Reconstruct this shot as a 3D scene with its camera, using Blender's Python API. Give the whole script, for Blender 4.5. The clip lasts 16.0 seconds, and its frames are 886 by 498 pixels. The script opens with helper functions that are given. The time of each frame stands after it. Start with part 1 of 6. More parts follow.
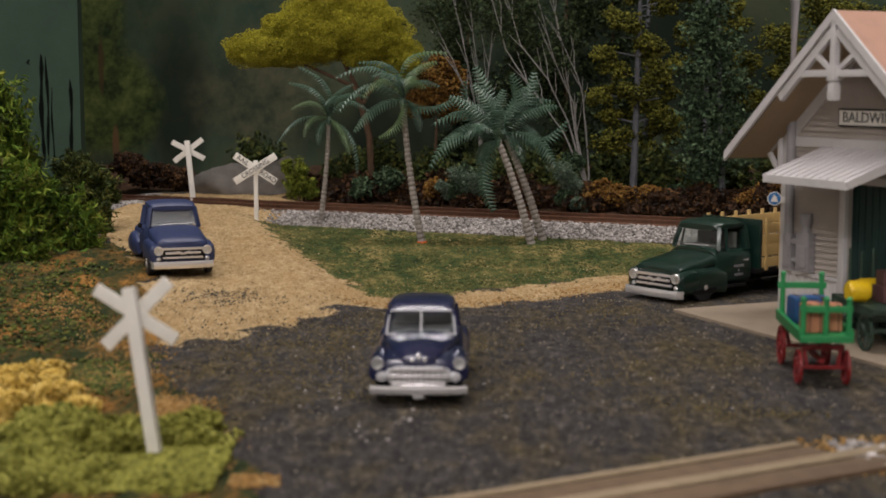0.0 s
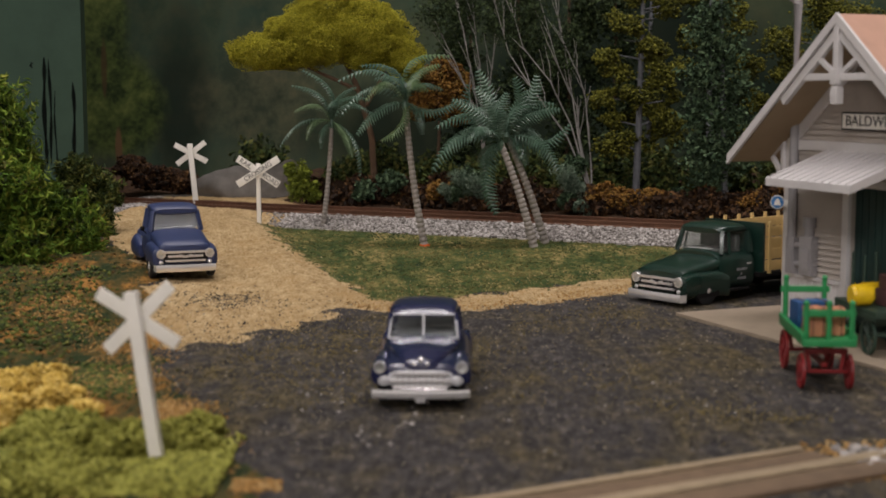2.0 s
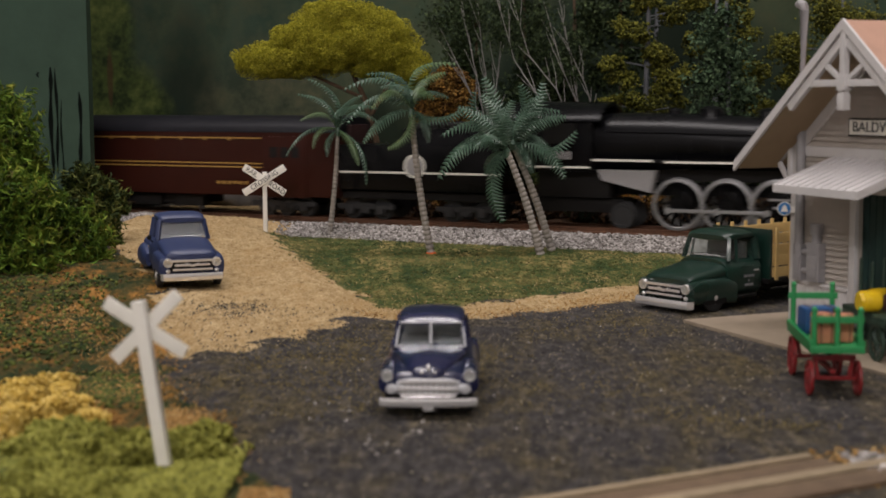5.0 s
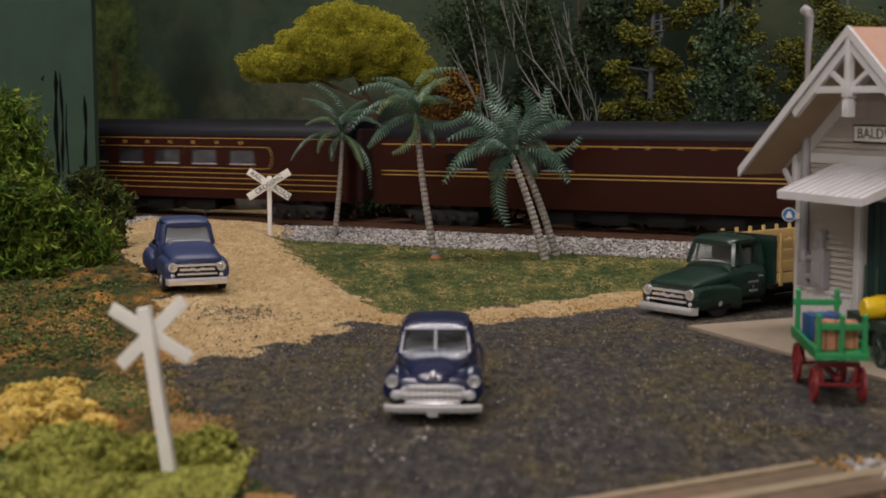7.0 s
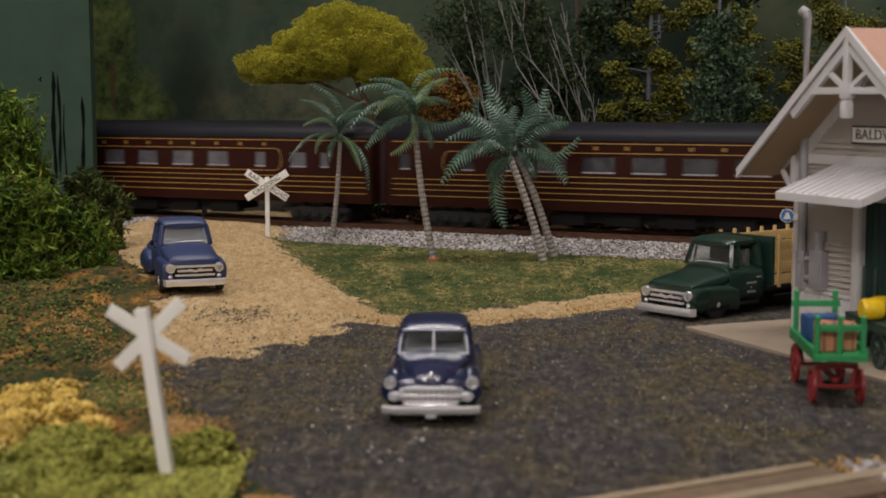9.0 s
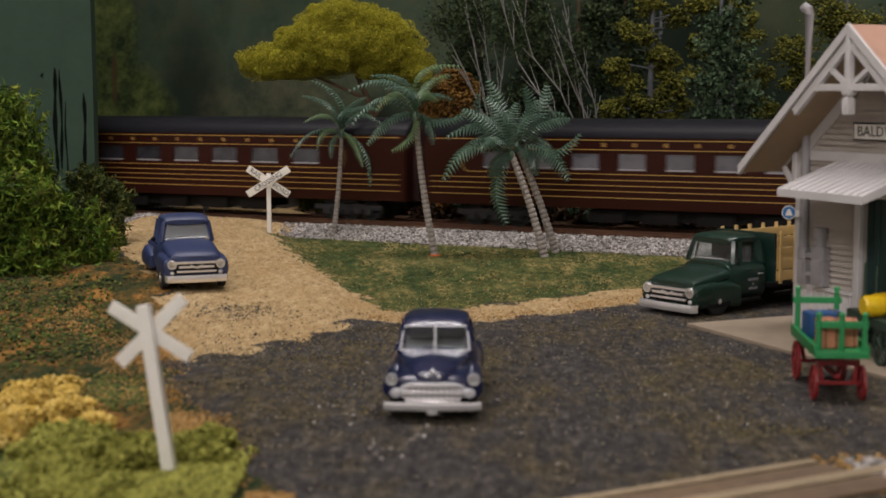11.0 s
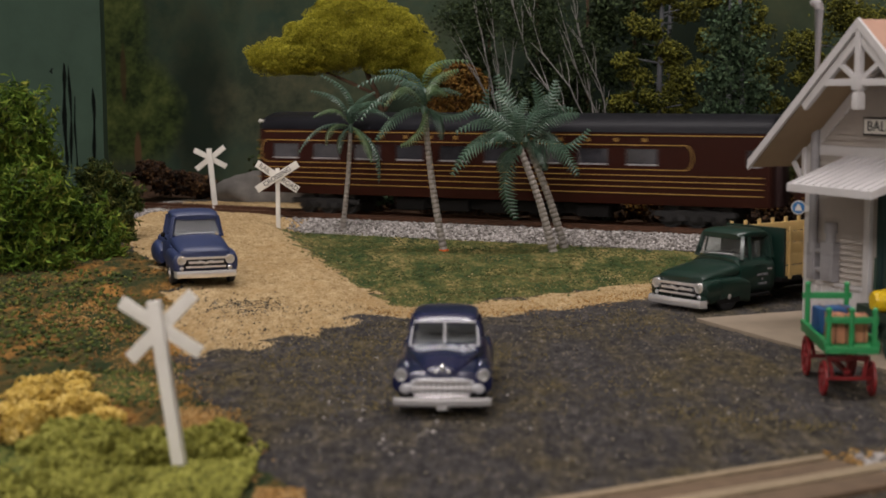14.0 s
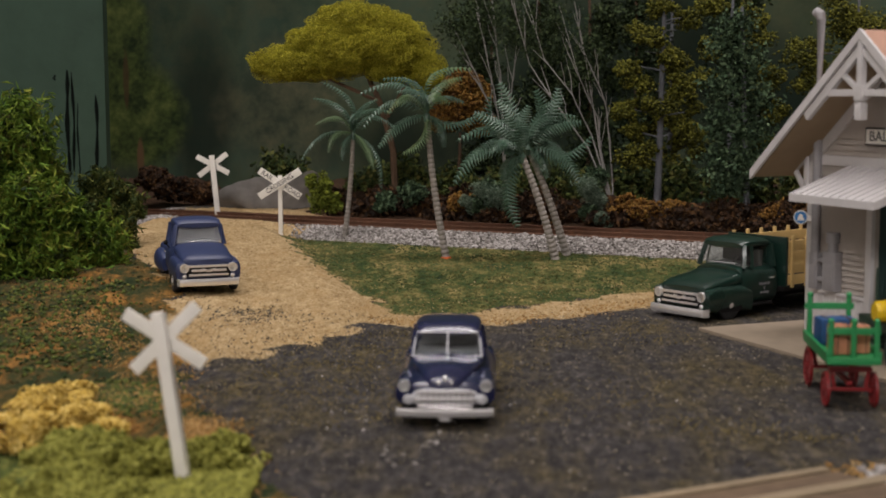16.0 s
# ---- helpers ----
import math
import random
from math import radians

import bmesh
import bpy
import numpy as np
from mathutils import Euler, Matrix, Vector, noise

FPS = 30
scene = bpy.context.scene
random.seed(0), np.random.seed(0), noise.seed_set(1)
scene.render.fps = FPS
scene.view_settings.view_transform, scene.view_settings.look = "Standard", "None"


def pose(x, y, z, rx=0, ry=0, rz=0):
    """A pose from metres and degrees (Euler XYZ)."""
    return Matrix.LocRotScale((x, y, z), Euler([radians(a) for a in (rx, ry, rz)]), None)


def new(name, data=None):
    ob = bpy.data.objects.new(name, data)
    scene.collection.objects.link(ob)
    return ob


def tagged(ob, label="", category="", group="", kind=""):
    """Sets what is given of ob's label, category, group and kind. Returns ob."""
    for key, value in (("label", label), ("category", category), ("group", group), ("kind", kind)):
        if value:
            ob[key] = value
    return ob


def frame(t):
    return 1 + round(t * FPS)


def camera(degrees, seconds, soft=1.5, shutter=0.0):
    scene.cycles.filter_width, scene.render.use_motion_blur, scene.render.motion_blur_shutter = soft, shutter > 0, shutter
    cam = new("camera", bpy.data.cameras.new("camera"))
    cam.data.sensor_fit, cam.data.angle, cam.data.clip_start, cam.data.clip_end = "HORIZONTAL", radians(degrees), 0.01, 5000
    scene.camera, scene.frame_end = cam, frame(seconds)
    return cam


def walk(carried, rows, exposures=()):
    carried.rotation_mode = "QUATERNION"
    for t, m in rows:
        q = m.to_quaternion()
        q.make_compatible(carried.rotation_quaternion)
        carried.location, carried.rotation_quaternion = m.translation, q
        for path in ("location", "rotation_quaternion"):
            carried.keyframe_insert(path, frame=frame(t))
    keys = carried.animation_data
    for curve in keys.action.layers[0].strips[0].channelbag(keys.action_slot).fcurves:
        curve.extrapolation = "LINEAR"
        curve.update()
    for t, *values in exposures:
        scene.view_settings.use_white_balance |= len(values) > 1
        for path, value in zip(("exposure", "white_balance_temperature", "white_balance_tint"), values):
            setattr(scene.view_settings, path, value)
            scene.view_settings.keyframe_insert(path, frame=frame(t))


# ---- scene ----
# A model railway at 1:87 scale, in true metres: the asphalt yard lies at z = 0.
cam = camera(34.82, 16.0, soft=1.7, shutter=0.5)
cam.data.dof.use_dof = True
cam.data.dof.focus_distance = 0.56
cam.data.dof.aperture_fstop = 33.0
walk(cam, [
    (0.0, pose(-0.00012, -0.00033, 0.06673, 83.423, 0.004, -0.120)),
    (0.5, pose(-0.00002, -0.00027, 0.06679, 83.435, -0.011, 0.018)),
    (1.0, pose(0.00020, -0.00019, 0.06680, 83.397, -0.068, 0.010)),
    (1.5, pose(0.00002, -0.00015, 0.06684, 83.441, 0.052, 0.001)),
    (2.0, pose(0.00000, -0.00000, 0.06700, 83.519, 0.000, 0.000)),
    (2.5, pose(-0.00010, -0.00010, 0.06726, 83.644, 0.009, 0.009)),
    (3.0, pose(-0.00019, 0.00003, 0.06712, 83.704, 0.103, 0.009)),
    (3.5, pose(-0.00021, 0.00011, 0.06723, 83.734, 0.067, 0.049)),
    (4.0, pose(-0.00010, 0.00021, 0.06691, 83.788, 0.137, 0.084)),
    (6.5, pose(-0.00047, 0.00001, 0.06748, 83.879, 0.215, 0.387)),
    (7.0, pose(-0.00047, -0.00012, 0.06776, 83.953, 0.140, 0.383)),
    (7.5, pose(-0.00057, -0.00004, 0.06819, 84.030, 0.139, 0.323)),
    (8.0, pose(-0.00032, 0.00002, 0.06785, 84.065, 0.101, 0.340)),
    (8.5, pose(-0.00038, 0.00021, 0.06752, 84.001, 0.100, 0.320)),
    (9.0, pose(-0.00054, 0.00025, 0.06779, 83.987, 0.125, 0.294)),
    (11.5, pose(-0.00061, 0.00016, 0.06796, 83.772, 0.099, 0.383)),
    (12.0, pose(-0.00055, 0.00008, 0.06810, 83.735, 0.145, 0.466)),
    (12.5, pose(-0.00068, -0.00007, 0.06835, 83.737, 0.142, 0.521)),
    (13.0, pose(-0.00070, -0.00021, 0.06845, 83.737, 0.100, 0.558)),
    (13.5, pose(-0.00079, -0.00016, 0.06820, 83.670, 0.077, 0.660)),
    (14.0, pose(-0.00084, 0.00008, 0.06818, 83.604, 0.175, 0.685)),
    (14.5, pose(-0.00088, -0.00009, 0.06835, 83.625, 0.187, 0.681)),
    (15.0, pose(-0.00082, -0.00028, 0.06874, 83.658, 0.113, 0.720)),
    (15.5, pose(-0.00091, -0.00047, 0.06914, 83.711, 0.107, 0.715)),
    (16.0, pose(-0.00112, -0.00039, 0.06971, 83.765, 0.103, 0.758)),
], exposures=[(0.0, 0.0), (16.0, 0.0)])

# ---- world and lamps ----
world = bpy.data.worlds.new("room_air")
scene.world = world
world.use_nodes = True
world.node_tree.nodes["Background"].inputs[0].default_value = (0.5, 0.52, 0.55, 1)
world.node_tree.nodes["Background"].inputs[1].default_value = 0.025


def ceiling_lamp(x, y, z, sx, sy, watts, colour):
    data = bpy.data.lights.new("ceiling_light", "AREA")
    data.shape, data.size, data.size_y = "RECTANGLE", sx, sy
    data.energy, data.color = watts, colour
    ob = new("ceiling_light", data)
    ob.matrix_world = pose(x, y, z)
    return ob


ceiling_lamp(-0.1, 0.42, 1.38, 1.2, 0.3, 17.0, (1.0, 0.925, 0.91))
ceiling_lamp(-0.6, -1.7, 1.38, 1.6, 0.5, 45.5, (1.0, 0.925, 0.91))

# ---- materials ----
MM = 0.001


def ramp_node(nt, fac, stops):
    r = nt.nodes.new("ShaderNodeValToRGB")
    while len(r.color_ramp.elements) < len(stops):
        r.color_ramp.elements.new(0.5)
    for e, (p, c) in zip(r.color_ramp.elements, stops):
        e.position, e.color = p, (*c, 1)
    nt.links.new(fac, r.inputs[0])
    return r.outputs[0]


def noise_node(nt, coord, scale, detail=4.0, rough=0.6):
    n = nt.nodes.new("ShaderNodeTexNoise")
    n.inputs["Scale"].default_value = scale
    n.inputs["Detail"].default_value = detail
    n.inputs["Roughness"].default_value = rough
    nt.links.new(coord, n.inputs["Vector"])
    return n.outputs["Fac"]


def mix_node(nt, fac, a, b, mode="MIX"):
    m = nt.nodes.new("ShaderNodeMix")
    m.data_type, m.blend_type = "RGBA", mode
    for sock, v in ((m.inputs[0], fac), (m.inputs[6], a), (m.inputs[7], b)):
        if isinstance(v, (int, float)):
            sock.default_value = v
        elif isinstance(v, tuple):
            sock.default_value = (*v, 1)
        else:
            nt.links.new(v, sock)
    return m.outputs[2]


def math_node(nt, op, a, b):
    m = nt.nodes.new("ShaderNodeMath")
    m.operation = op
    for sock, v in ((m.inputs[0], a), (m.inputs[1], b)):
        if isinstance(v, (int, float)):
            sock.default_value = v
        else:
            nt.links.new(v, sock)
    return m.outputs[0]


def blank(name, rough=0.5, metal=0.0):
    m = bpy.data.materials.new(name)
    m.use_nodes = True
    b = m.node_tree.nodes["Principled BSDF"]
    b.inputs["Roughness"].default_value = rough
    b.inputs["Metallic"].default_value = metal
    return m, m.node_tree, b


def bump_to(nt, b, height, strength, dist):
    n = nt.nodes.new("ShaderNodeBump")
    n.inputs["Strength"].default_value = strength
    n.inputs["Distance"].default_value = dist
    nt.links.new(height, n.inputs["Height"])
    nt.links.new(n.outputs[0], b.inputs["Normal"])


def paint(name, c, rough=0.5, metal=0.0, vary=0.25, grain=900.0, bump=0.15, wear=None, island=0.0, coat=0.0, spec=0.5):
    """Paint, plastic, wood or foam: a base colour that varies at two scales, with a fine relief."""
    m, nt, b = blank(name, rough, metal)
    co = nt.nodes.new("ShaderNodeTexCoord").outputs["Object"]
    fine, broad = noise_node(nt, co, grain, 5), noise_node(nt, co, grain / 9, 3)
    dark = tuple(v * (1 - vary) for v in c)
    light = tuple(min(1, v * (1 + vary)) for v in c)
    col = ramp_node(nt, math_node(nt, "ADD", math_node(nt, "MULTIPLY", fine, 0.5), math_node(nt, "MULTIPLY", broad, 0.5)),
                    [(0.33, dark), (0.5, c), (0.68, light)])
    if wear:
        mask = ramp_node(nt, noise_node(nt, co, grain / 4, 8, 0.7), [(0.56, (0, 0, 0)), (0.68, (1, 1, 1))])
        col = mix_node(nt, mask, col, wear)
    if island:
        g = nt.nodes.new("ShaderNodeNewGeometry").outputs["Random Per Island"]
        lo, hi = tuple(v * (1 - island) for v in (1, 1, 1)), tuple(1 + island for v in (1, 1, 1))
        col = mix_node(nt, 1.0, col, ramp_node(nt, g, [(0, lo), (1, hi)]), "MULTIPLY")
    nt.links.new(col, b.inputs["Base Color"])
    b.inputs["Specular IOR Level"].default_value = spec
    if coat:
        b.inputs["Coat Weight"].default_value = coat
        b.inputs["Coat Roughness"].default_value = 0.12
    r = math_node(nt, "ADD", math_node(nt, "MULTIPLY", broad, 0.24), rough - 0.12)
    nt.links.new(r, b.inputs["Roughness"])
    if bump:
        bump_to(nt, b, fine, bump, 0.0002)
    return m


def leafy(name, stops, rough=0.8, patchy=0.45, patch_scale=60):
    """Foliage and grains: the colour differs from bit to bit."""
    m, nt, b = blank(name, rough)
    g = nt.nodes.new("ShaderNodeNewGeometry").outputs["Random Per Island"]
    co = nt.nodes.new("ShaderNodeTexCoord").outputs["Object"]
    patch = noise_node(nt, co, patch_scale, 3)
    fac = math_node(nt, "ADD", math_node(nt, "MULTIPLY", g, 1 - patchy), math_node(nt, "MULTIPLY", patch, patchy))
    n = len(stops)
    col = ramp_node(nt, fac, [(0.2 + 0.6 * i / (n - 1), c) for i, c in enumerate(stops)])
    nt.links.new(col, b.inputs["Base Color"])
    b.inputs["Specular IOR Level"].default_value = 0.2
    return m


def glass(name, c=(0.85, 0.9, 0.9)):
    m, nt, b = blank(name, 0.04)
    b.inputs["Base Color"].default_value = (*c, 1)
    b.inputs["Transmission Weight"].default_value = 1.0
    b.inputs["IOR"].default_value = 1.45
    return m


def ground_material():
    """Yard ballast, sand, turf and soil, blended by three masks that follow the plan."""
    m, nt, b = blank("ground_cover", 0.92)
    co = nt.nodes.new("ShaderNodeTexCoord").outputs["Object"]
    drawn = nt.nodes.new("ShaderNodeMapping")
    drawn.inputs["Scale"].default_value = (1.0, 0.4, 1.0)
    nt.links.new(co, drawn.inputs[0])
    drawn = drawn.outputs[0]
    f1, f2, f3 = noise_node(nt, drawn, 1500, 6, 0.7), noise_node(nt, drawn, 450, 5, 0.65), noise_node(nt, drawn, 55, 4)

    def attr(n):
        a = nt.nodes.new("ShaderNodeAttribute")
        a.attribute_name = n
        return a.outputs["Fac"]

    f4, f5 = noise_node(nt, drawn, 160, 6, 0.7), noise_node(nt, drawn, 22, 4, 0.55)

    def blend(*terms):
        total = None
        for node, weight in terms:
            m = math_node(nt, "MULTIPLY", node, weight)
            total = m if total is None else math_node(nt, "ADD", total, m)
        return total

    asphalt = ramp_node(nt, blend((f1, 0.35), (f2, 0.4), (f4, 0.25)), [(0.34, (0.013, 0.012, 0.013)), (0.46, (0.037, 0.034, 0.034)), (0.56, (0.085, 0.077, 0.074)), (0.67, (0.24, 0.215, 0.19))])
    olive = ramp_node(nt, blend((f4, 0.4), (f3, 0.35), (f5, 0.25)), [(0.47, (0, 0, 0)), (0.6, (0.85, 0.85, 0.85))])
    asphalt = mix_node(nt, olive, asphalt, ramp_node(nt, f2, [(0.35, (0.03, 0.025, 0.012)), (0.55, (0.105, 0.082, 0.036)), (0.72, (0.22, 0.17, 0.08))]))
    sand = ramp_node(nt, blend((f1, 0.45), (f2, 0.3), (f4, 0.25)), [(0.34, (0.13, 0.08, 0.03)), (0.44, (0.32, 0.215, 0.1)), (0.53, (0.5, 0.365, 0.195)), (0.66, (0.72, 0.57, 0.36))])
    rusty = ramp_node(nt, blend((f4, 0.5), (f3, 0.5)), [(0.5, (0, 0, 0)), (0.66, (0.7, 0.7, 0.7))])
    sand = mix_node(nt, rusty, sand, (0.33, 0.19, 0.06))
    turf = ramp_node(nt, blend((f2, 0.3), (f4, 0.35), (f3, 0.35)),
                     [(0.36, (0.016, 0.03, 0.013)), (0.445, (0.04, 0.068, 0.021)), (0.5, (0.09, 0.105, 0.032)), (0.56, (0.21, 0.175, 0.065)), (0.635, (0.4, 0.29, 0.12))])
    soil = ramp_node(nt, blend((f2, 0.25), (f4, 0.3), (f3, 0.45)),
                     [(0.37, (0.014, 0.026, 0.01)), (0.46, (0.03, 0.044, 0.016)), (0.52, (0.1, 0.07, 0.022)), (0.58, (0.33, 0.16, 0.04)), (0.68, (0.45, 0.27, 0.09))])
    litter = ramp_node(nt, f2, [(0.3, (0.02, 0.012, 0.007)), (0.55, (0.055, 0.03, 0.017)), (0.75, (0.11, 0.06, 0.03))])

    def soft(name):
        v = blend((attr(name), 1.0), (math_node(nt, "SUBTRACT", f2, 0.5), 0.9), (math_node(nt, "SUBTRACT", f4, 0.5), 1.5))
        return ramp_node(nt, v, [(0.42, (0, 0, 0)), (0.58, (1, 1, 1))])

    col = mix_node(nt, soft("sand"), asphalt, sand)
    col = mix_node(nt, soft("turf"), col, turf)
    col = mix_node(nt, soft("soil"), col, soil)
    col = mix_node(nt, soft("litter"), col, litter)
    gravel = ramp_node(nt, f1, [(0.3, (0.2, 0.18, 0.165)), (0.5, (0.4, 0.37, 0.35)), (0.7, (0.56, 0.53, 0.51))])
    col = mix_node(nt, soft("gravel"), col, gravel)
    nt.links.new(col, b.inputs["Base Color"])
    b.inputs["Specular IOR Level"].default_value = 0.15
    bump_to(nt, b, blend((f1, 0.8), (f2, 1.0), (f4, 1.2)), 1.0, 0.0009)
    return m


def backdrop_material():
    """A hand-painted wall: dark greens laid on in soft blotches."""
    m, nt, b = blank("painted_backdrop", 0.85)
    b.inputs["Specular IOR Level"].default_value = 0.08
    co = nt.nodes.new("ShaderNodeTexCoord").outputs["Object"]
    mp = nt.nodes.new("ShaderNodeMapping")
    mp.inputs["Scale"].default_value = (1.0, 1.0, 0.55)
    nt.links.new(co, mp.inputs[0])
    n1, n2 = noise_node(nt, mp.outputs[0], 7, 5, 0.55), noise_node(nt, mp.outputs[0], 26, 6, 0.6)
    col = ramp_node(nt, n1, [(0.3, (0.015, 0.024, 0.016)), (0.45, (0.035, 0.058, 0.04)), (0.58, (0.058, 0.086, 0.058)), (0.72, (0.09, 0.1, 0.052))])
    col = mix_node(nt, ramp_node(nt, n2, [(0.45, (0, 0, 0)), (0.72, (0.65, 0.65, 0.65))]), col, (0.018, 0.032, 0.016))
    axes = nt.nodes.new("ShaderNodeSeparateXYZ")
    nt.links.new(co, axes.inputs[0])

    def painted(col, x, z, rx, rz, c, strength=0.8, edge=0.5):
        dx = math_node(nt, "DIVIDE", math_node(nt, "SUBTRACT", axes.outputs[0], x * MM), rx * MM)
        dz = math_node(nt, "DIVIDE", math_node(nt, "SUBTRACT", axes.outputs[2], z * MM), rz * MM)
        r = math_node(nt, "ADD", math_node(nt, "MULTIPLY", dx, dx), math_node(nt, "MULTIPLY", dz, dz))
        r = math_node(nt, "ADD", r, math_node(nt, "MULTIPLY", math_node(nt, "SUBTRACT", n2, 0.5), 1.8))
        s = (strength,) * 3
        return mix_node(nt, ramp_node(nt, r, [(1.0 - edge, s), (1.0, (0, 0, 0))]), col, c)

    mottle = noise_node(nt, co, 70, 7, 0.7)
    col = mix_node(nt, ramp_node(nt, mottle, [(0.4, (0, 0, 0)), (0.7, (0.7, 0.7, 0.7))]), col, (0.075, 0.08, 0.045))
    dabs = ramp_node(nt, noise_node(nt, co, 95, 6, 0.7), [(0.36, (0.016, 0.027, 0.011)), (0.52, (0.06, 0.085, 0.024)), (0.7, (0.13, 0.155, 0.045))])
    col = painted(col, -165, -85, 24, 66, (0.01, 0.016, 0.012), 0.75, 0.8)
    col = painted(col, -108, -88, 52, 48, ramp_node(nt, mottle, [(0.35, (0.03, 0.036, 0.022)), (0.55, (0.085, 0.085, 0.05)), (0.72, (0.14, 0.125, 0.07))]), 0.7, 0.9)
    col = painted(col, -60, -62, 46, 40, ramp_node(nt, mottle, [(0.4, (0.03, 0.045, 0.028)), (0.68, (0.09, 0.095, 0.055))]), 0.6, 0.9)
    col = painted(col, -208, -92, 33, 40, dabs, 0.95)
    col = painted(col, -218, -45, 24, 34, dabs, 0.9)
    col = painted(col, -206, -122, 2.6, 16, (0.13, 0.075, 0.04), 0.9)
    col = painted(col, -214, -70, 2.2, 22, (0.07, 0.04, 0.022), 0.7)
    for x, z, rx, rz in ((60, -80, 60, 70), (190, -90, 70, 70), (130, -50, 50, 70), (-30, -110, 75, 30)):
        col = painted(col, x, z, rx, rz, (0.007, 0.012, 0.008), 0.85, 0.9)
    nt.links.new(col, b.inputs["Base Color"])
    bump_to(nt, b, n2, 0.1, 0.001)
    return m


GROUND = ground_material()
BACKDROP = backdrop_material()
PANEL = paint("panel_green_paint", (0.04, 0.07, 0.05), 0.7, vary=0.15, grain=120, bump=0.05, spec=0.12)
ROOM = paint("room_wall_paint", (0.62, 0.6, 0.57), 0.8, vary=0.05, grain=30, bump=0.05)
CEIL = paint("ceiling_paint", (0.7, 0.7, 0.68), 0.9, vary=0.04, grain=30, bump=0.05)
STONE = leafy("ballast_stone", [(0.09, 0.08, 0.07), (0.23, 0.21, 0.195), (0.36, 0.335, 0.315), (0.54, 0.51, 0.49)])
PEBBLE = leafy("yard_grit", [(0.012, 0.012, 0.013), (0.035, 0.033, 0.035), (0.075, 0.068, 0.06), (0.13, 0.105, 0.06), (0.3, 0.26, 0.19)], 0.8, 0.3)
SANDGRAIN = leafy("sand_grain", [(0.17, 0.11, 0.05), (0.33, 0.23, 0.11), (0.46, 0.34, 0.18), (0.64, 0.5, 0.31)], 0.8, 0.5, 90)
TURF = leafy("ground_foam", [(0.012, 0.026, 0.012), (0.03, 0.052, 0.018), (0.085, 0.09, 0.028), (0.19, 0.16, 0.06), (0.3, 0.24, 0.11)], 0.8, 0.88, 28)
SOIL = leafy("soil_foam", [(0.015, 0.025, 0.01), (0.03, 0.045, 0.016), (0.06, 0.045, 0.018), (0.34, 0.16, 0.045), (0.42, 0.26, 0.09)], 0.8, 0.85, 45)
SOILORANGE = leafy("orange_dirt", [(0.12, 0.065, 0.02), (0.28, 0.15, 0.045), (0.4, 0.23, 0.075), (0.5, 0.35, 0.16)])
MOSS = leafy("tan_moss_fleck", [(0.06, 0.05, 0.022), (0.125, 0.1, 0.04), (0.25, 0.195, 0.085)])
TIE = paint("tie_wood", (0.06, 0.035, 0.022), 0.85, vary=0.4, grain=500)
RAIL = paint("rusty_rail", (0.13, 0.06, 0.033), 0.6, 0.2, vary=0.3, grain=400, wear=(0.2, 0.09, 0.045))
BUSH = leafy("bush_lichen", [(0.02, 0.04, 0.005), (0.06, 0.12, 0.012), (0.12, 0.2, 0.02), (0.17, 0.22, 0.026), (0.25, 0.22, 0.035)], 0.8, 0.6, 55)
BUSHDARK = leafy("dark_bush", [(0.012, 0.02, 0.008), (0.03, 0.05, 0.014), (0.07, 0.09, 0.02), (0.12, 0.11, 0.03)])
YELLOWTREE = leafy("olive_canopy", [(0.15, 0.143, 0.012), (0.28, 0.262, 0.02), (0.41, 0.38, 0.03), (0.52, 0.48, 0.06)], 0.85, 0.5, 90)
BUSHMID = leafy("olive_bush", [(0.018, 0.03, 0.01), (0.05, 0.075, 0.018), (0.1, 0.125, 0.025), (0.17, 0.16, 0.04)])
FRAMEGREY = paint("silver_trim_paint", (0.47, 0.47, 0.49), 0.4, 0.1, vary=0.08)
SEATGREY = paint("seat_grey", (0.12, 0.12, 0.125), 0.7, vary=0.2)
CONIFER = leafy("olive_tufts", [(0.018, 0.022, 0.005), (0.065, 0.07, 0.01), (0.13, 0.13, 0.016), (0.21, 0.2, 0.03)])
CLUMP = leafy("grey_green_leaf", [(0.012, 0.022, 0.012), (0.03, 0.055, 0.028), (0.06, 0.1, 0.05), (0.11, 0.16, 0.085)])
TWIGLEAF = leafy("twig_leaf", [(0.008, 0.014, 0.006), (0.019, 0.032, 0.012), (0.036, 0.056, 0.02), (0.065, 0.088, 0.035)])
RUST = leafy("russet_brush", [(0.009, 0.006, 0.004), (0.022, 0.012, 0.007), (0.05, 0.024, 0.01), (0.1, 0.05, 0.017)])
ORANGE = leafy("orange_brush", [(0.035, 0.016, 0.005), (0.11, 0.052, 0.011), (0.2, 0.098, 0.017), (0.16, 0.1, 0.022)])
LICHEN = leafy("yellow_lichen", [(0.28, 0.17, 0.03), (0.51, 0.34, 0.06), (0.65, 0.46, 0.115), (0.74, 0.57, 0.2)])
OLIVE = leafy("olive_lichen", [(0.09, 0.095, 0.016), (0.19, 0.19, 0.032), (0.28, 0.275, 0.052), (0.38, 0.37, 0.09)])
FERN = leafy("bright_shrub", [(0.06, 0.08, 0.01), (0.14, 0.17, 0.02), (0.22, 0.26, 0.03)])
FROND = paint("palm_frond_plastic", (0.046, 0.092, 0.06), 0.42, vary=0.35, grain=260, bump=0.1, wear=(0.115, 0.175, 0.125))
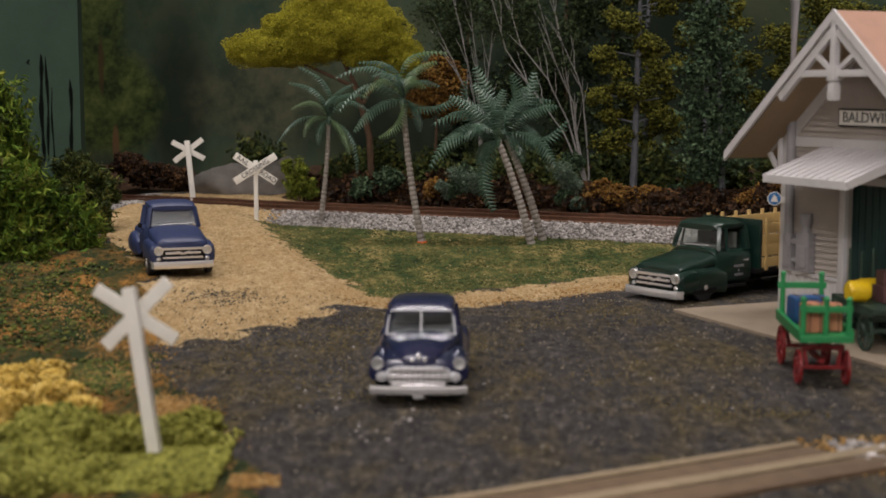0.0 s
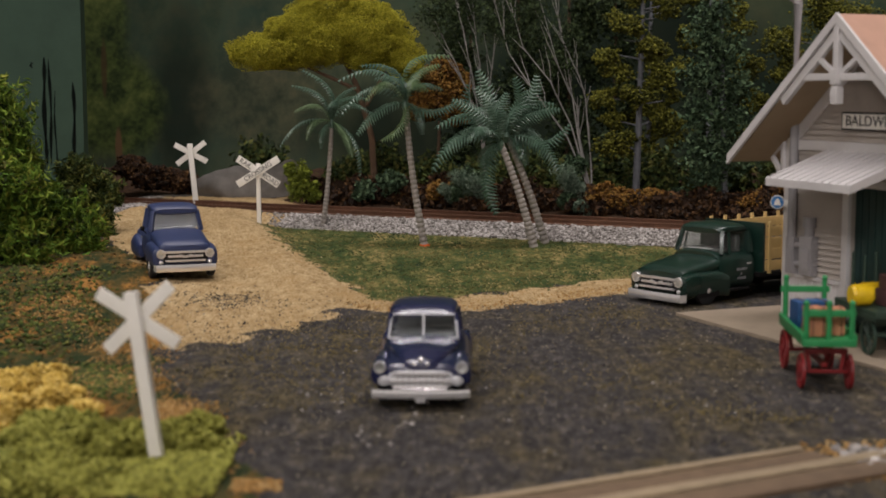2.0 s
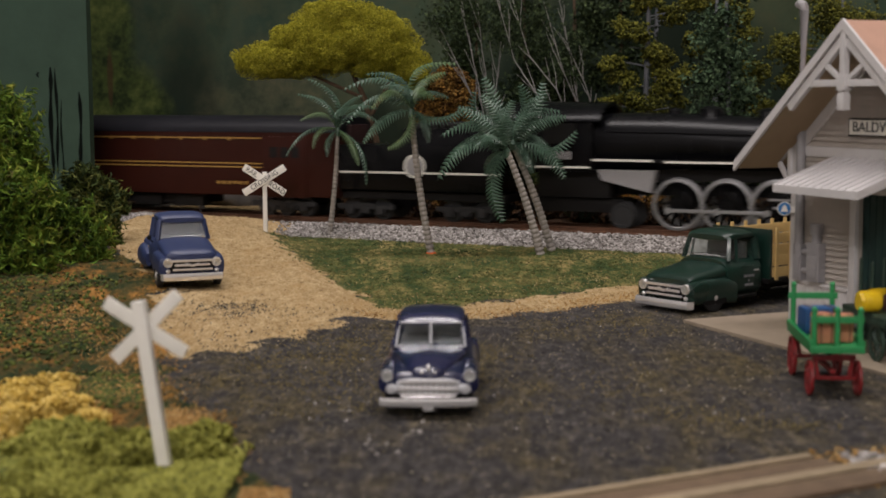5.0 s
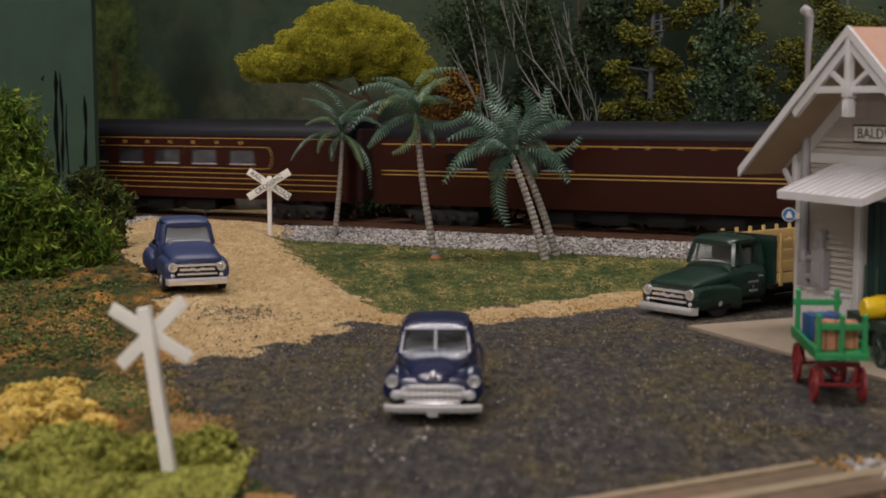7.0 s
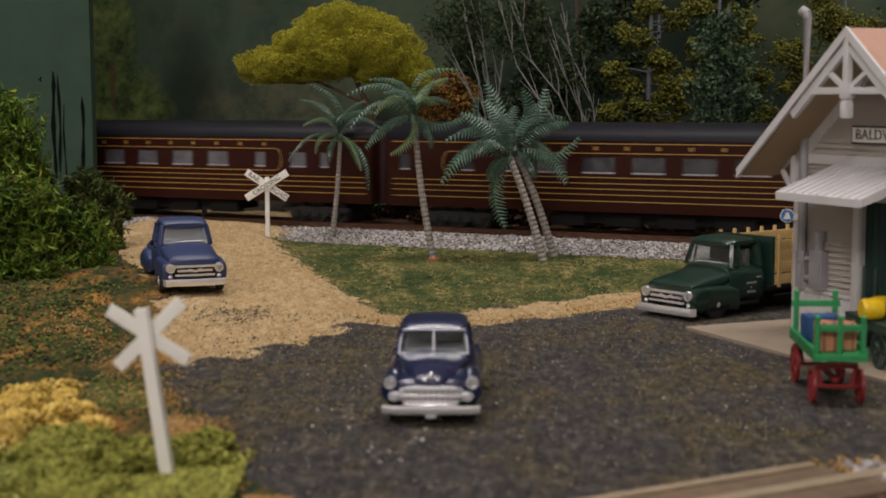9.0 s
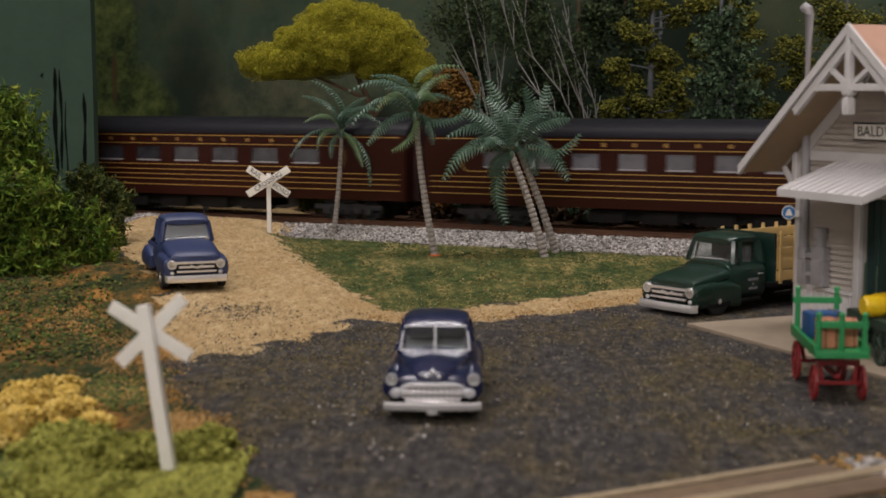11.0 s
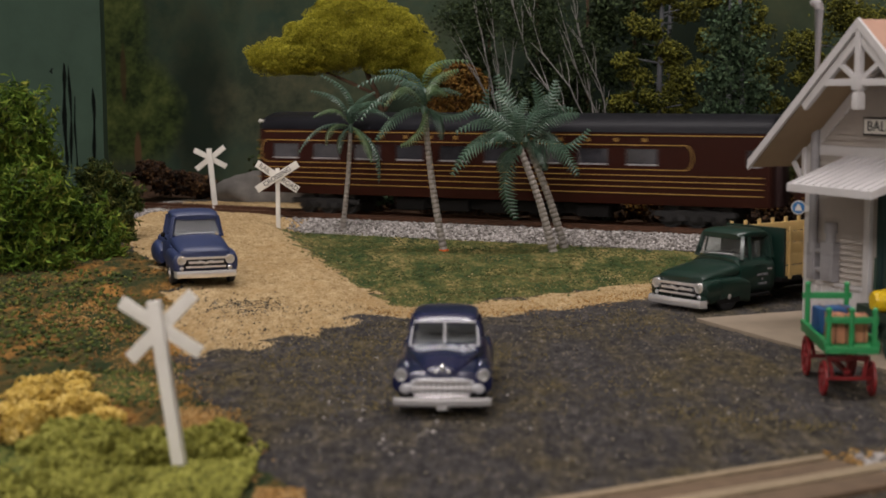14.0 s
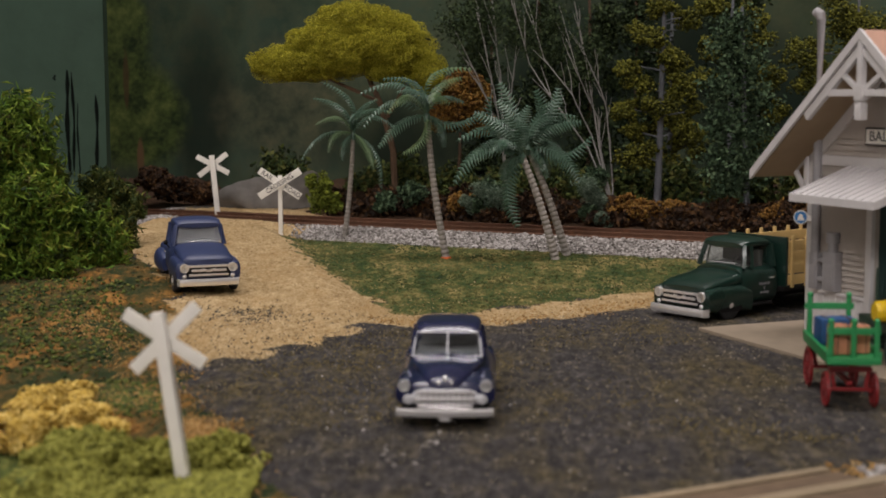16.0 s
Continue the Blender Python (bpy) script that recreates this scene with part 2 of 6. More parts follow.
FRONDY = paint("palm_frond_yellowed", (0.085, 0.14, 0.06), 0.45, vary=0.3, grain=260, bump=0.1, wear=(0.19, 0.23, 0.085))
PALMTRUNK = paint("palm_trunk_plastic", (0.3, 0.27, 0.245), 0.6, vary=0.3, grain=300, wear=(0.17, 0.15, 0.13))
BARK = paint("bark", (0.085, 0.05, 0.028), 0.9, vary=0.4, grain=300, bump=0.5)
GREYBARK = paint("grey_blue_bark", (0.12, 0.125, 0.14), 0.8, vary=0.3, grain=300, bump=0.3)
TWIG = paint("pale_twig", (0.23, 0.22, 0.21), 0.8, vary=0.25, grain=300)
ROCK = paint("grey_rock", (0.15, 0.138, 0.125), 0.9, vary=0.35, grain=160, bump=0.7)
WHITE = paint("white_plastic", (0.78, 0.755, 0.7), 0.5, vary=0.06, grain=300, bump=0.06)
WHITETRIM = paint("white_trim", (0.6, 0.58, 0.58), 0.55, vary=0.06, grain=300, bump=0.08)
BLACKINK = paint("black_lettering", (0.02, 0.02, 0.022), 0.6, vary=0.1)
NAVY = paint("navy_gloss_paint", (0.009, 0.012, 0.05), 0.26, vary=0.15, grain=200, bump=0.03, coat=0.5)
PICKBLUE = paint("blue_satin_paint", (0.024, 0.036, 0.098), 0.45, vary=0.14, grain=220, bump=0.05)
TRUCKGREEN = paint("dark_green_paint", (0.007, 0.025, 0.018), 0.3, vary=0.15, grain=220, bump=0.04, coat=0.3)
CHROME = paint("bright_chrome", (0.88, 0.87, 0.88), 0.16, 0.68, vary=0.05, grain=200, bump=0.05)
DARKMETAL = paint("dark_metal", (0.03, 0.03, 0.032), 0.5, 0.3, vary=0.3)
RUBBER = paint("black_rubber", (0.014, 0.014, 0.015), 0.7, vary=0.2)
PANE = glass("window_glass")
HAZE = glass("hazy_plastic_glass", (0.8, 0.83, 0.86))
HAZE.node_tree.nodes["Principled BSDF"].inputs["Transmission Weight"].default_value = 0.82
HAZE.node_tree.nodes["Principled BSDF"].inputs["Roughness"].default_value = 0.16
CABIN = paint("cabin_grey", (0.22, 0.22, 0.235), 0.7, vary=0.15)
CABINDARK = paint("dark_cabin", (0.07, 0.07, 0.065), 0.7, vary=0.2)
STAKE = paint("cream_stake_wood", (0.6, 0.42, 0.17), 0.6, vary=0.14, grain=260)
SIDING = paint("grey_siding", (0.43, 0.385, 0.345), 0.7, vary=0.08, grain=250)
SOFFIT = paint("soffit_board", (0.32, 0.23, 0.14), 0.7, vary=0.12, grain=150)
ROOFRED = paint("salmon_roof", (0.46, 0.27, 0.195), 0.75, vary=0.1, grain=180)
DOORGREEN = paint("door_green", (0.006, 0.032, 0.029), 0.5, vary=0.2, grain=200)
METERGREY = paint("meter_grey", (0.3, 0.29, 0.3), 0.5, vary=0.1)
SIGNBLUE = paint("sign_blue", (0.02, 0.16, 0.42), 0.5, vary=0.1)
CONCRETE = paint("platform_concrete", (0.27, 0.215, 0.155), 0.85, vary=0.16, grain=160, bump=0.3)
PLANK = paint("weathered_plank", (0.26, 0.2, 0.125), 0.85, vary=0.3, grain=240, bump=0.4)
PLANKDARK = paint("dark_plank", (0.13, 0.085, 0.05), 0.85, vary=0.3, grain=240, bump=0.4)
CARTGREEN = paint("cart_green", (0.02, 0.23, 0.07), 0.42, vary=0.12, grain=250)
CARTRED = paint("cart_red", (0.2, 0.01, 0.012), 0.42, vary=0.15, grain=250)
SACK = paint("brown_parcel", (0.4, 0.17, 0.09), 0.75, vary=0.35, grain=350)
YELLOW = paint("yellow_barrel", (0.75, 0.5, 0.01), 0.42, vary=0.1)
MAROON = paint("maroon_crate", (0.1, 0.045, 0.045), 0.6, vary=0.2)
BLUEBOX = paint("blue_box", (0.015, 0.07, 0.2), 0.5, vary=0.2)
WAGONDARK = paint("dark_wagon", (0.02, 0.045, 0.03), 0.55, vary=0.25)
TUSCAN = paint("tuscan_red", (0.031, 0.0078, 0.005), 0.36, vary=0.12, grain=200, bump=0.03, spec=0.15)
COACHROOF = paint("coach_roof", (0.009, 0.009, 0.012), 0.5, vary=0.2, grain=150, spec=0.15)
GOLD = paint("gold_stripe", (0.34, 0.2, 0.045), 0.45, vary=0.1)
UNDER = paint("underframe_black", (0.009, 0.008, 0.008), 0.7, vary=0.3, spec=0.2)
LOCOBLACK = paint("engine_black", (0.0035, 0.0035, 0.0045), 0.27, vary=0.25, grain=200, spec=0.16)
GRAPHITE = paint("smokebox_graphite", (0.33, 0.33, 0.345), 0.42, 0.35, vary=0.2)
STEEL = paint("wheel_rim_steel", (0.3, 0.3, 0.31), 0.4, 0.5, vary=0.1)
BRASS = paint("brass_bell", (0.6, 0.42, 0.12), 0.3, 0.9, vary=0.1)

# ---- builders, in millimetres ----


def mesh_of(name, bm, mat, smooth=35.0):
    bmesh.ops.scale(bm, vec=(MM, MM, MM), verts=bm.verts)
    bmesh.ops.recalc_face_normals(bm, faces=bm.faces)
    me = bpy.data.meshes.new(name)
    bm.to_mesh(me)
    bm.free()
    me.materials.append(mat)
    if smooth:
        me.shade_smooth()
        me.set_sharp_from_angle(angle=radians(smooth))
    return me


def part(name, bm, material, parent=None, label="", smooth=35.0):
    ob = new(name, mesh_of(name, bm, material, smooth))
    if parent:
        ob.parent = parent
    return tagged(ob, label)


def thing(name, label, category, x=0, y=0, z=0, rz=0, group="", kind="", rx=0, ry=0):
    ob = new(name)
    ob.empty_display_size = 0.005
    ob.matrix_world = pose(x * MM, y * MM, z * MM, rx, ry, rz)
    return tagged(ob, label, category, group, kind)


def array_mesh(name, verts, faces, mat, parent=None, label="", smooth=False):
    me = bpy.data.meshes.new(name)
    v = np.asarray(verts, dtype=np.float32) * MM
    f = np.asarray(faces, dtype=np.int32)
    me.vertices.add(len(v))
    me.vertices.foreach_set("co", v.ravel())
    k = f.shape[1]
    me.loops.add(f.size)
    me.loops.foreach_set("vertex_index", f.ravel())
    me.polygons.add(len(f))
    me.polygons.foreach_set("loop_start", np.arange(0, f.size, k, dtype=np.int32))
    me.update(calc_edges=True)
    me.validate()
    me.materials.append(mat)
    if smooth:
        me.shade_smooth()
    ob = new(name, me)
    if parent:
        ob.parent = parent
    return tagged(ob, label)


def box(bm, cx, cy, cz, sx, sy, sz, bevel=0.0, m=None):
    r = bmesh.ops.create_cube(bm, size=1.0)["verts"]
    bmesh.ops.scale(bm, vec=(sx, sy, sz), verts=r)
    if bevel:
        edges = list({e for v in r for e in v.link_edges})
        r = list({v for f in bmesh.ops.bevel(bm, geom=edges, offset=bevel, segments=2, affect="EDGES", profile=0.7)["faces"] for v in f.verts} | {v for v in r if v.is_valid})
    bmesh.ops.translate(bm, vec=(cx, cy, cz), verts=r)
    if m is not None:
        bmesh.ops.transform(bm, matrix=m, verts=r)
    return r


def rod(bm, a, b, r0, r1=None, n=8):
    a, b = Vector(a), Vector(b)
    r1 = r0 if r1 is None else r1
    d = b - a
    r = bmesh.ops.create_cone(bm, cap_ends=True, segments=n, radius1=r0, radius2=r1, depth=d.length)["verts"]
    m = Matrix.Translation((a + b) / 2) @ d.to_track_quat("Z", "Y").to_matrix().to_4x4()
    bmesh.ops.transform(bm, matrix=m, verts=r)
    return r


def bar(bm, a, b, w, h, bevel=0.0):
    """A squared stick from a to b, w wide and h high."""
    a, b = Vector(a), Vector(b)
    d = b - a
    m = Matrix.Translation((a + b) / 2) @ d.to_track_quat("Y", "Z").to_matrix().to_4x4()
    return box(bm, 0, 0, 0, w, d.length, h, bevel, m)


def rings(bm, stations, cap=True):
    """Skin a row of closed rings."""
    made = [[bm.verts.new(p) for p in ring] for ring in stations]
    n = len(made[0])
    for r0, r1 in zip(made, made[1:]):
        for i in range(n):
            bm.faces.new((r0[i], r0[(i + 1) % n], r1[(i + 1) % n], r1[i]))
    if cap:
        bm.faces.new(made[0][::-1])
        bm.faces.new(made[-1])
    return [v for r in made for v in r]


def loft(bm, stations, n=24, cap=True):
    """Stations along y: (y, cx, cz, half width, half height, roundness)."""
    out = []
    for y, cx, cz, hw, hh, e in stations:
        ring = []
        for i in range(n):
            a = 2 * math.pi * i / n
            c, s = math.cos(a), math.sin(a)
            ring.append((cx + hw * math.copysign(abs(c) ** (2 / e), c), y, cz + hh * math.copysign(abs(s) ** (2 / e), s)))
        out.append(ring)
    return rings(bm, out, cap)


def tube(bm, pts, radii, n=8):
    """A tube through points."""
    out = []
    for i, p in enumerate(pts):
        d = Vector(pts[min(i + 1, len(pts) - 1)]) - Vector(pts[max(i - 1, 0)])
        q = d.to_track_quat("Z", "Y")
        out.append([Vector(p) + q @ Vector((radii[i] * math.cos(2 * math.pi * k / n), radii[i] * math.sin(2 * math.pi * k / n), 0)) for k in range(n)])
    return rings(bm, out)


OCTA_V = np.array([(1, 0, 0), (-1, 0, 0), (0, 1, 0), (0, -1, 0), (0, 0, 1), (0, 0, -1)], float)
OCTA_F = np.array([(0, 2, 4), (2, 1, 4), (1, 3, 4), (3, 0, 4), (2, 0, 5), (1, 2, 5), (3, 1, 5), (0, 3, 5)])
TETRA_V = np.array([(1, 1, 1), (-1, -1, 1), (-1, 1, -1), (1, -1, -1)], float) * 0.7
TETRA_F = np.array([(0, 2, 1), (0, 1, 3), (0, 3, 2), (1, 2, 3)])
LEAF_V = np.array([(-1, 0, 0), (0, -0.55, 0.25), (1, 0, 0), (0, 0.55, 0.25)], float)
LEAF_F = np.array([(0, 1, 2), (0, 2, 3)])
STRAND_V = np.array([(-1, 0, 0), (0, -0.13, 0.36), (1, 0, 0), (0, 0.13, 0.36)], float)


def bits(name, pts, size, mat, parent=None, label="", shape="octa", spread=0.5, flat=1.0, seed=1):
    """Many small bits at the points, each turned and sized by chance, in one mesh."""
    rng = np.random.default_rng(seed)
    base, faces = {"octa": (OCTA_V, OCTA_F), "tetra": (TETRA_V, TETRA_F), "leaf": (LEAF_V, LEAF_F), "strand": (STRAND_V, LEAF_F)}[shape]
    pts = np.asarray(pts, float)
    n, k = len(pts), len(base)
    q = rng.normal(size=(n, 4))
    q /= np.linalg.norm(q, axis=1)[:, None]
    w, x, y, z = q.T
    rot = np.stack([1 - 2 * (y * y + z * z), 2 * (x * y - z * w), 2 * (x * z + y * w), 2 * (x * y + z * w), 1 - 2 * (x * x + z * z), 2 * (y * z - x * w),
                    2 * (x * z - y * w), 2 * (y * z + x * w), 1 - 2 * (x * x + y * y)], 1).reshape(n, 3, 3)
    s = size * (1 - spread + 2 * spread * rng.random(n)) / 2
    vary = 0.65 + 0.7 * rng.random((n, 1, 3)) if shape not in ("leaf", "strand") else np.ones((n, 1, 3))
    v = np.einsum("nij,nkj->nki", rot, base[None] * vary) * s[:, None, None]
    v[:, :, 2] *= flat
    v += pts[:, None, :]
    f = (faces[None] + (np.arange(n) * k)[:, None, None]).reshape(-1, 3)
    return array_mesh(name, v.reshape(-1, 3), f, mat, parent, label)


def blob_points(n, blobs, rng, shell=0.45, rough=0.28, freq=0.12):
    """Points in the outer shell of several lumpy balls: (x, y, z, rx, ry, rz)."""
    vol = np.array([b[3] * b[4] + b[4] * b[5] + b[3] * b[5] for b in blobs])
    out = []
    for b, k in zip(blobs, (vol / vol.sum() * n).astype(int)):
        d = rng.normal(size=(k, 3))
        d /= np.linalg.norm(d, axis=1)[:, None]
        lump = np.array([noise.noise(Vector((p[0] * b[3] * freq + b[0], p[1] * b[4] * freq + b[1], p[2] * b[5] * freq))) for p in d])
        r = (1 - shell * rng.random(k) ** 1.6) * (1 + rough * lump)
        out.append(d * r[:, None] * np.array(b[3:6]) + np.array(b[:3]))
    return np.concatenate(out)


# ---- the plan ----
TRACK_A = np.array((-156.0, 730.0))
TRACK_U = np.array((0.9029, -0.4299))
TRACK_N = np.array((0.4299, 0.9029))
RAIL_TOP = 9.8


def track_point(s, d, z):
    p = TRACK_A + s * TRACK_U + d * TRACK_N
    return (p[0], p[1], z)


def smooth01(a, b, x):
    t = np.clip((x - a) / (b - a), 0, 1)
    return t * t * (3 - 2 * t)


def inside(poly, x, y):
    hit = np.zeros(x.shape, bool)
    for (x0, y0), (x1, y1) in zip(poly, poly[1:] + poly[:1]):
        cross = ((y0 > y) != (y1 > y)) & (x < (x1 - x0) * (y - y0) / (y1 - y0 + 1e-9) + x0)
        hit ^= cross
    return hit


SAND = [(-165, 660), (-158, 752), (-120, 765), (-84, 750), (-62, 716), (-82, 655), (-74, 612), (-50, 522), (-34, 478), (-18, 440), (-22, 428), (-38, 402), (-58, 371), (-74, 362), (-90, 408), (-95, 470), (-122, 520)]
BORDER = [(-30, 440), (-8, 445), (20, 462), (70, 500), (90, 512), (110, 500), (98, 465), (62, 461), (20, 432), (-12, 418), (-30, 418)]
TURFED = [(-84, 664), (-8, 628), (97, 578), (140, 560), (140, 520), (90, 512), (69, 498), (20, 463), (-20, 441), (-52, 528), (-74, 610)]
LEFTSOIL = [(-420, 640), (-160, 660), (-122, 522), (-95, 470), (-90, 408), (-73, 362), (-69, 343), (-62, 310), (-45, 273), (-36, 244), (-26, 228), (-24, 120), (-420, 120)]
BEYOND = [(-420, 1000), (-420, 775), (-170, 765), (-150, 775), (-118, 760), (-84, 748), (-72, 722), (60, 660), (420, 485), (420, 1000)]


def ground_height(x, y):
    d = (x - TRACK_A[0]) * TRACK_N[0] + (y - TRACK_A[1]) * TRACK_N[1]
    s = (x - TRACK_A[0]) * TRACK_U[0] + (y - TRACK_A[1]) * TRACK_U[1]
    z = 2.2 * smooth01(440, 600, y)
    z = z + 4.9 * smooth01(-30, -16, d)
    z = np.where(d > 0, 7.0 + 10 * smooth01(22, 90, d), z)
    edge = np.interp(y, (380, 470, 530, 620, 660, 720), (-20, -42, -58, -82, -96, -96))
    lane = smooth01(-172, -150, x) * (1 - smooth01(edge - 6, edge + 20, x))
    ramp = 9.0 * np.clip((y - 385) / 290, 0, 1) ** 0.75 * smooth01(380, 410, y)
    level = np.where(np.abs(d) < 14, 8.0, np.where(d > 0, 9.4, np.minimum(ramp, 9.0)))
    z = z * (1 - lane) + np.maximum(level, z * (d < 14)) * lane
    left = smooth01(-78, -130, x) * (1 - smooth01(560, 660, y))
    return z + 3.5 * left


def build_ground():
    step = 1.5
    xs, ys = np.arange(-420, 421, step), np.arange(120, 900, step)
    gx, gy = np.meshgrid(xs, ys)
    x, y = gx.ravel(), gy.ravel()
    n1 = np.array([noise.noise(Vector((a * 0.09, b * 0.09, 0))) for a, b in zip(x, y)])
    n2 = np.array([noise.noise(Vector((a * 0.5, b * 0.5, 7))) for a, b in zip(x, y)])
    jx, jy = x + 8 * n1 + 6 * n2, y + 10 * np.roll(n1, 977) + 9 * np.roll(n2, 331)
    along = (x - TRACK_A[0]) * TRACK_N[0] + (y - TRACK_A[1]) * TRACK_N[1] + 1.5 * n2
    masks = {"gravel": (along > -30) & (along < -15.5) & ((jx > -76) | (jx < -152)), "sand": inside(SAND, jx, jy) | inside(BORDER, jx, jy), "turf": inside(TURFED, jx, jy), "soil": inside(LEFTSOIL, jx, jy), "litter": inside(BEYOND, jx, jy) | (np.abs((x - TRACK_A[0]) * TRACK_N[0] + (y - TRACK_A[1]) * TRACK_N[1]) < 16)}
    z = ground_height(x, y) + 0.35 * n2 * (0.5 + masks["soil"] * 2.2 + masks["turf"] * 0.8 + masks["sand"] * 0.9) + 0.3 * n1 * (1 + 2 * masks["soil"])
    idx = np.arange(len(x)).reshape(gx.shape)
    f = np.stack([idx[:-1, :-1], idx[:-1, 1:], idx[1:, 1:], idx[1:, :-1]], -1).reshape(-1, 4)
    ob = array_mesh("ground", np.stack([x, y, z], 1), f, GROUND, smooth=True)
    for k, v in masks.items():
        a = ob.data.attributes.new(k, "FLOAT", "POINT")
        g = v.astype(np.float32).reshape(gx.shape)
        for _ in range(2 if k != "gravel" else 0):
            g = (g + np.roll(g, 1, 0) + np.roll(g, -1, 0) + np.roll(g, 1, 1) + np.roll(g, -1, 1)) / 5
        a.data.foreach_set("value", g.ravel())
    return tagged(ob, "model railway ground of dark grit, sand, turf and soil", "ground", kind="structure")


def scatter(name, poly, n, size, mat, label, seed, lift=0.1, shape="octa", box_xy=None):
    """Loose grains over a stretch of the plan."""
    rng = np.random.default_rng(seed)
    p = np.array(poly)
    (x0, y0), (x1, y1) = (p.min(0), p.max(0)) if box_xy is None else box_xy
    x, y = rng.uniform(x0, x1, n * 3), rng.uniform(y0, y1, n * 3)
    k = inside(poly, x + rng.normal(0, 3, n * 3), y + rng.normal(0, 4, n * 3))
    x, y = x[k][:n], y[k][:n]
    ob = bits(name, np.stack([x, y, ground_height(x, y) + lift * size], 1), size, mat, None, label, shape, 0.6, 0.8, seed)
    return tagged(ob, label, "ground cover", kind="stuff")


def build_track():
    t = thing("railway_track", "railway track with rusty rails on dark ties", "track", kind="structure")
    for d in (-8.8, 8.8):
        bm = bmesh.new()
        prof = [(-1.15, 0), (1.15, 0), (1.15, 0.35), (0.3, 0.7), (0.3, 1.7), (0.62, 1.95), (0.62, 2.5), (-0.62, 2.5), (-0.62, 1.95), (-0.3, 1.7), (-0.3, 0.7), (-1.15, 0.35)]
        rings(bm, [[track_point(s, d + a, RAIL_TOP - 2.5 + b) for a, b in prof] for s in (-2150, 2150)])
        part("rail", bm, RAIL, t, smooth=20)
    bm = bmesh.new()
    box(bm, 0, 0, 0, 2.7, 25, 2.2, 0.2)
    me = mesh_of("tie", bm, TIE)
    for i in range(110):
        ob = new("tie", me)
        ob.parent = t
        p = track_point(-215 + 6.3 * i + random.uniform(-0.4, 0.4), random.uniform(-0.4, 0.4), RAIL_TOP - 2.5 - 1.25)
        ob.matrix_local = pose(p[0] * MM, p[1] * MM, p[2] * MM, 0, 0, -25.46 + random.uniform(-1.5, 1.5))
    rng = np.random.default_rng(5)
    n = 48000
    s, d = rng.uniform(-90, 420, n), rng.uniform(-30, 20, n)
    p = np.array([track_point(a, b, 0) for a, b in zip(s, d)])
    keep = (rng.random(n) < np.clip((31 + d) / 4, 0.05, 1)) & ~((p[:, 0] > -152 + rng.normal(0, 4, n)) & (p[:, 0] < -76 + rng.normal(0, 5, n))) & ~((np.abs(d) < 15) & (rng.random(n) < 0.93))
    p = p[keep]
    p[:, 2] = ground_height(p[:, 0], p[:, 1]) + 0.35
    tagged(bits("track_ballast", p, 1.3, STONE, None, "", "octa", 0.5, 0.85, 6), "pale grey crushed stone ballast along the track", "ballast", kind="stuff")


def slab(name, mat, label, category, cx, cy, cz, sx, sy, sz, rz=0, kind="structure", bevel=0.0):
    bm = bmesh.new()
    box(bm, 0, 0, 0, sx, sy, sz, bevel)
    ob = part(name, bm, mat)
    ob.matrix_world = pose(cx * MM, cy * MM, cz * MM, 0, 0, rz)
    return tagged(ob, label, category, kind=kind)


def build_shell():
    slab("backdrop", BACKDROP, "dark green hand-painted forest backdrop board", "backdrop", 0, 905, 150, 880, 12, 700)
    side = slab("side_panel", PANEL, "flat dark green painted side board", "wall", -325, 694, 130, 300, 8, 420)
    for x, z0, z1, w in ((-193.5, 30, 82, 2.4), (-190.8, 30, 81, 1.6), (-188.6, 24, 66, 1.0), (-179.5, 24, 70, 1.9), (-199.5, 77, 79.5, 1.4)):
        bm = bmesh.new()
        wide = lambda i: w * (0.75 + 0.3 * math.sin(i * 1.7 + x)) * (0.25 if i in (0, 8) else 1)
        mid = lambda i: x + 325 + 0.35 * math.sin(i * 0.9 + x)
        rings(bm, [[(mid(i) - wide(i) / 2, -4.15, z0 - 130 + (z1 - z0) * i / 8), (mid(i) + wide(i) / 2, -4.15, z0 - 130 + (z1 - z0) * i / 8),
                    (mid(i) + wide(i) / 2, -3.9, z0 - 130 + (z1 - z0) * i / 8), (mid(i) - wide(i) / 2, -3.9, z0 - 130 + (z1 - z0) * i / 8)] for i in range(9)])
        part("paint_run", bm, BACKDARK, side, "black paint run")
    table = slab("layout_table", PLANKDARK, "plain dark wooden layout table", "table", 0, 505, -30, 900, 800, 40)
    for x in (-410, 410):
        for y in (-360, 360):
            bm = bmesh.new()
            box(bm, x, y, -545, 60, 60, 1050, 2)
            part("leg", bm, PLANKDARK, table)
    for s0, s1 in ((-2150, -320), (470, 2150)):
        p = track_point((s0 + s1) / 2, 0, RAIL_TOP - 2.5 - 10)
        shelf = slab("staging_shelf", PLANKDARK, "plain dark wooden shelf carrying the track", "shelf", *p, s1 - s0, 60, 20, -25.46)
        for x in (-0.42 * (s1 - s0), 0, 0.42 * (s1 - s0)):
            bm = bmesh.new()
            box(bm, x, 0, -553.6, 40, 50, 1087, 2)
            part("leg", bm, PLANKDARK, shelf)
    slab("floor", ROOM, "plain floor", "floor", 0, 0, -1120, 5000, 5000, 40)
    slab("ceiling", CEIL, "plain ceiling", "ceiling", 0, 0, 1420, 5000, 5000, 40)
    for name, x, y, sx, sy in (("wall_north", 0, 2480, 5000, 40), ("wall_south", 0, -2480, 5000, 40), ("wall_east", 2480, 0, 40, 4920), ("wall_west", -2480, 0, 40, 4920)):
        slab(name, ROOM, "plain grey room wall", "wall", x, y, 150, sx, sy, 2500)


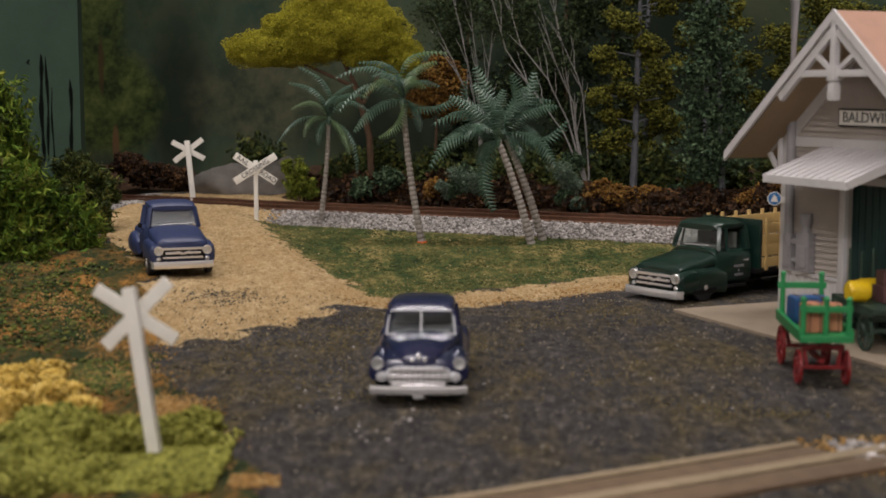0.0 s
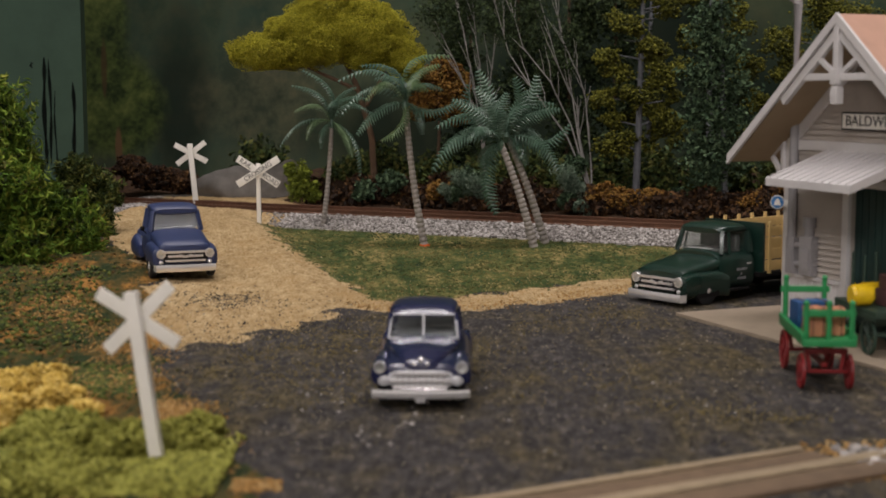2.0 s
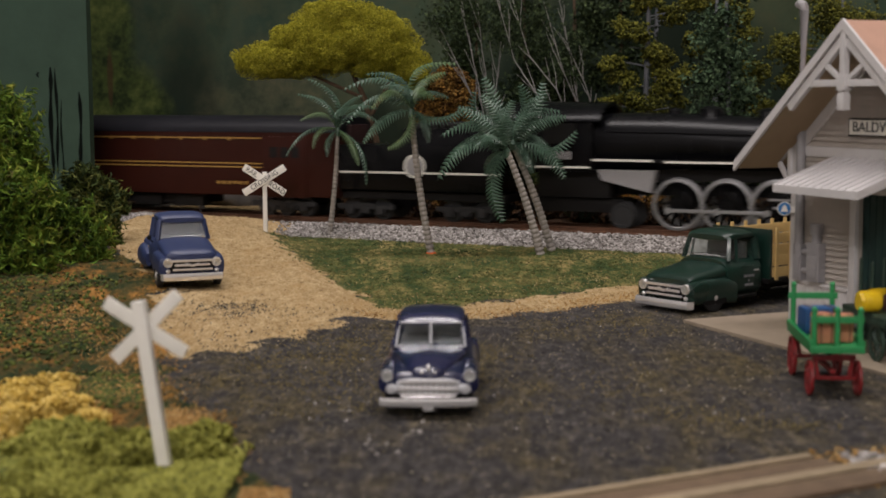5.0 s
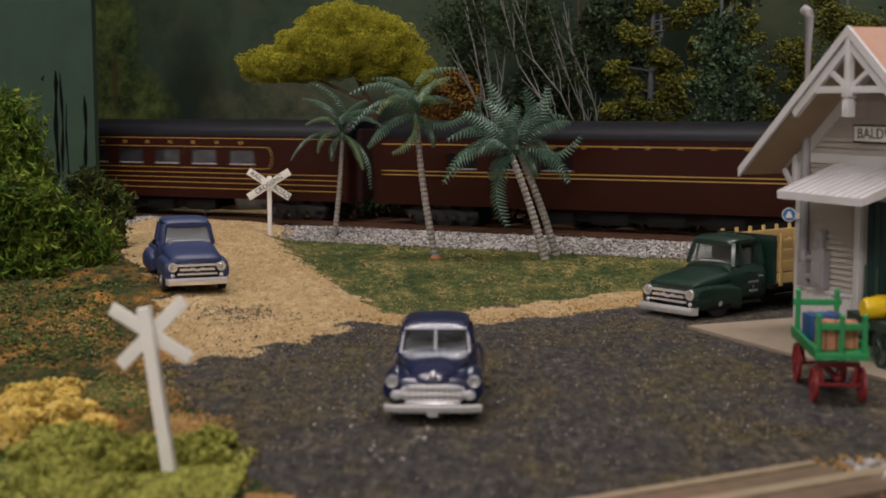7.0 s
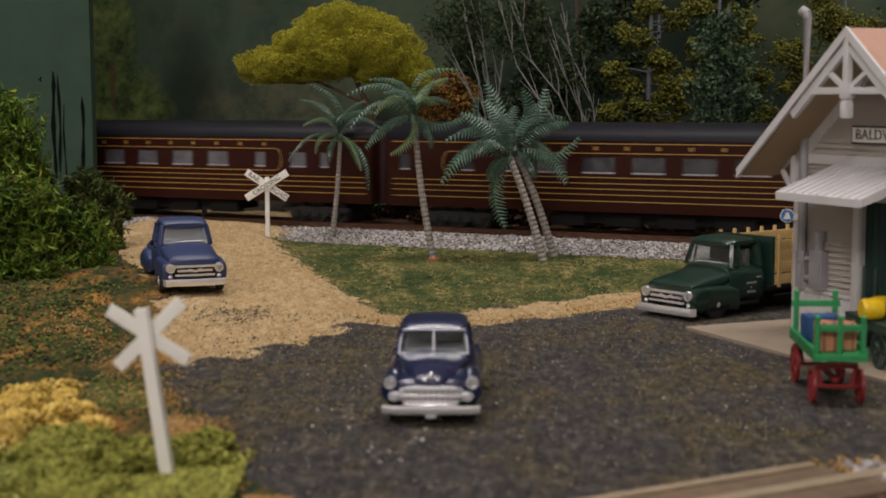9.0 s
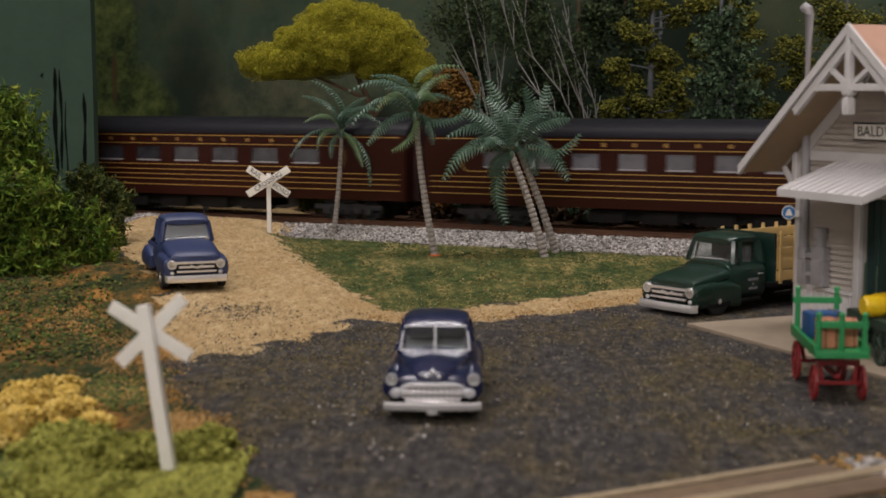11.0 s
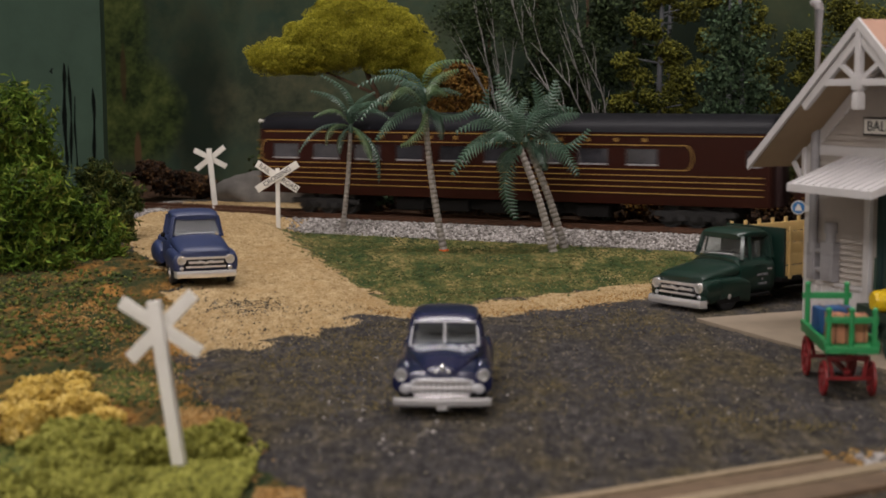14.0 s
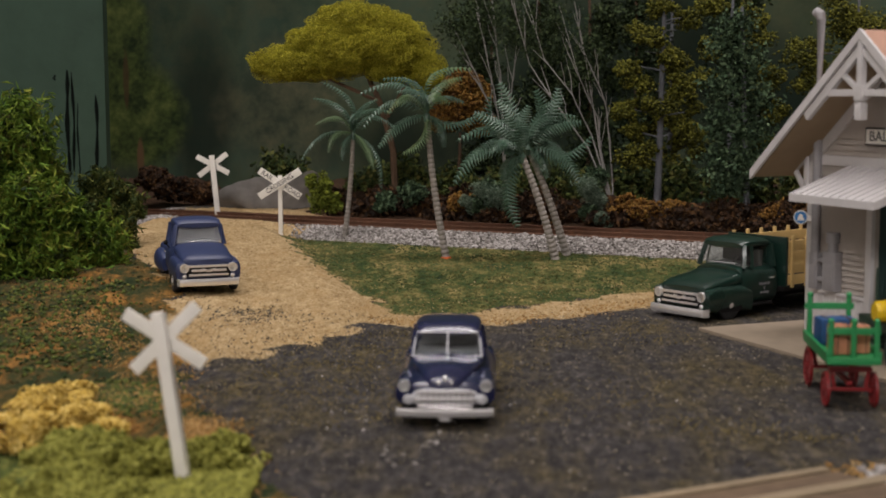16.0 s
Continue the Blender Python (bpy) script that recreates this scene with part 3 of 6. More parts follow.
BACKDARK = paint("black_paint_run", (0.004, 0.006, 0.005), 0.8, vary=0.2, spec=0.05)
build_shell()
build_ground()
build_track()
scatter("yard_grit", [(-72, 365), (-38, 400), (-15, 420), (62, 460), (110, 430), (110, 215), (-25, 215), (-45, 270), (-66, 320)], 11000, 0.45, PEBBLE, "loose dark grit with tan flecks on the yard", 11)
scatter("sand_grains", SAND, 7000, 0.42, SANDGRAIN, "loose tan sand grains on the ramp", 12)
scatter("border_grains", BORDER, 1800, 0.42, SANDGRAIN, "loose tan sand grains beside the yard", 13)
scatter("moss_flecks", [(36, 320), (52, 302), (76, 288), (84, 278), (60, 278), (42, 296)], 700, 0.5, MOSS, "tan moss flecks on the yard", 20)
scatter("moss_flecks", [(-58, 374), (-36, 398), (-16, 415), (0, 398), (-22, 356), (-52, 340)], 1100, 0.5, MOSS, "tan moss flecks on the yard", 21)
scatter("moss_flecks", [(-20, 300), (0, 330), (50, 350), (60, 330), (20, 290)], 500, 0.5, MOSS, "tan moss flecks on the yard", 22)
scatter("moss_flecks", [(-62, 330), (-40, 375), (0, 398), (22, 360), (0, 305), (-46, 286)], 2600, 0.5, MOSS, "tan moss flecks on the yard", 26)
scatter("moss_flecks", [(20, 420), (60, 440), (66, 400), (20, 380)], 700, 0.5, MOSS, "tan moss flecks on the yard", 27)
scatter("pale_pebbles", [(-32, 305), (-10, 312), (-2, 290), (-6, 258), (-26, 258)], 34, 0.9, STONE, "a few pale pebbles strewn on the yard", 28, lift=0.3)
scatter("border_dirt", [(-30, 432), (0, 436), (30, 452), (66, 478), (96, 490), (98, 468), (62, 463), (20, 434), (-12, 420), (-28, 420)], 4200, 0.5, SOILORANGE, "loose orange dirt between yard and turf", 19)
scatter("turf", TURFED, 7500, 0.8, TURF, "short green and straw ground foam turf", 14, shape="tetra")
scatter("ramp_debris", [(-74, 355), (-90, 408), (-95, 470), (-50, 440), (-15, 425), (-30, 392), (-58, 362)], 800, 0.5, PEBBLE, "dark grit strewn over the foot of the sand", 16)
scatter("grit_patch", [(-80, 424), (-70, 440), (-58, 436), (-56, 424), (-66, 418)], 420, 0.55, PEBBLE, "dark grit trodden into the sand", 38)
scatter("turf_straw", TURFED, 260, 0.55, SANDGRAIN, "straw coloured flecks in the turf", 17, lift=0.3)
scatter("edge_dirt", [(-92, 400), (-75, 365), (-69, 340), (-60, 308), (-44, 270), (-34, 240), (-44, 240), (-56, 280), (-72, 318), (-88, 345), (-104, 390)], 3400, 0.5, SOILORANGE, "loose orange dirt along the yard edge", 18, lift=0.3)
scatter("green_moss", [(-150, 480), (-112, 470), (-98, 400), (-92, 345), (-120, 330), (-150, 380)], 1500, 1.2, BUSHMID, "green foam moss below the bush", 23, shape="tetra", lift=0.4)
scatter("green_moss", [(-110, 262), (-84, 270), (-76, 262), (-80, 240), (-110, 235)], 2600, 1.1, BUSHMID, "dark green foam moss at the yard edge", 24, shape="tetra", lift=0.4)
scatter("green_moss", [(-86, 340), (-74, 330), (-66, 306), (-74, 300), (-90, 322)], 900, 0.9, BUSHMID, "green foam moss at the yard edge", 25, shape="tetra", lift=0.4)
for k, spot in enumerate(([(-122, 420), (-108, 418), (-98, 398), (-100, 384), (-112, 386), (-122, 402)], [(-92, 334), (-80, 334), (-66, 316), (-66, 304), (-80, 312), (-92, 322)], [(-62, 300), (-52, 292), (-44, 270), (-50, 268), (-60, 282)], [(-36, 237), (-29, 237), (-27, 230), (-36, 229)])):
    scatter("orange_soil", spot, (900, 1900, 1700, 350)[k], 0.6, SOILORANGE, "patch of loose orange soil beside the yard", 30 + k, lift=0.45)
scatter("turf_edge", [(-26, 446), (18, 470), (66, 504), (90, 516), (86, 534), (50, 516), (10, 486), (-30, 466)], 500, 0.42, SANDGRAIN, "straw and pale flecks at the turf edge", 37, lift=0.3)
scatter("soil_foam", LEFTSOIL, 4200, 0.8, SOIL, "brown and orange ground foam", 15, shape="tetra", box_xy=((-170, 215), (-25, 640)))

# ---- crossing signs ----


def text_mesh(body, size, depth=0.08):
    cu = bpy.data.curves.new("lettering", "FONT")
    cu.body, cu.size, cu.extrude, cu.align_x, cu.align_y = body, size * MM, depth * MM, "CENTER", "CENTER"
    cu.resolution_u = 3
    ob = bpy.data.objects.new("lettering", cu)
    me = bpy.data.meshes.new_from_object(ob)
    bpy.data.objects.remove(ob)
    return me


def lettering(body, size, mat, parent, m, label="", width=1.0):
    me = text_mesh(body, size)
    me.materials.clear()
    me.materials.append(mat)
    ob = new("lettering", me)
    ob.parent = parent
    ob.matrix_local = m @ Matrix.Diagonal((width, 1, 1, 1))
    return tagged(ob, label)


def crossing_sign(x, y, z, height, span, arm_h, post_w, post_d, label, lean=0.0, rz=0.0, letters=False, angles=(34, -34), tip=0.0):
    t = thing("crossing_sign", label, "railway sign", x, y, z, rz, "crossing signs", ry=lean)
    bm = bmesh.new()
    box(bm, 0, 0, height / 2 - 2, post_w, post_d, height + 4, post_w * 0.12)
    part("post", bm, WHITE, t)
    cz = height - tip
    for i, a in enumerate(angles):
        bm = bmesh.new()
        box(bm, 0, 0, 0, span, 0.5, arm_h, 0.12)
        board = part("board", bm, WHITE, t)
        board.matrix_local = Matrix.Translation((0, (-post_d / 2 - 0.28 - 0.52 * i) * MM if letters else (post_d / 2 + 0.3 + 0.52 * i) * MM, cz * MM)) @ pose(0, 0, 0, 0, -a, 0)
        if letters:
            face = lambda dx: Matrix.Translation((dx * MM, -0.27 * MM, 0)) @ pose(0, 0, 0, 90, 0, 0)
            if i == 1:
                lettering("CROSSING", arm_h * 0.95, BLACKINK, board, face(0), "black lettering", 0.95)
            else:
                lettering("RAIL", arm_h * 0.95, BLACKINK, board, face(-span * 0.3), "black lettering", 0.95)
                lettering("ROAD", arm_h * 0.95, BLACKINK, board, face(span * 0.3), "black lettering", 0.95)
    return t


crossing_sign(-51.7, 250.5, -1.2, 32.2, 17.4, 2.5, 2.35, 2.0, "white plastic crossing sign leaning in a green clump, blank boards", lean=-7.8, tip=5.0, angles=(-39, 37), rz=-8)
crossing_sign(-86, 658, 4.4, 28.0, 22.8, 3.4, 2.0, 1.6, "white crossing sign with black lettering beside the track", letters=True, tip=3.8, angles=(-33, 32))
crossing_sign(-127.6, 727, 10.5, 28.5, 18.5, 2.7, 2.7, 2.2, "white blank crossing sign beyond the track", lean=-5, tip=5.0, angles=(-33, 33), rz=5)

# ---- road vehicles, front towards -y, origin on the ground below the front bumper ----


def mirror_x(fn):
    for side in (-1, 1):
        fn(side)


def road_wheel(parent, x, y, r, w):
    bm = bmesh.new()
    prof = [(0, -w / 2, 0.55), (0, -w / 2, 0.86), (0, -w * 0.32, 1.0), (0, w * 0.32, 1.0), (0, w / 2, 0.86), (0, w / 2, 0.55)]
    rings(bm, [[(dx, r * k * math.cos(2 * math.pi * i / 24), r * k * math.sin(2 * math.pi * i / 24)) for i in range(24)] for _, dx, k in prof])
    wheel = part("wheel", bm, RUBBER, parent, "black tyre")
    wheel.location = (x * MM, y * MM, r * MM)
    bm = bmesh.new()
    s = math.copysign(1, x)
    rod(bm, (s * w * 0.3, 0, 0), (s * (w / 2 + 0.12), 0, 0), r * 0.56, r * 0.46, 20)
    rod(bm, (s * (w / 2), 0, 0), (s * (w / 2 + 0.35), 0, 0), r * 0.26, r * 0.16, 14)
    part("hubcap", bm, CHROME, wheel, "chrome hubcap")


def round_lamp(parent, x, y, z, r, name="headlight"):
    bm = bmesh.new()
    tube(bm, [(x, y + 0.9, z), (x, y, z), (x, y - 0.25, z), (x, y - 0.1, z)], [r * 0.95, r, r * 0.92, r * 0.7], 18)
    lamp = part(name, bm, CHROME, parent, "round chrome headlight")
    bm = bmesh.new()
    tube(bm, [(x, y - 0.1, z), (x, y - 0.4, z), (x, y - 0.55, z)], [r * 0.7, r * 0.55, r * 0.1], 16)
    part("lens", bm, PANE, lamp, "clear lens")


def screen(parent, name, corners, mat, thick=0.12, label=""):
    """A pane or panel from four corners, with thickness towards +y."""
    bm = bmesh.new()
    f = bm.faces.new([bm.verts.new(c) for c in corners])
    r = bmesh.ops.extrude_face_region(bm, geom=[f])["geom"]
    bmesh.ops.translate(bm, vec=(0, thick, -0.05), verts=[v for v in r if isinstance(v, bmesh.types.BMVert)])
    ob = part(name, bm, mat, parent, label, smooth=0)
    if mat is PANE:
        ob.visible_shadow = False
    return ob


def frame_bars(parent, name, corners, w, mat, label="", closed=True):
    bm = bmesh.new()
    pts = corners + corners[:1] if closed else corners
    for a, b in zip(pts, pts[1:]):
        rod(bm, a, b, w / 2, None, 8)
        bmesh.ops.create_icosphere(bm, subdivisions=1, radius=w / 2, matrix=Matrix.Translation(a))
    return part(name, bm, mat, parent, label)


def sedan(x, y, z, rz):
    t = thing("sedan", "dark navy blue vintage sedan with chrome grille parked on the yard", "car", x, y, z, rz, "parked vehicles")
    bm = bmesh.new()
    loft(bm, [(2.6, 0, 6.6, 5.2, 2.0, 3), (2.2 + 1.2, 0, 6.9, 8.2, 3.0, 3), (7, 0, 7.0, 9.0, 3.7, 3), (12, 0, 7.1, 9.4, 4.0, 2.6), (18, 0, 7.2, 9.9, 4.7, 2.4), (22, 0, 7.2, 10.2, 5.2, 2.4),
              (38, 0, 7.2, 10.2, 5.2, 2.4), (45, 0, 7.0, 9.6, 4.6, 3), (52, 0, 6.4, 8.6, 3.7, 2.8), (56, 0, 5.4, 6.5, 2.4, 2.6)], 32)
    part("body", bm, NAVY, t)
    bm = bmesh.new()
    loft(bm, [(2.2, 0, 8.9, 2.2, 0.8, 2), (3.0, 0, 9.4, 3.6, 1.6, 2.2), (6, 0, 10.2, 4.9, 2.1, 2.0), (11, 0, 10.9, 6.4, 2.1, 1.9), (17, 0, 11.4, 7.9, 1.8, 1.9), (21, 0, 11.4, 8.7, 1.3, 2.0)], 28)
    part("hood", bm, NAVY, t, "rounded navy hood")

    def fender(s):
        bm = bmesh.new()
        loft(bm, [(2.1, s * 8.6, 7.6, 1.0, 1.2, 2.2), (2.6, s * 8.6, 7.4, 1.9, 2.2, 2.2), (4.5, s * 8.6, 7.4, 2.1, 2.9, 2.2), (9, s * 8.5, 7.2, 2.2, 3.5, 2.3), (14, s * 8.5, 7.0, 2.1, 3.6, 2.4), (20, s * 8.6, 6.2, 1.7, 3.0, 2.4), (27, s * 8.7, 5.2, 1.2, 2.0, 2.2)], 20)
        part("front_fender", bm, NAVY, t)
        bm = bmesh.new()
        loft(bm, [(35, s * 9.2, 6.0, 0.8, 1.8, 2.2), (39, s * 9.3, 6.4, 1.5, 3.2, 2.2), (44, s * 9.2, 6.5, 1.7, 3.6, 2.3), (50, s * 8.8, 5.8, 1.5, 3.0, 2.2), (55.5, s * 8.0, 4.8, 0.8, 1.7, 2.2)], 20)
        part("rear_fender", bm, NAVY, t)
        round_lamp(t, s * 8.6, 1.9, 9.1, 1.35)
        bm = bmesh.new()
        bmesh.ops.create_uvsphere(bm, u_segments=14, v_segments=8, radius=1.3, matrix=Matrix.Translation((s * 7.6, 1.7, 6.3)) @ Matrix.Diagonal((1.05, 0.4, 0.85, 1)))
        part("parking_light", bm, FRAMEGREY, t, "white parking light")
        road_wheel(t, s * 8.3, 10.2, 3.9, 2.2)
        road_wheel(t, s * 8.3, 43.5, 3.9, 2.2)
    mirror_x(fender)
    bm = bmesh.new()
    loft(bm, [(21.6, 0, 17.0, 6.2, 0.4, 2.4), (22.6, 0, 17.4, 6.9, 1.0, 2.6), (25, 0, 17.6, 7.3, 1.4, 2.8), (30, 0, 17.7, 7.5, 1.6, 2.8), (38, 0, 17.2, 7.3, 1.6, 2.8), (44, 0, 15.6, 6.7, 1.5, 2.6), (50, 0, 12.6, 5.6, 1.4, 2.4), (54, 0, 9.6, 4.4, 1.0, 2.4)], 28)
    part("roof", bm, NAVY, t, "rounded navy roof")
    a, b, c, d = (-7.6, 17.8, 12.5), (7.6, 17.8, 12.5), (7.0, 21.4, 17.2), (-7.0, 21.4, 17.2)
    frame_bars(t, "windscreen_frame", [a, b, c, d], 0.5, FRAMEGREY, "bright silver windscreen frame")
    frame_bars(t, "windscreen_bar", [(0, 17.6, 12.5), (0, 21.2, 17.2)], 0.5, FRAMEGREY, "silver centre bar", closed=False)
    screen(t, "windscreen", [a, b, c, d], PANE)
    bm = bmesh.new()
    box(bm, 0, 31, 12.3, 13.6, 20, 1.2, 0.3)
    box(bm, 0, 32, 13.6, 12.6, 1.6, 3.6, 0.6)
    box(bm, 0, 42, 13.4, 12.6, 1.6, 3.2, 0.6)
    part("seat", bm, SEATGREY, t, "grey bench seats")
    for s in (-1, 1):
        for p, q in (((7.8, 18.6, 12), (7.0, 22, 17.2)), ((8.0, 31, 12), (7.2, 31, 17.4)), ((7.6, 45, 11.6), (6.6, 41, 16.8))):
            bm = bmesh.new()
            bar(bm, (s * p[0], p[1], p[2]), (s * q[0], q[1], q[2]), 0.7, 1.6)
            part("pillar", bm, NAVY, t)
    for s in (-1, 1):
        screen(t, "side_window", [(s * 7.8, 19, 12), (s * 7.9, 44, 11.8), (s * 7.0, 40, 17), (s * 6.8, 22.4, 17)], PANE)
    bm = bmesh.new()
    loft(bm, [(1.5, 0, 6.5, 5.6, 1.4, 3), (1.9, 0, 6.5, 6.9, 1.95, 3), (3.2, 0, 6.5, 7.0, 2.0, 3)], 28)
    part("grille_backing", bm, FRAMEGREY, t, "silver grille backing")
    for i in range(9):
        bm = bmesh.new()
        box(bm, -4.8 + 1.2 * i, 1.3, 6.4, 0.5, 0.5, 3.0, 0.15)
        part("grille_tooth", bm, CHROME, t)
    for z0, wd in ((5.0, 11.6), (6.4, 12.8), (7.9, 11.8)):
        bm = bmesh.new()
        box(bm, 0, 1.1, z0, wd, 0.7, 0.75, 0.2)
        part("grille_bar", bm, CHROME, t)
    bm = bmesh.new()
    pts = [(-10.6, 3.4), (-10.2, 1.4), (-8, 0.45), (0, 0.0), (8, 0.45), (10.2, 1.4), (10.6, 3.4)]
    rings(bm, [[(px, py + dy, 3.6 + dz) for dy, dz in ((0, -0.9), (-0.35, -0.5), (-0.4, 0.4), (0, 0.95), (0.5, 0.9), (0.5, -0.9))] for px, py in pts])
    part("bumper", bm, CHROME, t, "curved chrome bumper")
    bm = bmesh.new()
    bmesh.ops.create_uvsphere(bm, u_segments=12, v_segments=8, radius=0.75, matrix=Matrix.Translation((0, 2.6, 10.6)) @ Matrix.Diagonal((0.8, 1.2, 1, 1)))
    rod(bm, (0, 3, 10.9), (0, 9, 12.6), 0.22, 0.16)
    part("hood_ornament", bm, CHROME, t, "chrome hood ornament")
    bm = bmesh.new()
    for s in (-1, 1):
        rod(bm, (s * 1.6, 2.6, 9.6), (s * 1.0, 2.4, 9.6), 0.42, 0.42, 10)
    box(bm, 0, 0.0, 2.5, 2.2, 0.4, 1.0, 0.1)
    part("badge", bm, CHROME, t, "chrome badge")
    bm = bmesh.new()
    box(bm, 0, 28, 3.0, 15, 46, 1.6, 0.4)
    part("chassis", bm, UNDER, t)
    return t


def arch_shade_disc(parent, x, y, r):
    """A solid black half-disc behind a wheel, coloured as the shade of an arch."""
    bm = bmesh.new()
    s = math.copysign(1, x)
    ring = [(math.cos(math.pi * i / 14), math.sin(math.pi * i / 14)) for i in range(15)]
    rings(bm, [[(x + d, y + r * c, 2.4 + r * k) for c, k in ring] for d in (-0.4 * s, 0.12 * s)])
    part("arch_shade_disc", bm, UNDER, parent, "black half-disc for the wheel arch shade")


def pickup_front(t, col, wide=1.0, cabin=None, low=0.0):
    """Nose, cab and grille of a fifties truck."""
    cabin = cabin or CABIN
    w = wide
    bm = bmesh.new()
    loft(bm, [(2.8, 0, 10.6, 6.8 * w, 1.0, 3), (3.4, 0, 10.6, 8.3 * w, 1.8, 3.2), (6, 0, 11.2, 8.7 * w, 2.2, 3), (12, 0, 12.0, 8.8 * w, 2.5, 2.8), (18, 0, 12.9, 8.9 * w, 2.5, 2.8), (20, 0, 13.1, 9.0 * w, 2.2, 2.8)], 28)
    part("hood", bm, col, t, "rounded hood")
    bm = bmesh.new()
    loft(bm, [(3.2, 0, 6.8, 8.4 * w, 3.4, 4), (6, 0, 7.0, 9.7 * w, 4.0, 4), (12, 0, 7.4, 9.9 * w, 4.4, 4), (19, 0, 7.8, 9.9 * w, 4.8, 4)], 28)
    part("nose", bm, col, t)

    def fender(s):
        bm = bmesh.new()
        loft(bm, [(2.0, s * 8.9 * w, 7.9, 1.1, 2.0, 2.4), (2.5, s * 8.9 * w, 7.7, 1.8, 3.0, 2.8), (5, s * 8.9 * w, 7.7, 2.0, 3.5, 3), (9, s * 8.9 * w, 7.9, 2.1, 3.6, 3), (15, s * 8.9 * w, 7.9, 2.0, 3.5, 3), (19, s * 9.0 * w, 7.3, 1.7, 3.6, 3), (22, s * 9.1 * w, 6.6, 1.2, 3.2, 3)], 24)
        part("front_fender", bm, col, t)
        round_lamp(t, s * 8.0 * w, 1.7, 9.0, 1.6)
        bm = bmesh.new()
        bmesh.ops.create_uvsphere(bm, u_segments=12, v_segments=8, radius=0.8, matrix=Matrix.Translation((s * 8.0 * w, 2.0, 6.2)) @ Matrix.Diagonal((1, 0.6, 0.9, 1)))
        part("parking_light", bm, CHROME, t, "small chrome light")
    mirror_x(fender)
    # solid black plate: its colour gives the shaded gaps between the grille bars
    bm = bmesh.new()
    box(bm, 0, 2.5, 8.0, 14.6 * w, 0.8, 3.6, 0.3)
    part("grille_backing", bm, UNDER, t, "black plate for the shade between grille bars")
    bm = bmesh.new()
    for p, q, h in (((-8, 1.9, 9.6), (8, 1.9, 9.6), 0.8), ((-6.6, 1.9, 6.7), (6.6, 1.9, 6.7), 0.7)):
        bar(bm, (p[0] * w, p[1], p[2]), (q[0] * w, q[1], q[2]), 0.9, h, 0.15)
    bar(bm, (-5.8 * w, 1.8, 8.2), (-1.6, 1.8, 8.2), 0.9, 0.8, 0.15)
    bar(bm, (5.8 * w, 1.8, 8.2), (1.6, 1.8, 8.2), 0.9, 0.8, 0.15)
    bar(bm, (-2.2, 1.7, 8.6), (0, 1.6, 7.9), 0.8, 0.8, 0.1)
    bar(bm, (2.2, 1.7, 8.6), (0, 1.6, 7.9), 0.8, 0.8, 0.1)
    part("grille", bm, CHROME, t, "chrome bar grille")
    bm = bmesh.new()
    pts = [(-10.4 * w, 2.2), (-9.8 * w, 0.6), (0, 0.0), (9.8 * w, 0.6), (10.4 * w, 2.2)]
    rings(bm, [[(px, py + dy, 4.4 + dz) for dy, dz in ((0, -1.15), (-0.25, -0.6), (-0.25, 0.6), (0, 1.15), (0.5, 1.15), (0.5, -1.15))] for px, py in pts])
    part("bumper", bm, CHROME, t, "plain chrome bumper")
    for ob in t.children:
        ob.location.z -= low * MM
    # cab
    bm = bmesh.new()
    loft(bm, [(18.5, 0, 8.8, 9.3 * w, 6.0, 3.4), (20, 0, 8.9, 9.7 * w, 6.3, 3.4), (33, 0, 8.9, 9.7 * w, 6.3, 3.4), (34, 0, 8.9, 9.4 * w, 6.2, 3.4)], 28)
    part("cab", bm, col, t)
    bm = bmesh.new()
    loft(bm, [(20.3, 0, 21.0, 6.8 * w, 0.8, 3), (21.2, 0, 21.3, 7.6 * w, 1.4, 3), (24, 0, 21.6, 8.0 * w, 1.6, 3), (31, 0, 21.6, 8.0 * w, 1.5, 3), (33.6, 0, 20.8, 7.4 * w, 1.0, 3)], 28)
    part("cab_roof", bm, col, t)
    for s in (-1, 1):
        for p, q, wd in (((8.5, 19.9, 14.2), (7.2, 21.6, 21.2), 1.5), ((8.6, 32.6, 14.2), (7.3, 32.6, 21), 2.2), ((8.6, 23.4, 14.2), (7.5, 24.0, 21), 0.4)):
            bm = bmesh.new()
            bar(bm, (s * p[0] * w, p[1], p[2]), (s * q[0] * w, q[1], q[2]), 1.3 if wd == 1.5 else 0.9, wd, 0.3 if wd == 1.5 else 0.0)
            part("pillar", bm, col, t)
    bm = bmesh.new()
    box(bm, 0, 33.0, 17.4, 15.2 * w, 0.8, 8.0)
    part("cab_back", bm, col, t)
    a, b, c, d = (-8.1 * w, 19.7, 15.0), (8.1 * w, 19.7, 15.0), (7.0 * w, 21.4, 20.6), (-7.0 * w, 21.4, 20.6)
    screen(t, "windscreen", [a, b, c, d], HAZE if w < 1.01 else PANE)
    for s in (-1, 1):
        screen(t, "side_window", [(s * 8.3 * w, 23.6, 14.8), (s * 8.3 * w, 32, 14.8), (s * 7.4 * w, 32, 20.4), (s * 7.4 * w, 24.2, 20.4)], PANE)
        bm = bmesh.new()
        bar(bm, (s * 10.0 * w, 29.0, 12.4), (s * 10.0 * w, 24.0, 12.6), 0.3, 0.3)
        part("side_moulding", bm, col, t)
        arch_shade_disc(t, s * 10.5 * w, 12.0, 4.9)
        if w > 1.01 or s > 0:
            continue
        bm = bmesh.new()
        rod(bm, (s * 9.9 * w, 21.5, 13.6), (s * 11.2 * w, 21.2, 15), 0.2)
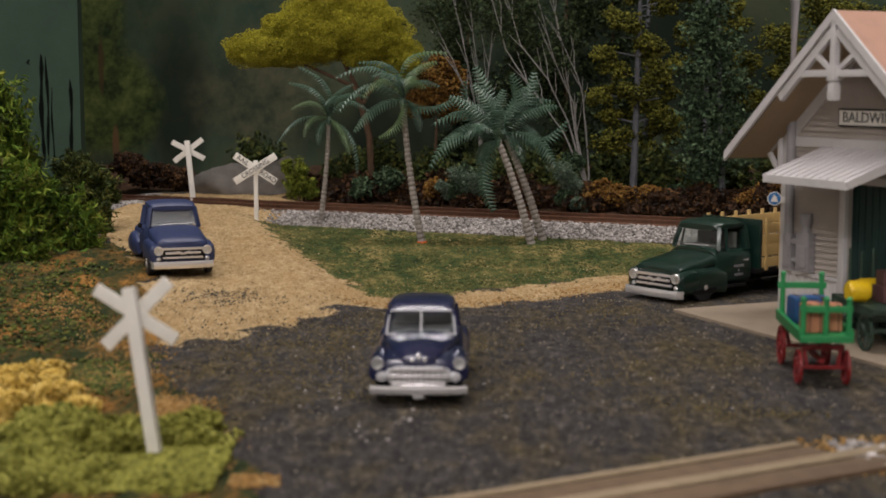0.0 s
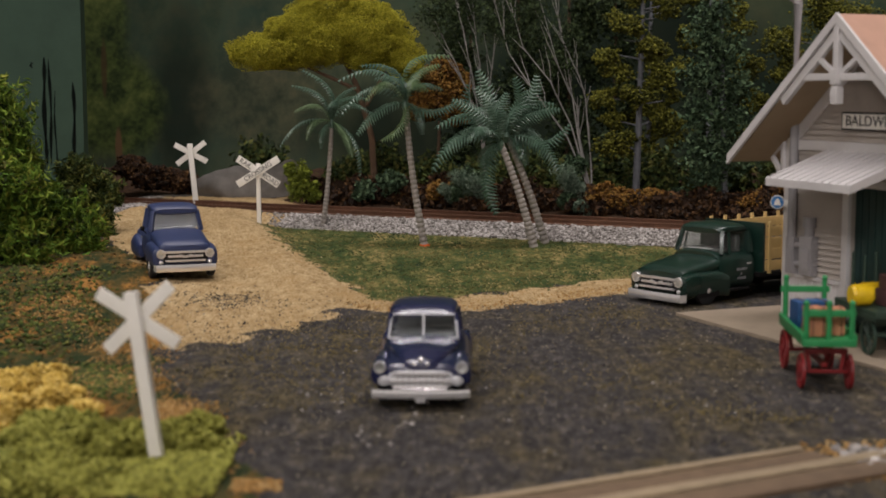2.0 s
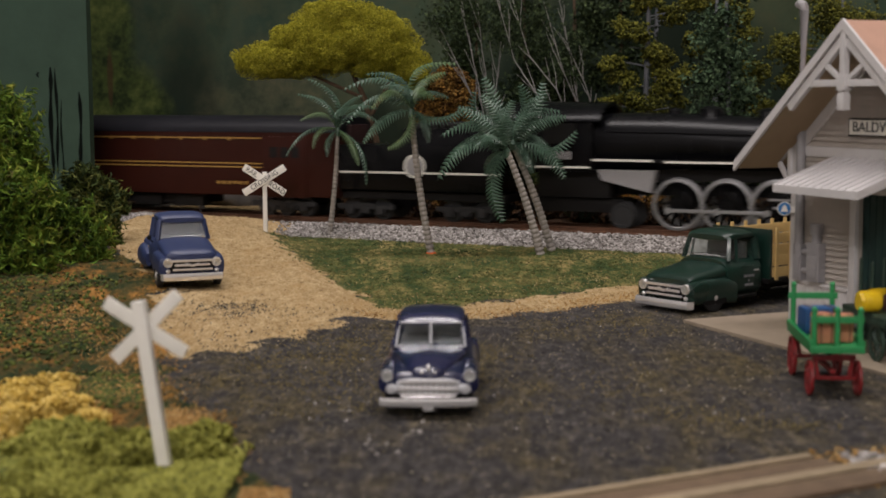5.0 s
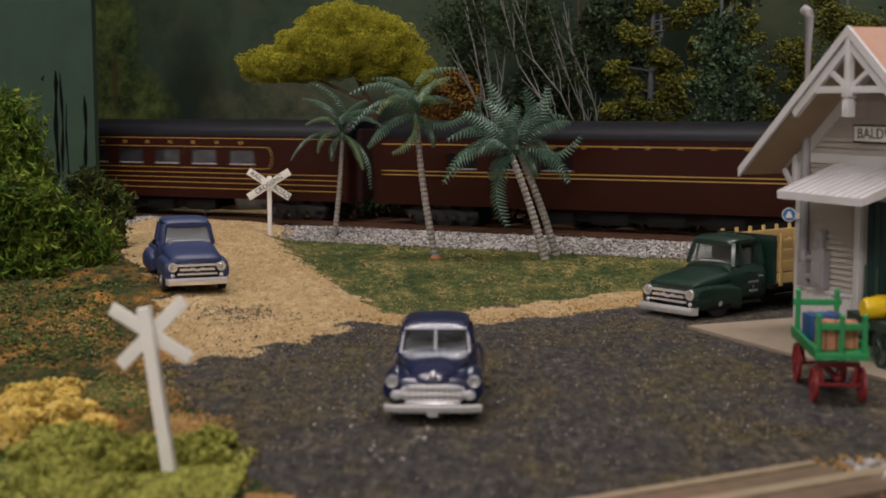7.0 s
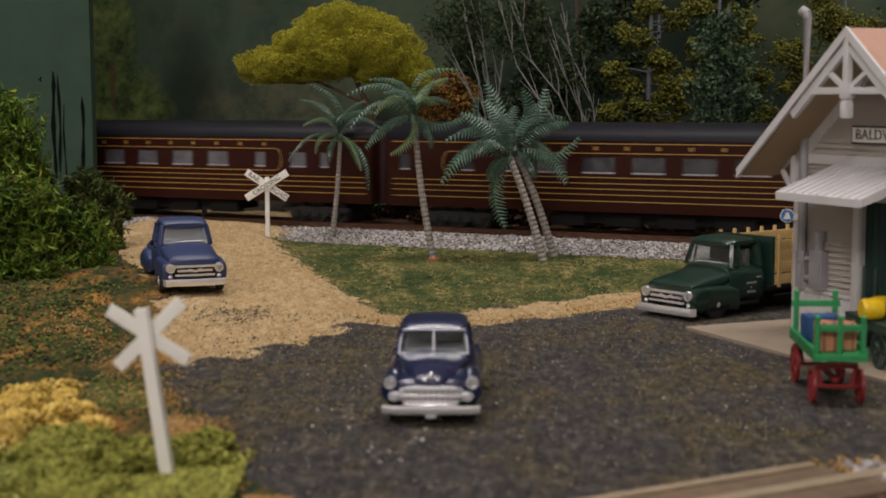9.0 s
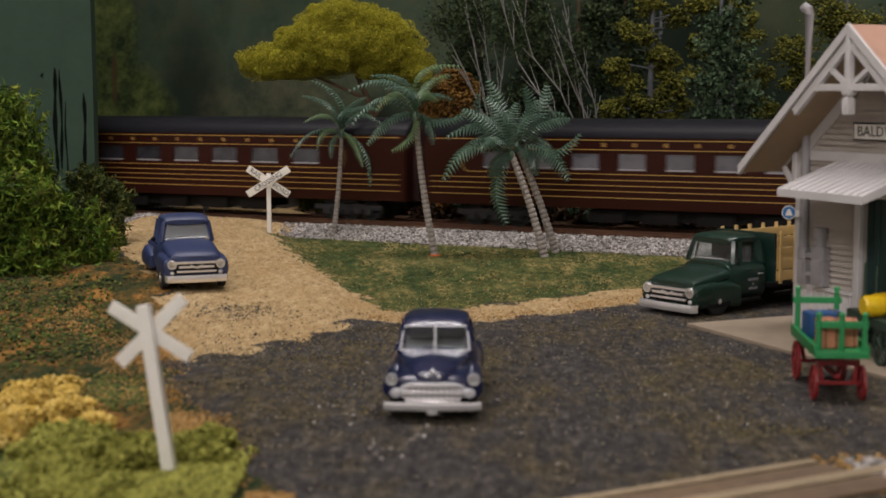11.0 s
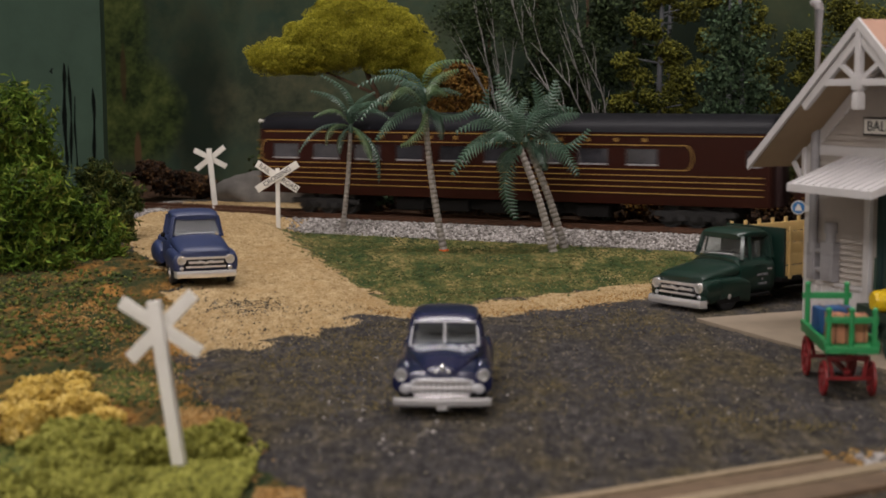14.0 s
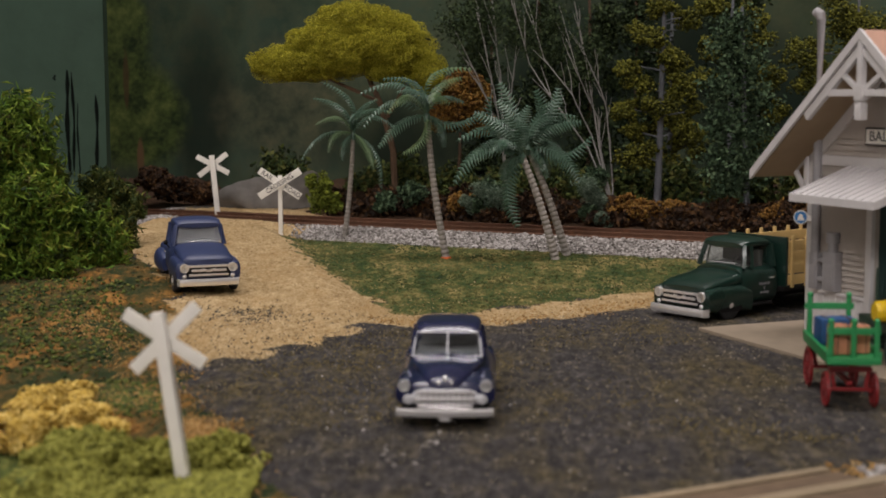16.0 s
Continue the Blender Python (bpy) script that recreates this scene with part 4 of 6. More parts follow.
        bmesh.ops.create_uvsphere(bm, u_segments=10, v_segments=6, radius=0.9, matrix=Matrix.Translation((s * 11.2 * w, 21.2, 15.4)) @ Matrix.Diagonal((0.9, 0.4, 1, 1)))
        part("mirror", bm, UNDER, t, "dark side mirror")
    for s in (-1, 1):
        bm = bmesh.new()
        bar(bm, (s * 10.2 * w, 29.5, 11.2), (s * 10.2 * w, 31.5, 11.2), 0.35, 0.4, 0.1)
        part("door_handle", bm, CHROME, t, "chrome door handle")
    bm = bmesh.new()
    box(bm, 0, 29.5, 15.6, 13.6 * w, 2, 7.6, 0.7)
    box(bm, 0, 26, 14.6, 13.4 * w, 6, 1.4, 0.5)
    box(bm, 0, 21.6, 15.2, 13.4 * w, 1.2, 0.8, 0.3)
    part("seat", bm, cabin, t, "bench seat")
    bm = bmesh.new()
    bmesh.ops.create_cone(bm, segments=18, radius1=1.9, radius2=1.9, depth=0.3, cap_ends=False, matrix=Matrix.Translation((3.6 * w, 23.4, 15.6)) @ pose(0, 0, 0, 65, 0, 0))
    part("steering_wheel", bm, UNDER, t)
    bm = bmesh.new()
    rod(bm, (-4, 19.3, 15.5), (1.5, 19.3, 15.8), 0.22)
    rod(bm, (1.2, 19.3, 15.6), (6.0, 19.3, 15.8), 0.2)
    part("wiper", bm, CHROME, t, "silver wipers")


def pickup(x, y, z, rz, rx=0):
    t = thing("pickup_truck", "matte blue vintage pickup with chrome grille on the sand ramp", "truck", x, y, z, rz, "parked vehicles", rx=rx)
    pickup_front(t, PICKBLUE)
    bm = bmesh.new()
    loft(bm, [(34.5, 0, 7.6, 8.4, 4.2, 6), (55, 0, 7.6, 8.4, 4.2, 6)], 24)
    part("bed", bm, PICKBLUE, t)
    for s in (-1, 1):
        bm = bmesh.new()
        loft(bm, [(36, s * 9.4, 5.6, 1.0, 2.2, 2.4), (39, s * 9.6, 6.4, 1.9, 3.6, 2.4), (45, s * 9.6, 6.7, 2.0, 4.0, 2.4), (51, s * 9.5, 5.8, 1.8, 3.2, 2.4), (54, s * 9.3, 4.8, 1.0, 2.0, 2.4)], 20)
        part("rear_fender", bm, PICKBLUE, t)
        road_wheel(t, s * 9.6, 10.0, 3.9, 2.4)
        road_wheel(t, s * 8.6, 45.0, 3.9, 2.4)
    bm = bmesh.new()
    box(bm, 0, 28, 3.4, 14, 48, 1.6, 0.4)
    part("chassis", bm, UNDER, t)
    return t


def stake_truck(x, y, z, rz):
    t = thing("stake_truck", "dark green vintage stake-bed truck beside the depot", "truck", x, y, z, rz, "parked vehicles")
    pickup_front(t, TRUCKGREEN, 1.06, CABINDARK, 1.7)
    bm = bmesh.new()
    box(bm, 0, 58, 7.2, 23, 46, 1.4, 0.2)
    bed = part("bed", bm, UNDER, t, "dark flat bed")
    bm = bmesh.new()
    box(bm, 0, 36.4, 15.4, 23.2, 0.9, 15.2, 0.15)
    part("headboard", bm, TRUCKGREEN, t, "dark green headboard")
    for s in (-1, 1):
        for i in range(4):
            bm = bmesh.new()
            box(bm, s * 11.2, 59, 9.8 + 3.5 * i, 0.6, 43.5, 3.1, 0.12)
            part("slat", bm, STAKE, bed, "cream wooden slat")
        for i in range(7):
            bm = bmesh.new()
            box(bm, s * 11.75, 38.8 + 6.6 * i, 15.4, 0.6, 1.2, 16.0, 0.1)
            part("stake", bm, STAKE, bed, "cream wooden stake")
        for yy in (12.0, 60.0):
            road_wheel(t, s * 10.0, yy, 4.4, 2.2)
        bm = bmesh.new()
        box(bm, s * 9.6, 26, 3.6, 2.4, 10, 0.8, 0.2)
        part("running_board", bm, UNDER, t)
        for dz, wd in ((9.6, 5.0), (8.2, 1.2), (6.9, 4.2)):
            bm = bmesh.new()
            for k in range(max(1, int(wd / 0.8))):
                box(bm, s * 10.68, 27.5 - wd / 2 + 0.8 * k + 0.4, dz, 0.1, 0.5, 0.75)
            part("door_marking", bm, CABIN, t, "unreadable pale door marking")
    bm = bmesh.new()
    box(bm, 0, 81.2, 15.2, 22.4, 0.6, 14.2, 0.15)
    part("tailboard", bm, STAKE, t, "cream wooden tailboard")
    t.scale = (1.05, 1.05, 1.05)
    bm = bmesh.new()
    box(bm, 0, 42, 4.8, 9, 76, 2.2, 0.4)
    part("chassis", bm, UNDER, t)
    return t


sedan(-4.7, 288.5, 0.0, -1.2)
pickup(-84.3, 461, 3.9, 20.0, rx=1.6)
stake_truck(65.2, 435.5, 0.1, -52.0)

# ---- depot; its own x runs along the gable wall, y into the building ----


def build_depot():
    t = thing("train_depot", "small grey clapboard train depot with white trim and salmon roof", "building", 99.6, 407, 0, -67)
    run, slope, peak, y0, y1 = 46.7, 0.8137, 86.0, -15.0, 110.0
    top = lambda x: peak - slope * abs(x - 39)
    # walls
    bm = bmesh.new()
    pent = [(0, 0.6), (28, 0.6), (28, 41), (50, 41), (50, 0.6), (78, 0.6), (78, top(78) - 2.6), (39, peak - 2.6), (0, top(0) - 2.6)]
    f = bm.faces.new([bm.verts.new((x, 0, z)) for x, z in pent])
    r = bmesh.ops.extrude_face_region(bm, geom=[f])["geom"]
    bmesh.ops.translate(bm, vec=(0, 2.5, 0), verts=[v for v in r if isinstance(v, bmesh.types.BMVert)])
    wall = part("gable_wall", bm, SIDING, t, "grey clapboard gable wall", smooth=0)
    bm = bmesh.new()
    box(bm, 1.25, 54, 26, 2.5, 103, 51)
    part("side_wall", bm, SIDING, t, smooth=0)
    bm = bmesh.new()
    box(bm, 76.75, 54, 26, 2.5, 103, 51)
    part("side_wall", bm, SIDING, t, smooth=0)
    bm = bmesh.new()
    box(bm, 39, 106.5, 28, 73, 2.5, 55)
    part("back_wall", bm, SIDING, t, smooth=0)
    # roof
    for s in (-1, 1):
        for name, mat, off, th, lab, inset in (("roof_slope", ROOFRED, -0.55, 1.1, "salmon sheet roof slope", 0.0), ("soffit", SOFFIT, -1.75, 1.2, "brown soffit boards", 0.4)):
            bm = bmesh.new()
            ex = 39 + s * (run - inset)
            ring = [(39, peak + off + th / 2), (ex, top(ex) + off + th / 2), (ex, top(ex) + off - th / 2), (39, peak + off - th / 2)]
            rings(bm, [[(x, y, z) for x, z in ring] for y in (y0 + inset, y1)])
            part(name, bm, mat, t, lab, smooth=0)
        bm = bmesh.new()
        ex = 39 + s * (run + 0.3)
        rings(bm, [[(x, y, z + dz) for x, z, dz in ((39, peak, 0.3), (ex, top(ex), 0.3), (ex, top(ex), -2.4), (39, peak, -2.4))] for y in (y0 - 0.9, y0)])
        part("bargeboard", bm, WHITETRIM, t, "white bargeboard", smooth=0)
        bm = bmesh.new()
        ex = 39 + s * 22.5
        bar(bm, (39 + s * 1.0, y0 + 0.4, peak - 5.2), (ex, y0 + 0.4, top(ex) - 4.2), 1.4, 2.2, 0.1)
        part("truss_rafter", bm, WHITETRIM, t)
        bm = bmesh.new()
        bar(bm, (39 + s * 0.8, y0 + 0.4, 70.5), (39 + s * 9.0, y0 + 0.4, 75.6), 1.1, 1.3, 0.1)
        part("truss_strut", bm, WHITETRIM, t)
        bm = bmesh.new()
        bar(bm, (39 + s * 1.0, -0.9, peak - 4.4), (39 + s * 40, -0.9, top(79) - 4.2), 0.8, 3.4)
        part("wall_rake_board", bm, WHITETRIM, t)
    bm = bmesh.new()
    box(bm, 39, y0 + 0.4, 70, 31, 1.2, 1.8, 0.1)
    part("truss_tie", bm, WHITETRIM, t)
    bm = bmesh.new()
    box(bm, 39, y0 + 0.2, 75.5, 1.9, 1.8, 17, 0.2)
    box(bm, 39, y0 + 0.2, 70, 3.0, 2.6, 4.0, 0.3)
    box(bm, 39, y0 + 0.2, 65.2, 2.6, 2.4, 4.4, 0.5)
    part("king_post", bm, WHITETRIM, t, "turned white king post")
    # trim
    for name, cx, cz, sx, sz in (("corner_board", 1.6, 26.5, 3.6, 51.5), ("corner_board", 76.4, 26.5, 3.6, 51.5), ("frieze_board", 39, 51.2, 78, 2.8), ("door_casing", 27.0, 20.8, 2.4, 40.4), ("door_casing", 51.0, 20.8, 2.4, 40.4), ("door_head", 39, 41.6, 26.6, 2.0)):
        bm = bmesh.new()
        box(bm, cx, -0.65, cz, sx, 1.3, sz, 0.12)
        part(name, bm, WHITETRIM, t)
    for cx, sx in ((14.6, 22.4), (63.4, 22.4)):
        bm = bmesh.new()
        box(bm, cx, -0.45, 7.2, sx, 0.9, 12.6, 0.1)
        panel = part("wainscot", bm, WHITETRIM, t, "white board wainscot")
        for i in range(8):
            bm = bmesh.new()
            box(bm, cx - sx / 2 + 1.4 + 2.8 * i, -1.0, 7.2, 0.3, 0.22, 12.2)
            part("batten", bm, WHITETRIM, panel)
        bm = bmesh.new()
        box(bm, cx, -0.8, 13.9, sx, 1.6, 1.0, 0.1)
        part("cap_rail", bm, WHITETRIM, panel)
    # clapboards
    def clap(x0, x1, z):
        bm = bmesh.new()
        rings(bm, [[(x, 0.05, z), (x, -1.0, z), (x, -0.15, z + 1.62), (x, 0.05, z + 1.62)] for x in (x0, x1)])
        part("clapboard", bm, SIDING, wall, smooth=0)
    z = 14.6
    while z < 49:
        clap(3.5, 25.7, z)
        clap(52.3, 74.5, z)
        z += 1.62
    z = 52.7
    while z < peak - 8:
        w = (peak - 4 - (z + 1.62)) / slope
        clap(39 - w, 39 + w, z)
        z += 1.62
    # door
    bm = bmesh.new()
    box(bm, 39, 2.2, 20.6, 22, 0.8, 40)
    door = part("freight_door", bm, DOORGREEN, t, "dark green freight door")
    for i in range(8):
        bm = bmesh.new()
        box(bm, 29.4 + 2.75 * i, 1.6, 20.6, 2.5, 0.5, 39.6, 0.12)
        part("door_board", bm, DOORGREEN, door)
    # awning
    bm = bmesh.new()
    ax0, ax1 = 17.5, 52.0
    prof = [(0.0, 50.4), (-20, 43.2), (-20.6, 43.0), (-20.6, 40.9), (-20.0, 40.9), (-19.2, 42.0), (0, 49.0)]
    rings(bm, [[(x, y, z) for y, z in prof] for x in (ax0, ax1)])
    awning = part("awning", bm, WHITETRIM, t, "white ribbed metal awning", smooth=0)
    for x in (ax0, ax1):
        bm = bmesh.new()
        rings(bm, [[(x + d, 0, 50.2), (x + d, -20.3, 43.0), (x + d, -20.3, 40.9), (x + d, 0, 47.4)] for d in (-0.3, 0.3)])
        part("awning_end", bm, WHITETRIM, awning, smooth=0)
    for i in range(11):
        bm = bmesh.new()
        x = ax0 + 1.5 + (ax1 - ax0 - 3) * i / 10
        bar(bm, (x, -0.3, 50.5), (x, -20.3, 43.3), 0.5, 0.5, 0.1)
        part("awning_rib", bm, WHITETRIM, awning)
    # brackets under the far eave
    for yy in (-1.5, 30, 60):
        bm = bmesh.new()
        bar(bm, (-0.5, yy, 41.5), (-5.6, yy, 47.4), 1.2, 1.2, 0.1)
        bar(bm, (-0.5, yy, 52.2), (-6.2, yy, 47.6), 1.2, 1.2, 0.1)
        bar(bm, (-0.6, yy, 40.5), (-0.6, yy, 53), 1.2, 1.2, 0.1)
        part("eave_bracket", bm, WHITETRIM, t)
    # name board
    bm = bmesh.new()
    box(bm, 36.4, -1.0, 58.3, 23.8, 0.8, 4.9, 0.1)
    board = part("name_board", bm, BLACKINK, t, "dark framed name board")
    bm = bmesh.new()
    box(bm, 36.4, -1.45, 58.3, 22.6, 0.3, 3.9)
    part("name_panel", bm, WHITE, board, "white panel")
    lettering("BALDWIN", 3.9, BLACKINK, board, pose(36.4 * MM, -1.62 * MM, 58.3 * MM, 90, 0, 0), "black lettering", 1.13)
    # electric service
    bm = bmesh.new()
    tube(bm, [(4.9, -2.0, 22), (4.9, -2.0, 60), (4.9, -2.0, 90.5), (4.7, -2.2, 92), (3.9, -2.5, 92.6), (3.0, -2.6, 92.0)], [1.3, 1.3, 1.3, 1.35, 1.4, 1.2], 12)
    part("service_mast", bm, METERGREY, t, "grey service mast")
    for cx, cz, sx, sz, d in ((5.0, 19.6, 3.6, 10.4, 2.2), (12.6, 20.2, 5.6, 11.0, 2.6)):
        bm = bmesh.new()
        box(bm, cx, -0.6 - d / 2, cz, sx, d, sz, 0.25)
        box(bm, cx, -0.75 - d, cz - 1.2, sx * 0.72, 0.4, sz * 0.55, 0.1)
        part("meter_box", bm, METERGREY, t, "grey electric meter box")
    bm = bmesh.new()
    rod(bm, (12.6, -1.8, 25.5), (12.6, -1.8, 28.2), 1.5, 1.3, 12)
    rod(bm, (12.6, -1.8, 28.2), (12.6, -1.8, 31.2), 1.9, 1.9, 12)
    rod(bm, (6.6, -1.8, 22.8), (10.2, -1.8, 22.8), 0.8, None, 10)
    rod(bm, (6.6, -1.8, 17.4), (10.2, -1.8, 17.4), 0.8, None, 10)
    part("conduit", bm, METERGREY, t)
    return t


def phone_sign():
    t = thing("phone_sign", "round white and blue telephone sign on the depot corner", "sign", 96.0, 404.5, 34.6, -14)
    bm = bmesh.new()
    rod(bm, (0, 0, 0), (0, 0.5, 0), 2.0, None, 28)
    part("disc", bm, WHITE, t)
    bm = bmesh.new()
    rod(bm, (0, -0.1, 0), (0, 0.05, 0), 1.75, None, 28)
    part("blue_field", bm, SIGNBLUE, t, "blue field")
    bm = bmesh.new()
    rings(bm, [[(-1.05, y, -0.9), (1.05, y, -0.9), (0.55, y, 0.5), (0.2, y, 1.0), (-0.2, y, 1.0), (-0.55, y, 0.5)] for y in (-0.2, -0.06)])
    part("emblem", bm, WHITE, t, "plain pale emblem")
    bm = bmesh.new()
    box(bm, 2.6, 0.3, -0.3, 3.4, 0.4, 1.8, 0.1)
    part("bracket", bm, WHITE, t)


build_depot()
phone_sign()
pl = slab("platform", CONCRETE, "tan concrete depot platform slab", "platform", 0, 0, 0, 190, 150, 1.8, -67, bevel=0.3)
pl.matrix_world = pose(99.6 * MM, 407 * MM, 0, 0, 0, -67) @ Matrix.Translation((76.2 * MM, 49.8 * MM, 0.1 * MM))

# ---- carts ----


def spoked_wheel(parent, x, y, z, r, mat, spokes=10, w=0.7):
    bm = bmesh.new()
    n = 26
    rings(bm, [[(x + dx, y + rr * math.cos(2 * math.pi * i / n), z + rr * math.sin(2 * math.pi * i / n)) for i in range(n)] for dx, rr in ((-w / 2, r * 0.84), (-w / 2, r), (w / 2, r), (w / 2, r * 0.84), (-w / 2, r * 0.84))], cap=False)
    wheel = part("wheel", bm, mat, parent, "spoked wheel")
    bm = bmesh.new()
    for i in range(spokes):
        a = 2 * math.pi * i / spokes
        rod(bm, (x, y, z), (x, y + r * 0.9 * math.cos(a), z + r * 0.9 * math.sin(a)), 0.24, 0.2, 6)
    rod(bm, (x - w * 0.8, y, z), (x + w * 0.8, y, z), 0.85, None, 10)
    part("spokes", bm, mat, wheel)


def baggage_cart(x, y, z, rz):
    t = thing("baggage_cart", "green baggage cart with red running gear on the yard", "cart", x, y, z, rz, "baggage carts")
    bm = bmesh.new()
    box(bm, 0, 15, 11.0, 11.8, 32, 1.5, 0.25)
    deck = part("deck", bm, CARTGREEN, t, "green deck")
    for yy, h in ((0.4, 7.8), (29.8, 9.6)):
        for xx in ((-5.0, 0, 5.0) if yy < 5 else (-4.6, 4.6)):
            bm = bmesh.new()
            rod(bm, (xx, yy, 11.4), (xx, yy, 12 + h), 0.7, 0.62, 8)
            bmesh.ops.create_uvsphere(bm, u_segments=8, v_segments=6, radius=0.75, matrix=Matrix.Translation((xx, yy, 12 + h)))
            part("rack_post", bm, CARTGREEN, t)
        bm = bmesh.new()
        box(bm, 0, yy, 12 + h * 0.72, 11.6, 0.9, 1.5, 0.2)
        part("rack_rail", bm, CARTGREEN, t)
    for s in (-1, 1):
        bm = bmesh.new()
        box(bm, s * 5.7, 15, 12.3, 0.7, 31, 1.4, 0.15)
        part("side_rail", bm, CARTGREEN, t)
        spoked_wheel(t, s * 5.3, 3.5, 4.0, 4.0, CARTRED)
        spoked_wheel(t, s * 5.3, 26.0, 4.8, 4.8, CARTRED)
    for yy, zz in ((3.5, 4.0), (26, 4.8)):
        bm = bmesh.new()
        box(bm, 0, yy, zz, 10.8, 0.8, 0.8, 0.1)
        box(bm, 0, yy, 8.6, 9.5, 1.6, 1.3, 0.2)
        for s in (-1, 1):
            bar(bm, (s * 3.4, yy, zz), (s * 4.2, yy, 9), 0.7, 0.8)
        part("axle", bm, CARTRED, t)
    bm = bmesh.new()
    box(bm, 0, 15, 9.4, 2.0, 27, 1.4, 0.2)
    box(bm, 0, 15, 5.2, 1.2, 22, 0.9, 0.1)
    part("reach_pole", bm, CARTRED, t)
    return t


def parcel(x, y, z, sx, sy, sz, rz, mat, label, rx=0):
    t = thing("parcel", label, "parcel", x, y, z, rz, "freight parcels", rx=rx)
    bm = bmesh.new()
    box(bm, 0, 0, sz / 2, sx, sy, sz, min(sx, sz) * 0.12)
    part("box", bm, mat, t)
    bm = bmesh.new()
    for dx in (-0.28, 0.28):
        box(bm, dx * sx, 0, sz / 2, sx * 0.07, sy + 0.16, sz + 0.16, 0.02)
    part("strap", bm, BARK, t, "dark strap")
    return t


CART = (85.6, 309.0, -0.1, -4.0)
baggage_cart(*CART)
parcel(83.6, 314.0, 11.9, 4.2, 5.5, 6.4, 3, SACK, "brown parcel standing on the green cart")
parcel(88.6, 315.5, 11.9, 4.0, 5.5, 6.0, -8, SACK, "brown parcel standing on the green cart")
parcel(86.2, 327.0, 11.9, 8.6, 6.0, 6.0, 6, BLUEBOX, "dark blue box on the green cart")


def freight_wagon(x, y, z, rz):
    t = thing("freight_wagon", "dark green freight wagon with large wheels on the platform", "cart", x, y, z, rz, "baggage carts")
    bm = bmesh.new()
    box(bm, 0, 4, 10.6, 13, 27, 1.6, 0.2)
    part("deck", bm, WAGONDARK, t)
    for s in (-1, 1):
        spoked_wheel(t, s * 6.0, -4, 4.6, 4.6, WAGONDARK)
        spoked_wheel(t, s * 6.0, 11, 5.0, 5.0, WAGONDARK)
        bm = bmesh.new()
        box(bm, s * 6.3, 4, 9.6, 0.8, 26, 1.2, 0.1)
        part("side_rail", bm, WAGONDARK, t)
    for yy in (-4, 11):
        bm = bmesh.new()
        box(bm, 0, yy, 5, 12, 1, 1)
        box(bm, 0, yy, 8.6, 9, 1.8, 2.4, 0.2)
        part("axle", bm, WAGONDARK, t)
    for i in range(3):
        bm = bmesh.new()
        rod(bm, (-2.2 + 3.1 * i, 16, 11), (-2.2 + 3.1 * i, 16, 23.5 - 1.0 * (i % 2)), 0.6, 0.45, 8)
        part("end_stake", bm, WAGONDARK, t)
    return t


def barrel(x, y, z, rz, r=2.9, length=7.0):
    t = thing("barrel", "yellow barrel lying on the freight wagon", "barrel", x, y, z, rz, "freight barrels")
    bm = bmesh.new()
    tube(bm, [(-length / 2, 0, r), (-length / 2 + 0.3, 0, r), (-length / 4, 0, r), (0, 0, r), (length / 4, 0, r), (length / 2 - 0.3, 0, r), (length / 2, 0, r)], [r * 0.8, r * 0.86, r * 0.96, r, r * 0.96, r * 0.86, r * 0.8], 20)
    part("body", bm, YELLOW, t)
    for dx in (-0.3, 0.3):
        bm = bmesh.new()
        tube(bm, [(dx * length - 0.25, 0, r), (dx * length + 0.25, 0, r)], [r * 0.985, r * 0.985], 20)
        part("hoop", bm, YELLOW, t)


freight_wagon(111.5, 352.0, 1.0, 6.0)
barrel(105.4, 352.8, 12.5, 6, 2.8, 5.6)
barrel(111.0, 362.5, 12.5, 6, 2.4, 6.0)
parcel(113.6, 354.0, 12.4, 6.0, 6.5, 4.2, 10, MAROON, "maroon crate on the freight wagon")
parcel(113.9, 354.2, 16.7, 5.4, 5.5, 3.6, 4, MAROON, "maroon crate stacked on another crate")

# ---- foreground planks ----


def crossing_planks():
    t = thing("plank_crossing", "weathered wooden plank crossing boards in the ground", "walkway", 0, 0, 0, 28.5, kind="structure")
    a = radians(28.5)
    def at(px, py):
        return (px * math.cos(a) + py * math.sin(a), -px * math.sin(a) + py * math.cos(a))
    y0 = at(63.7, 257.1)[1]
    x1 = at(63.7, 257.1)[0]
    for off, w, h, mat, dx in ((-1.3, 2.2, 1.5, PLANK, 0.5), (-5.9, 6.4, 1.0, PLANKDARK, 2.0), (-11.0, 3.4, 1.4, PLANK, 14.0), (-16.5, 6.8, 1.0, PLANKDARK, 17.0)):
        bm = bmesh.new()
        box(bm, x1 - 60 + dx, y0 + off - 2.3, h / 2 - 0.2, 120, w, h + 0.4, 0.15)
        part("board", bm, mat, t)


crossing_planks()
scatter("orange_dirt", [(66, 255), (100, 264), (110, 258), (110, 232), (84, 236), (70, 247)], 3600, 0.7, SOILORANGE, "loose orange dirt beside the planks", 31, lift=0.3)
scatter("white_gravel", [(72, 254), (86, 257), (94, 249), (86, 240), (76, 247)], 150, 2.0, STONE, "pale gravel beside the planks", 32, lift=0.3)
scatter("yard_specks", [(-60, 330), (-20, 400), (60, 440), (90, 340), (60, 250), (-30, 250)], 60, 0.65, STONE, "pale specks of stone on the yard", 33, lift=0.2)

# ---- palms ----


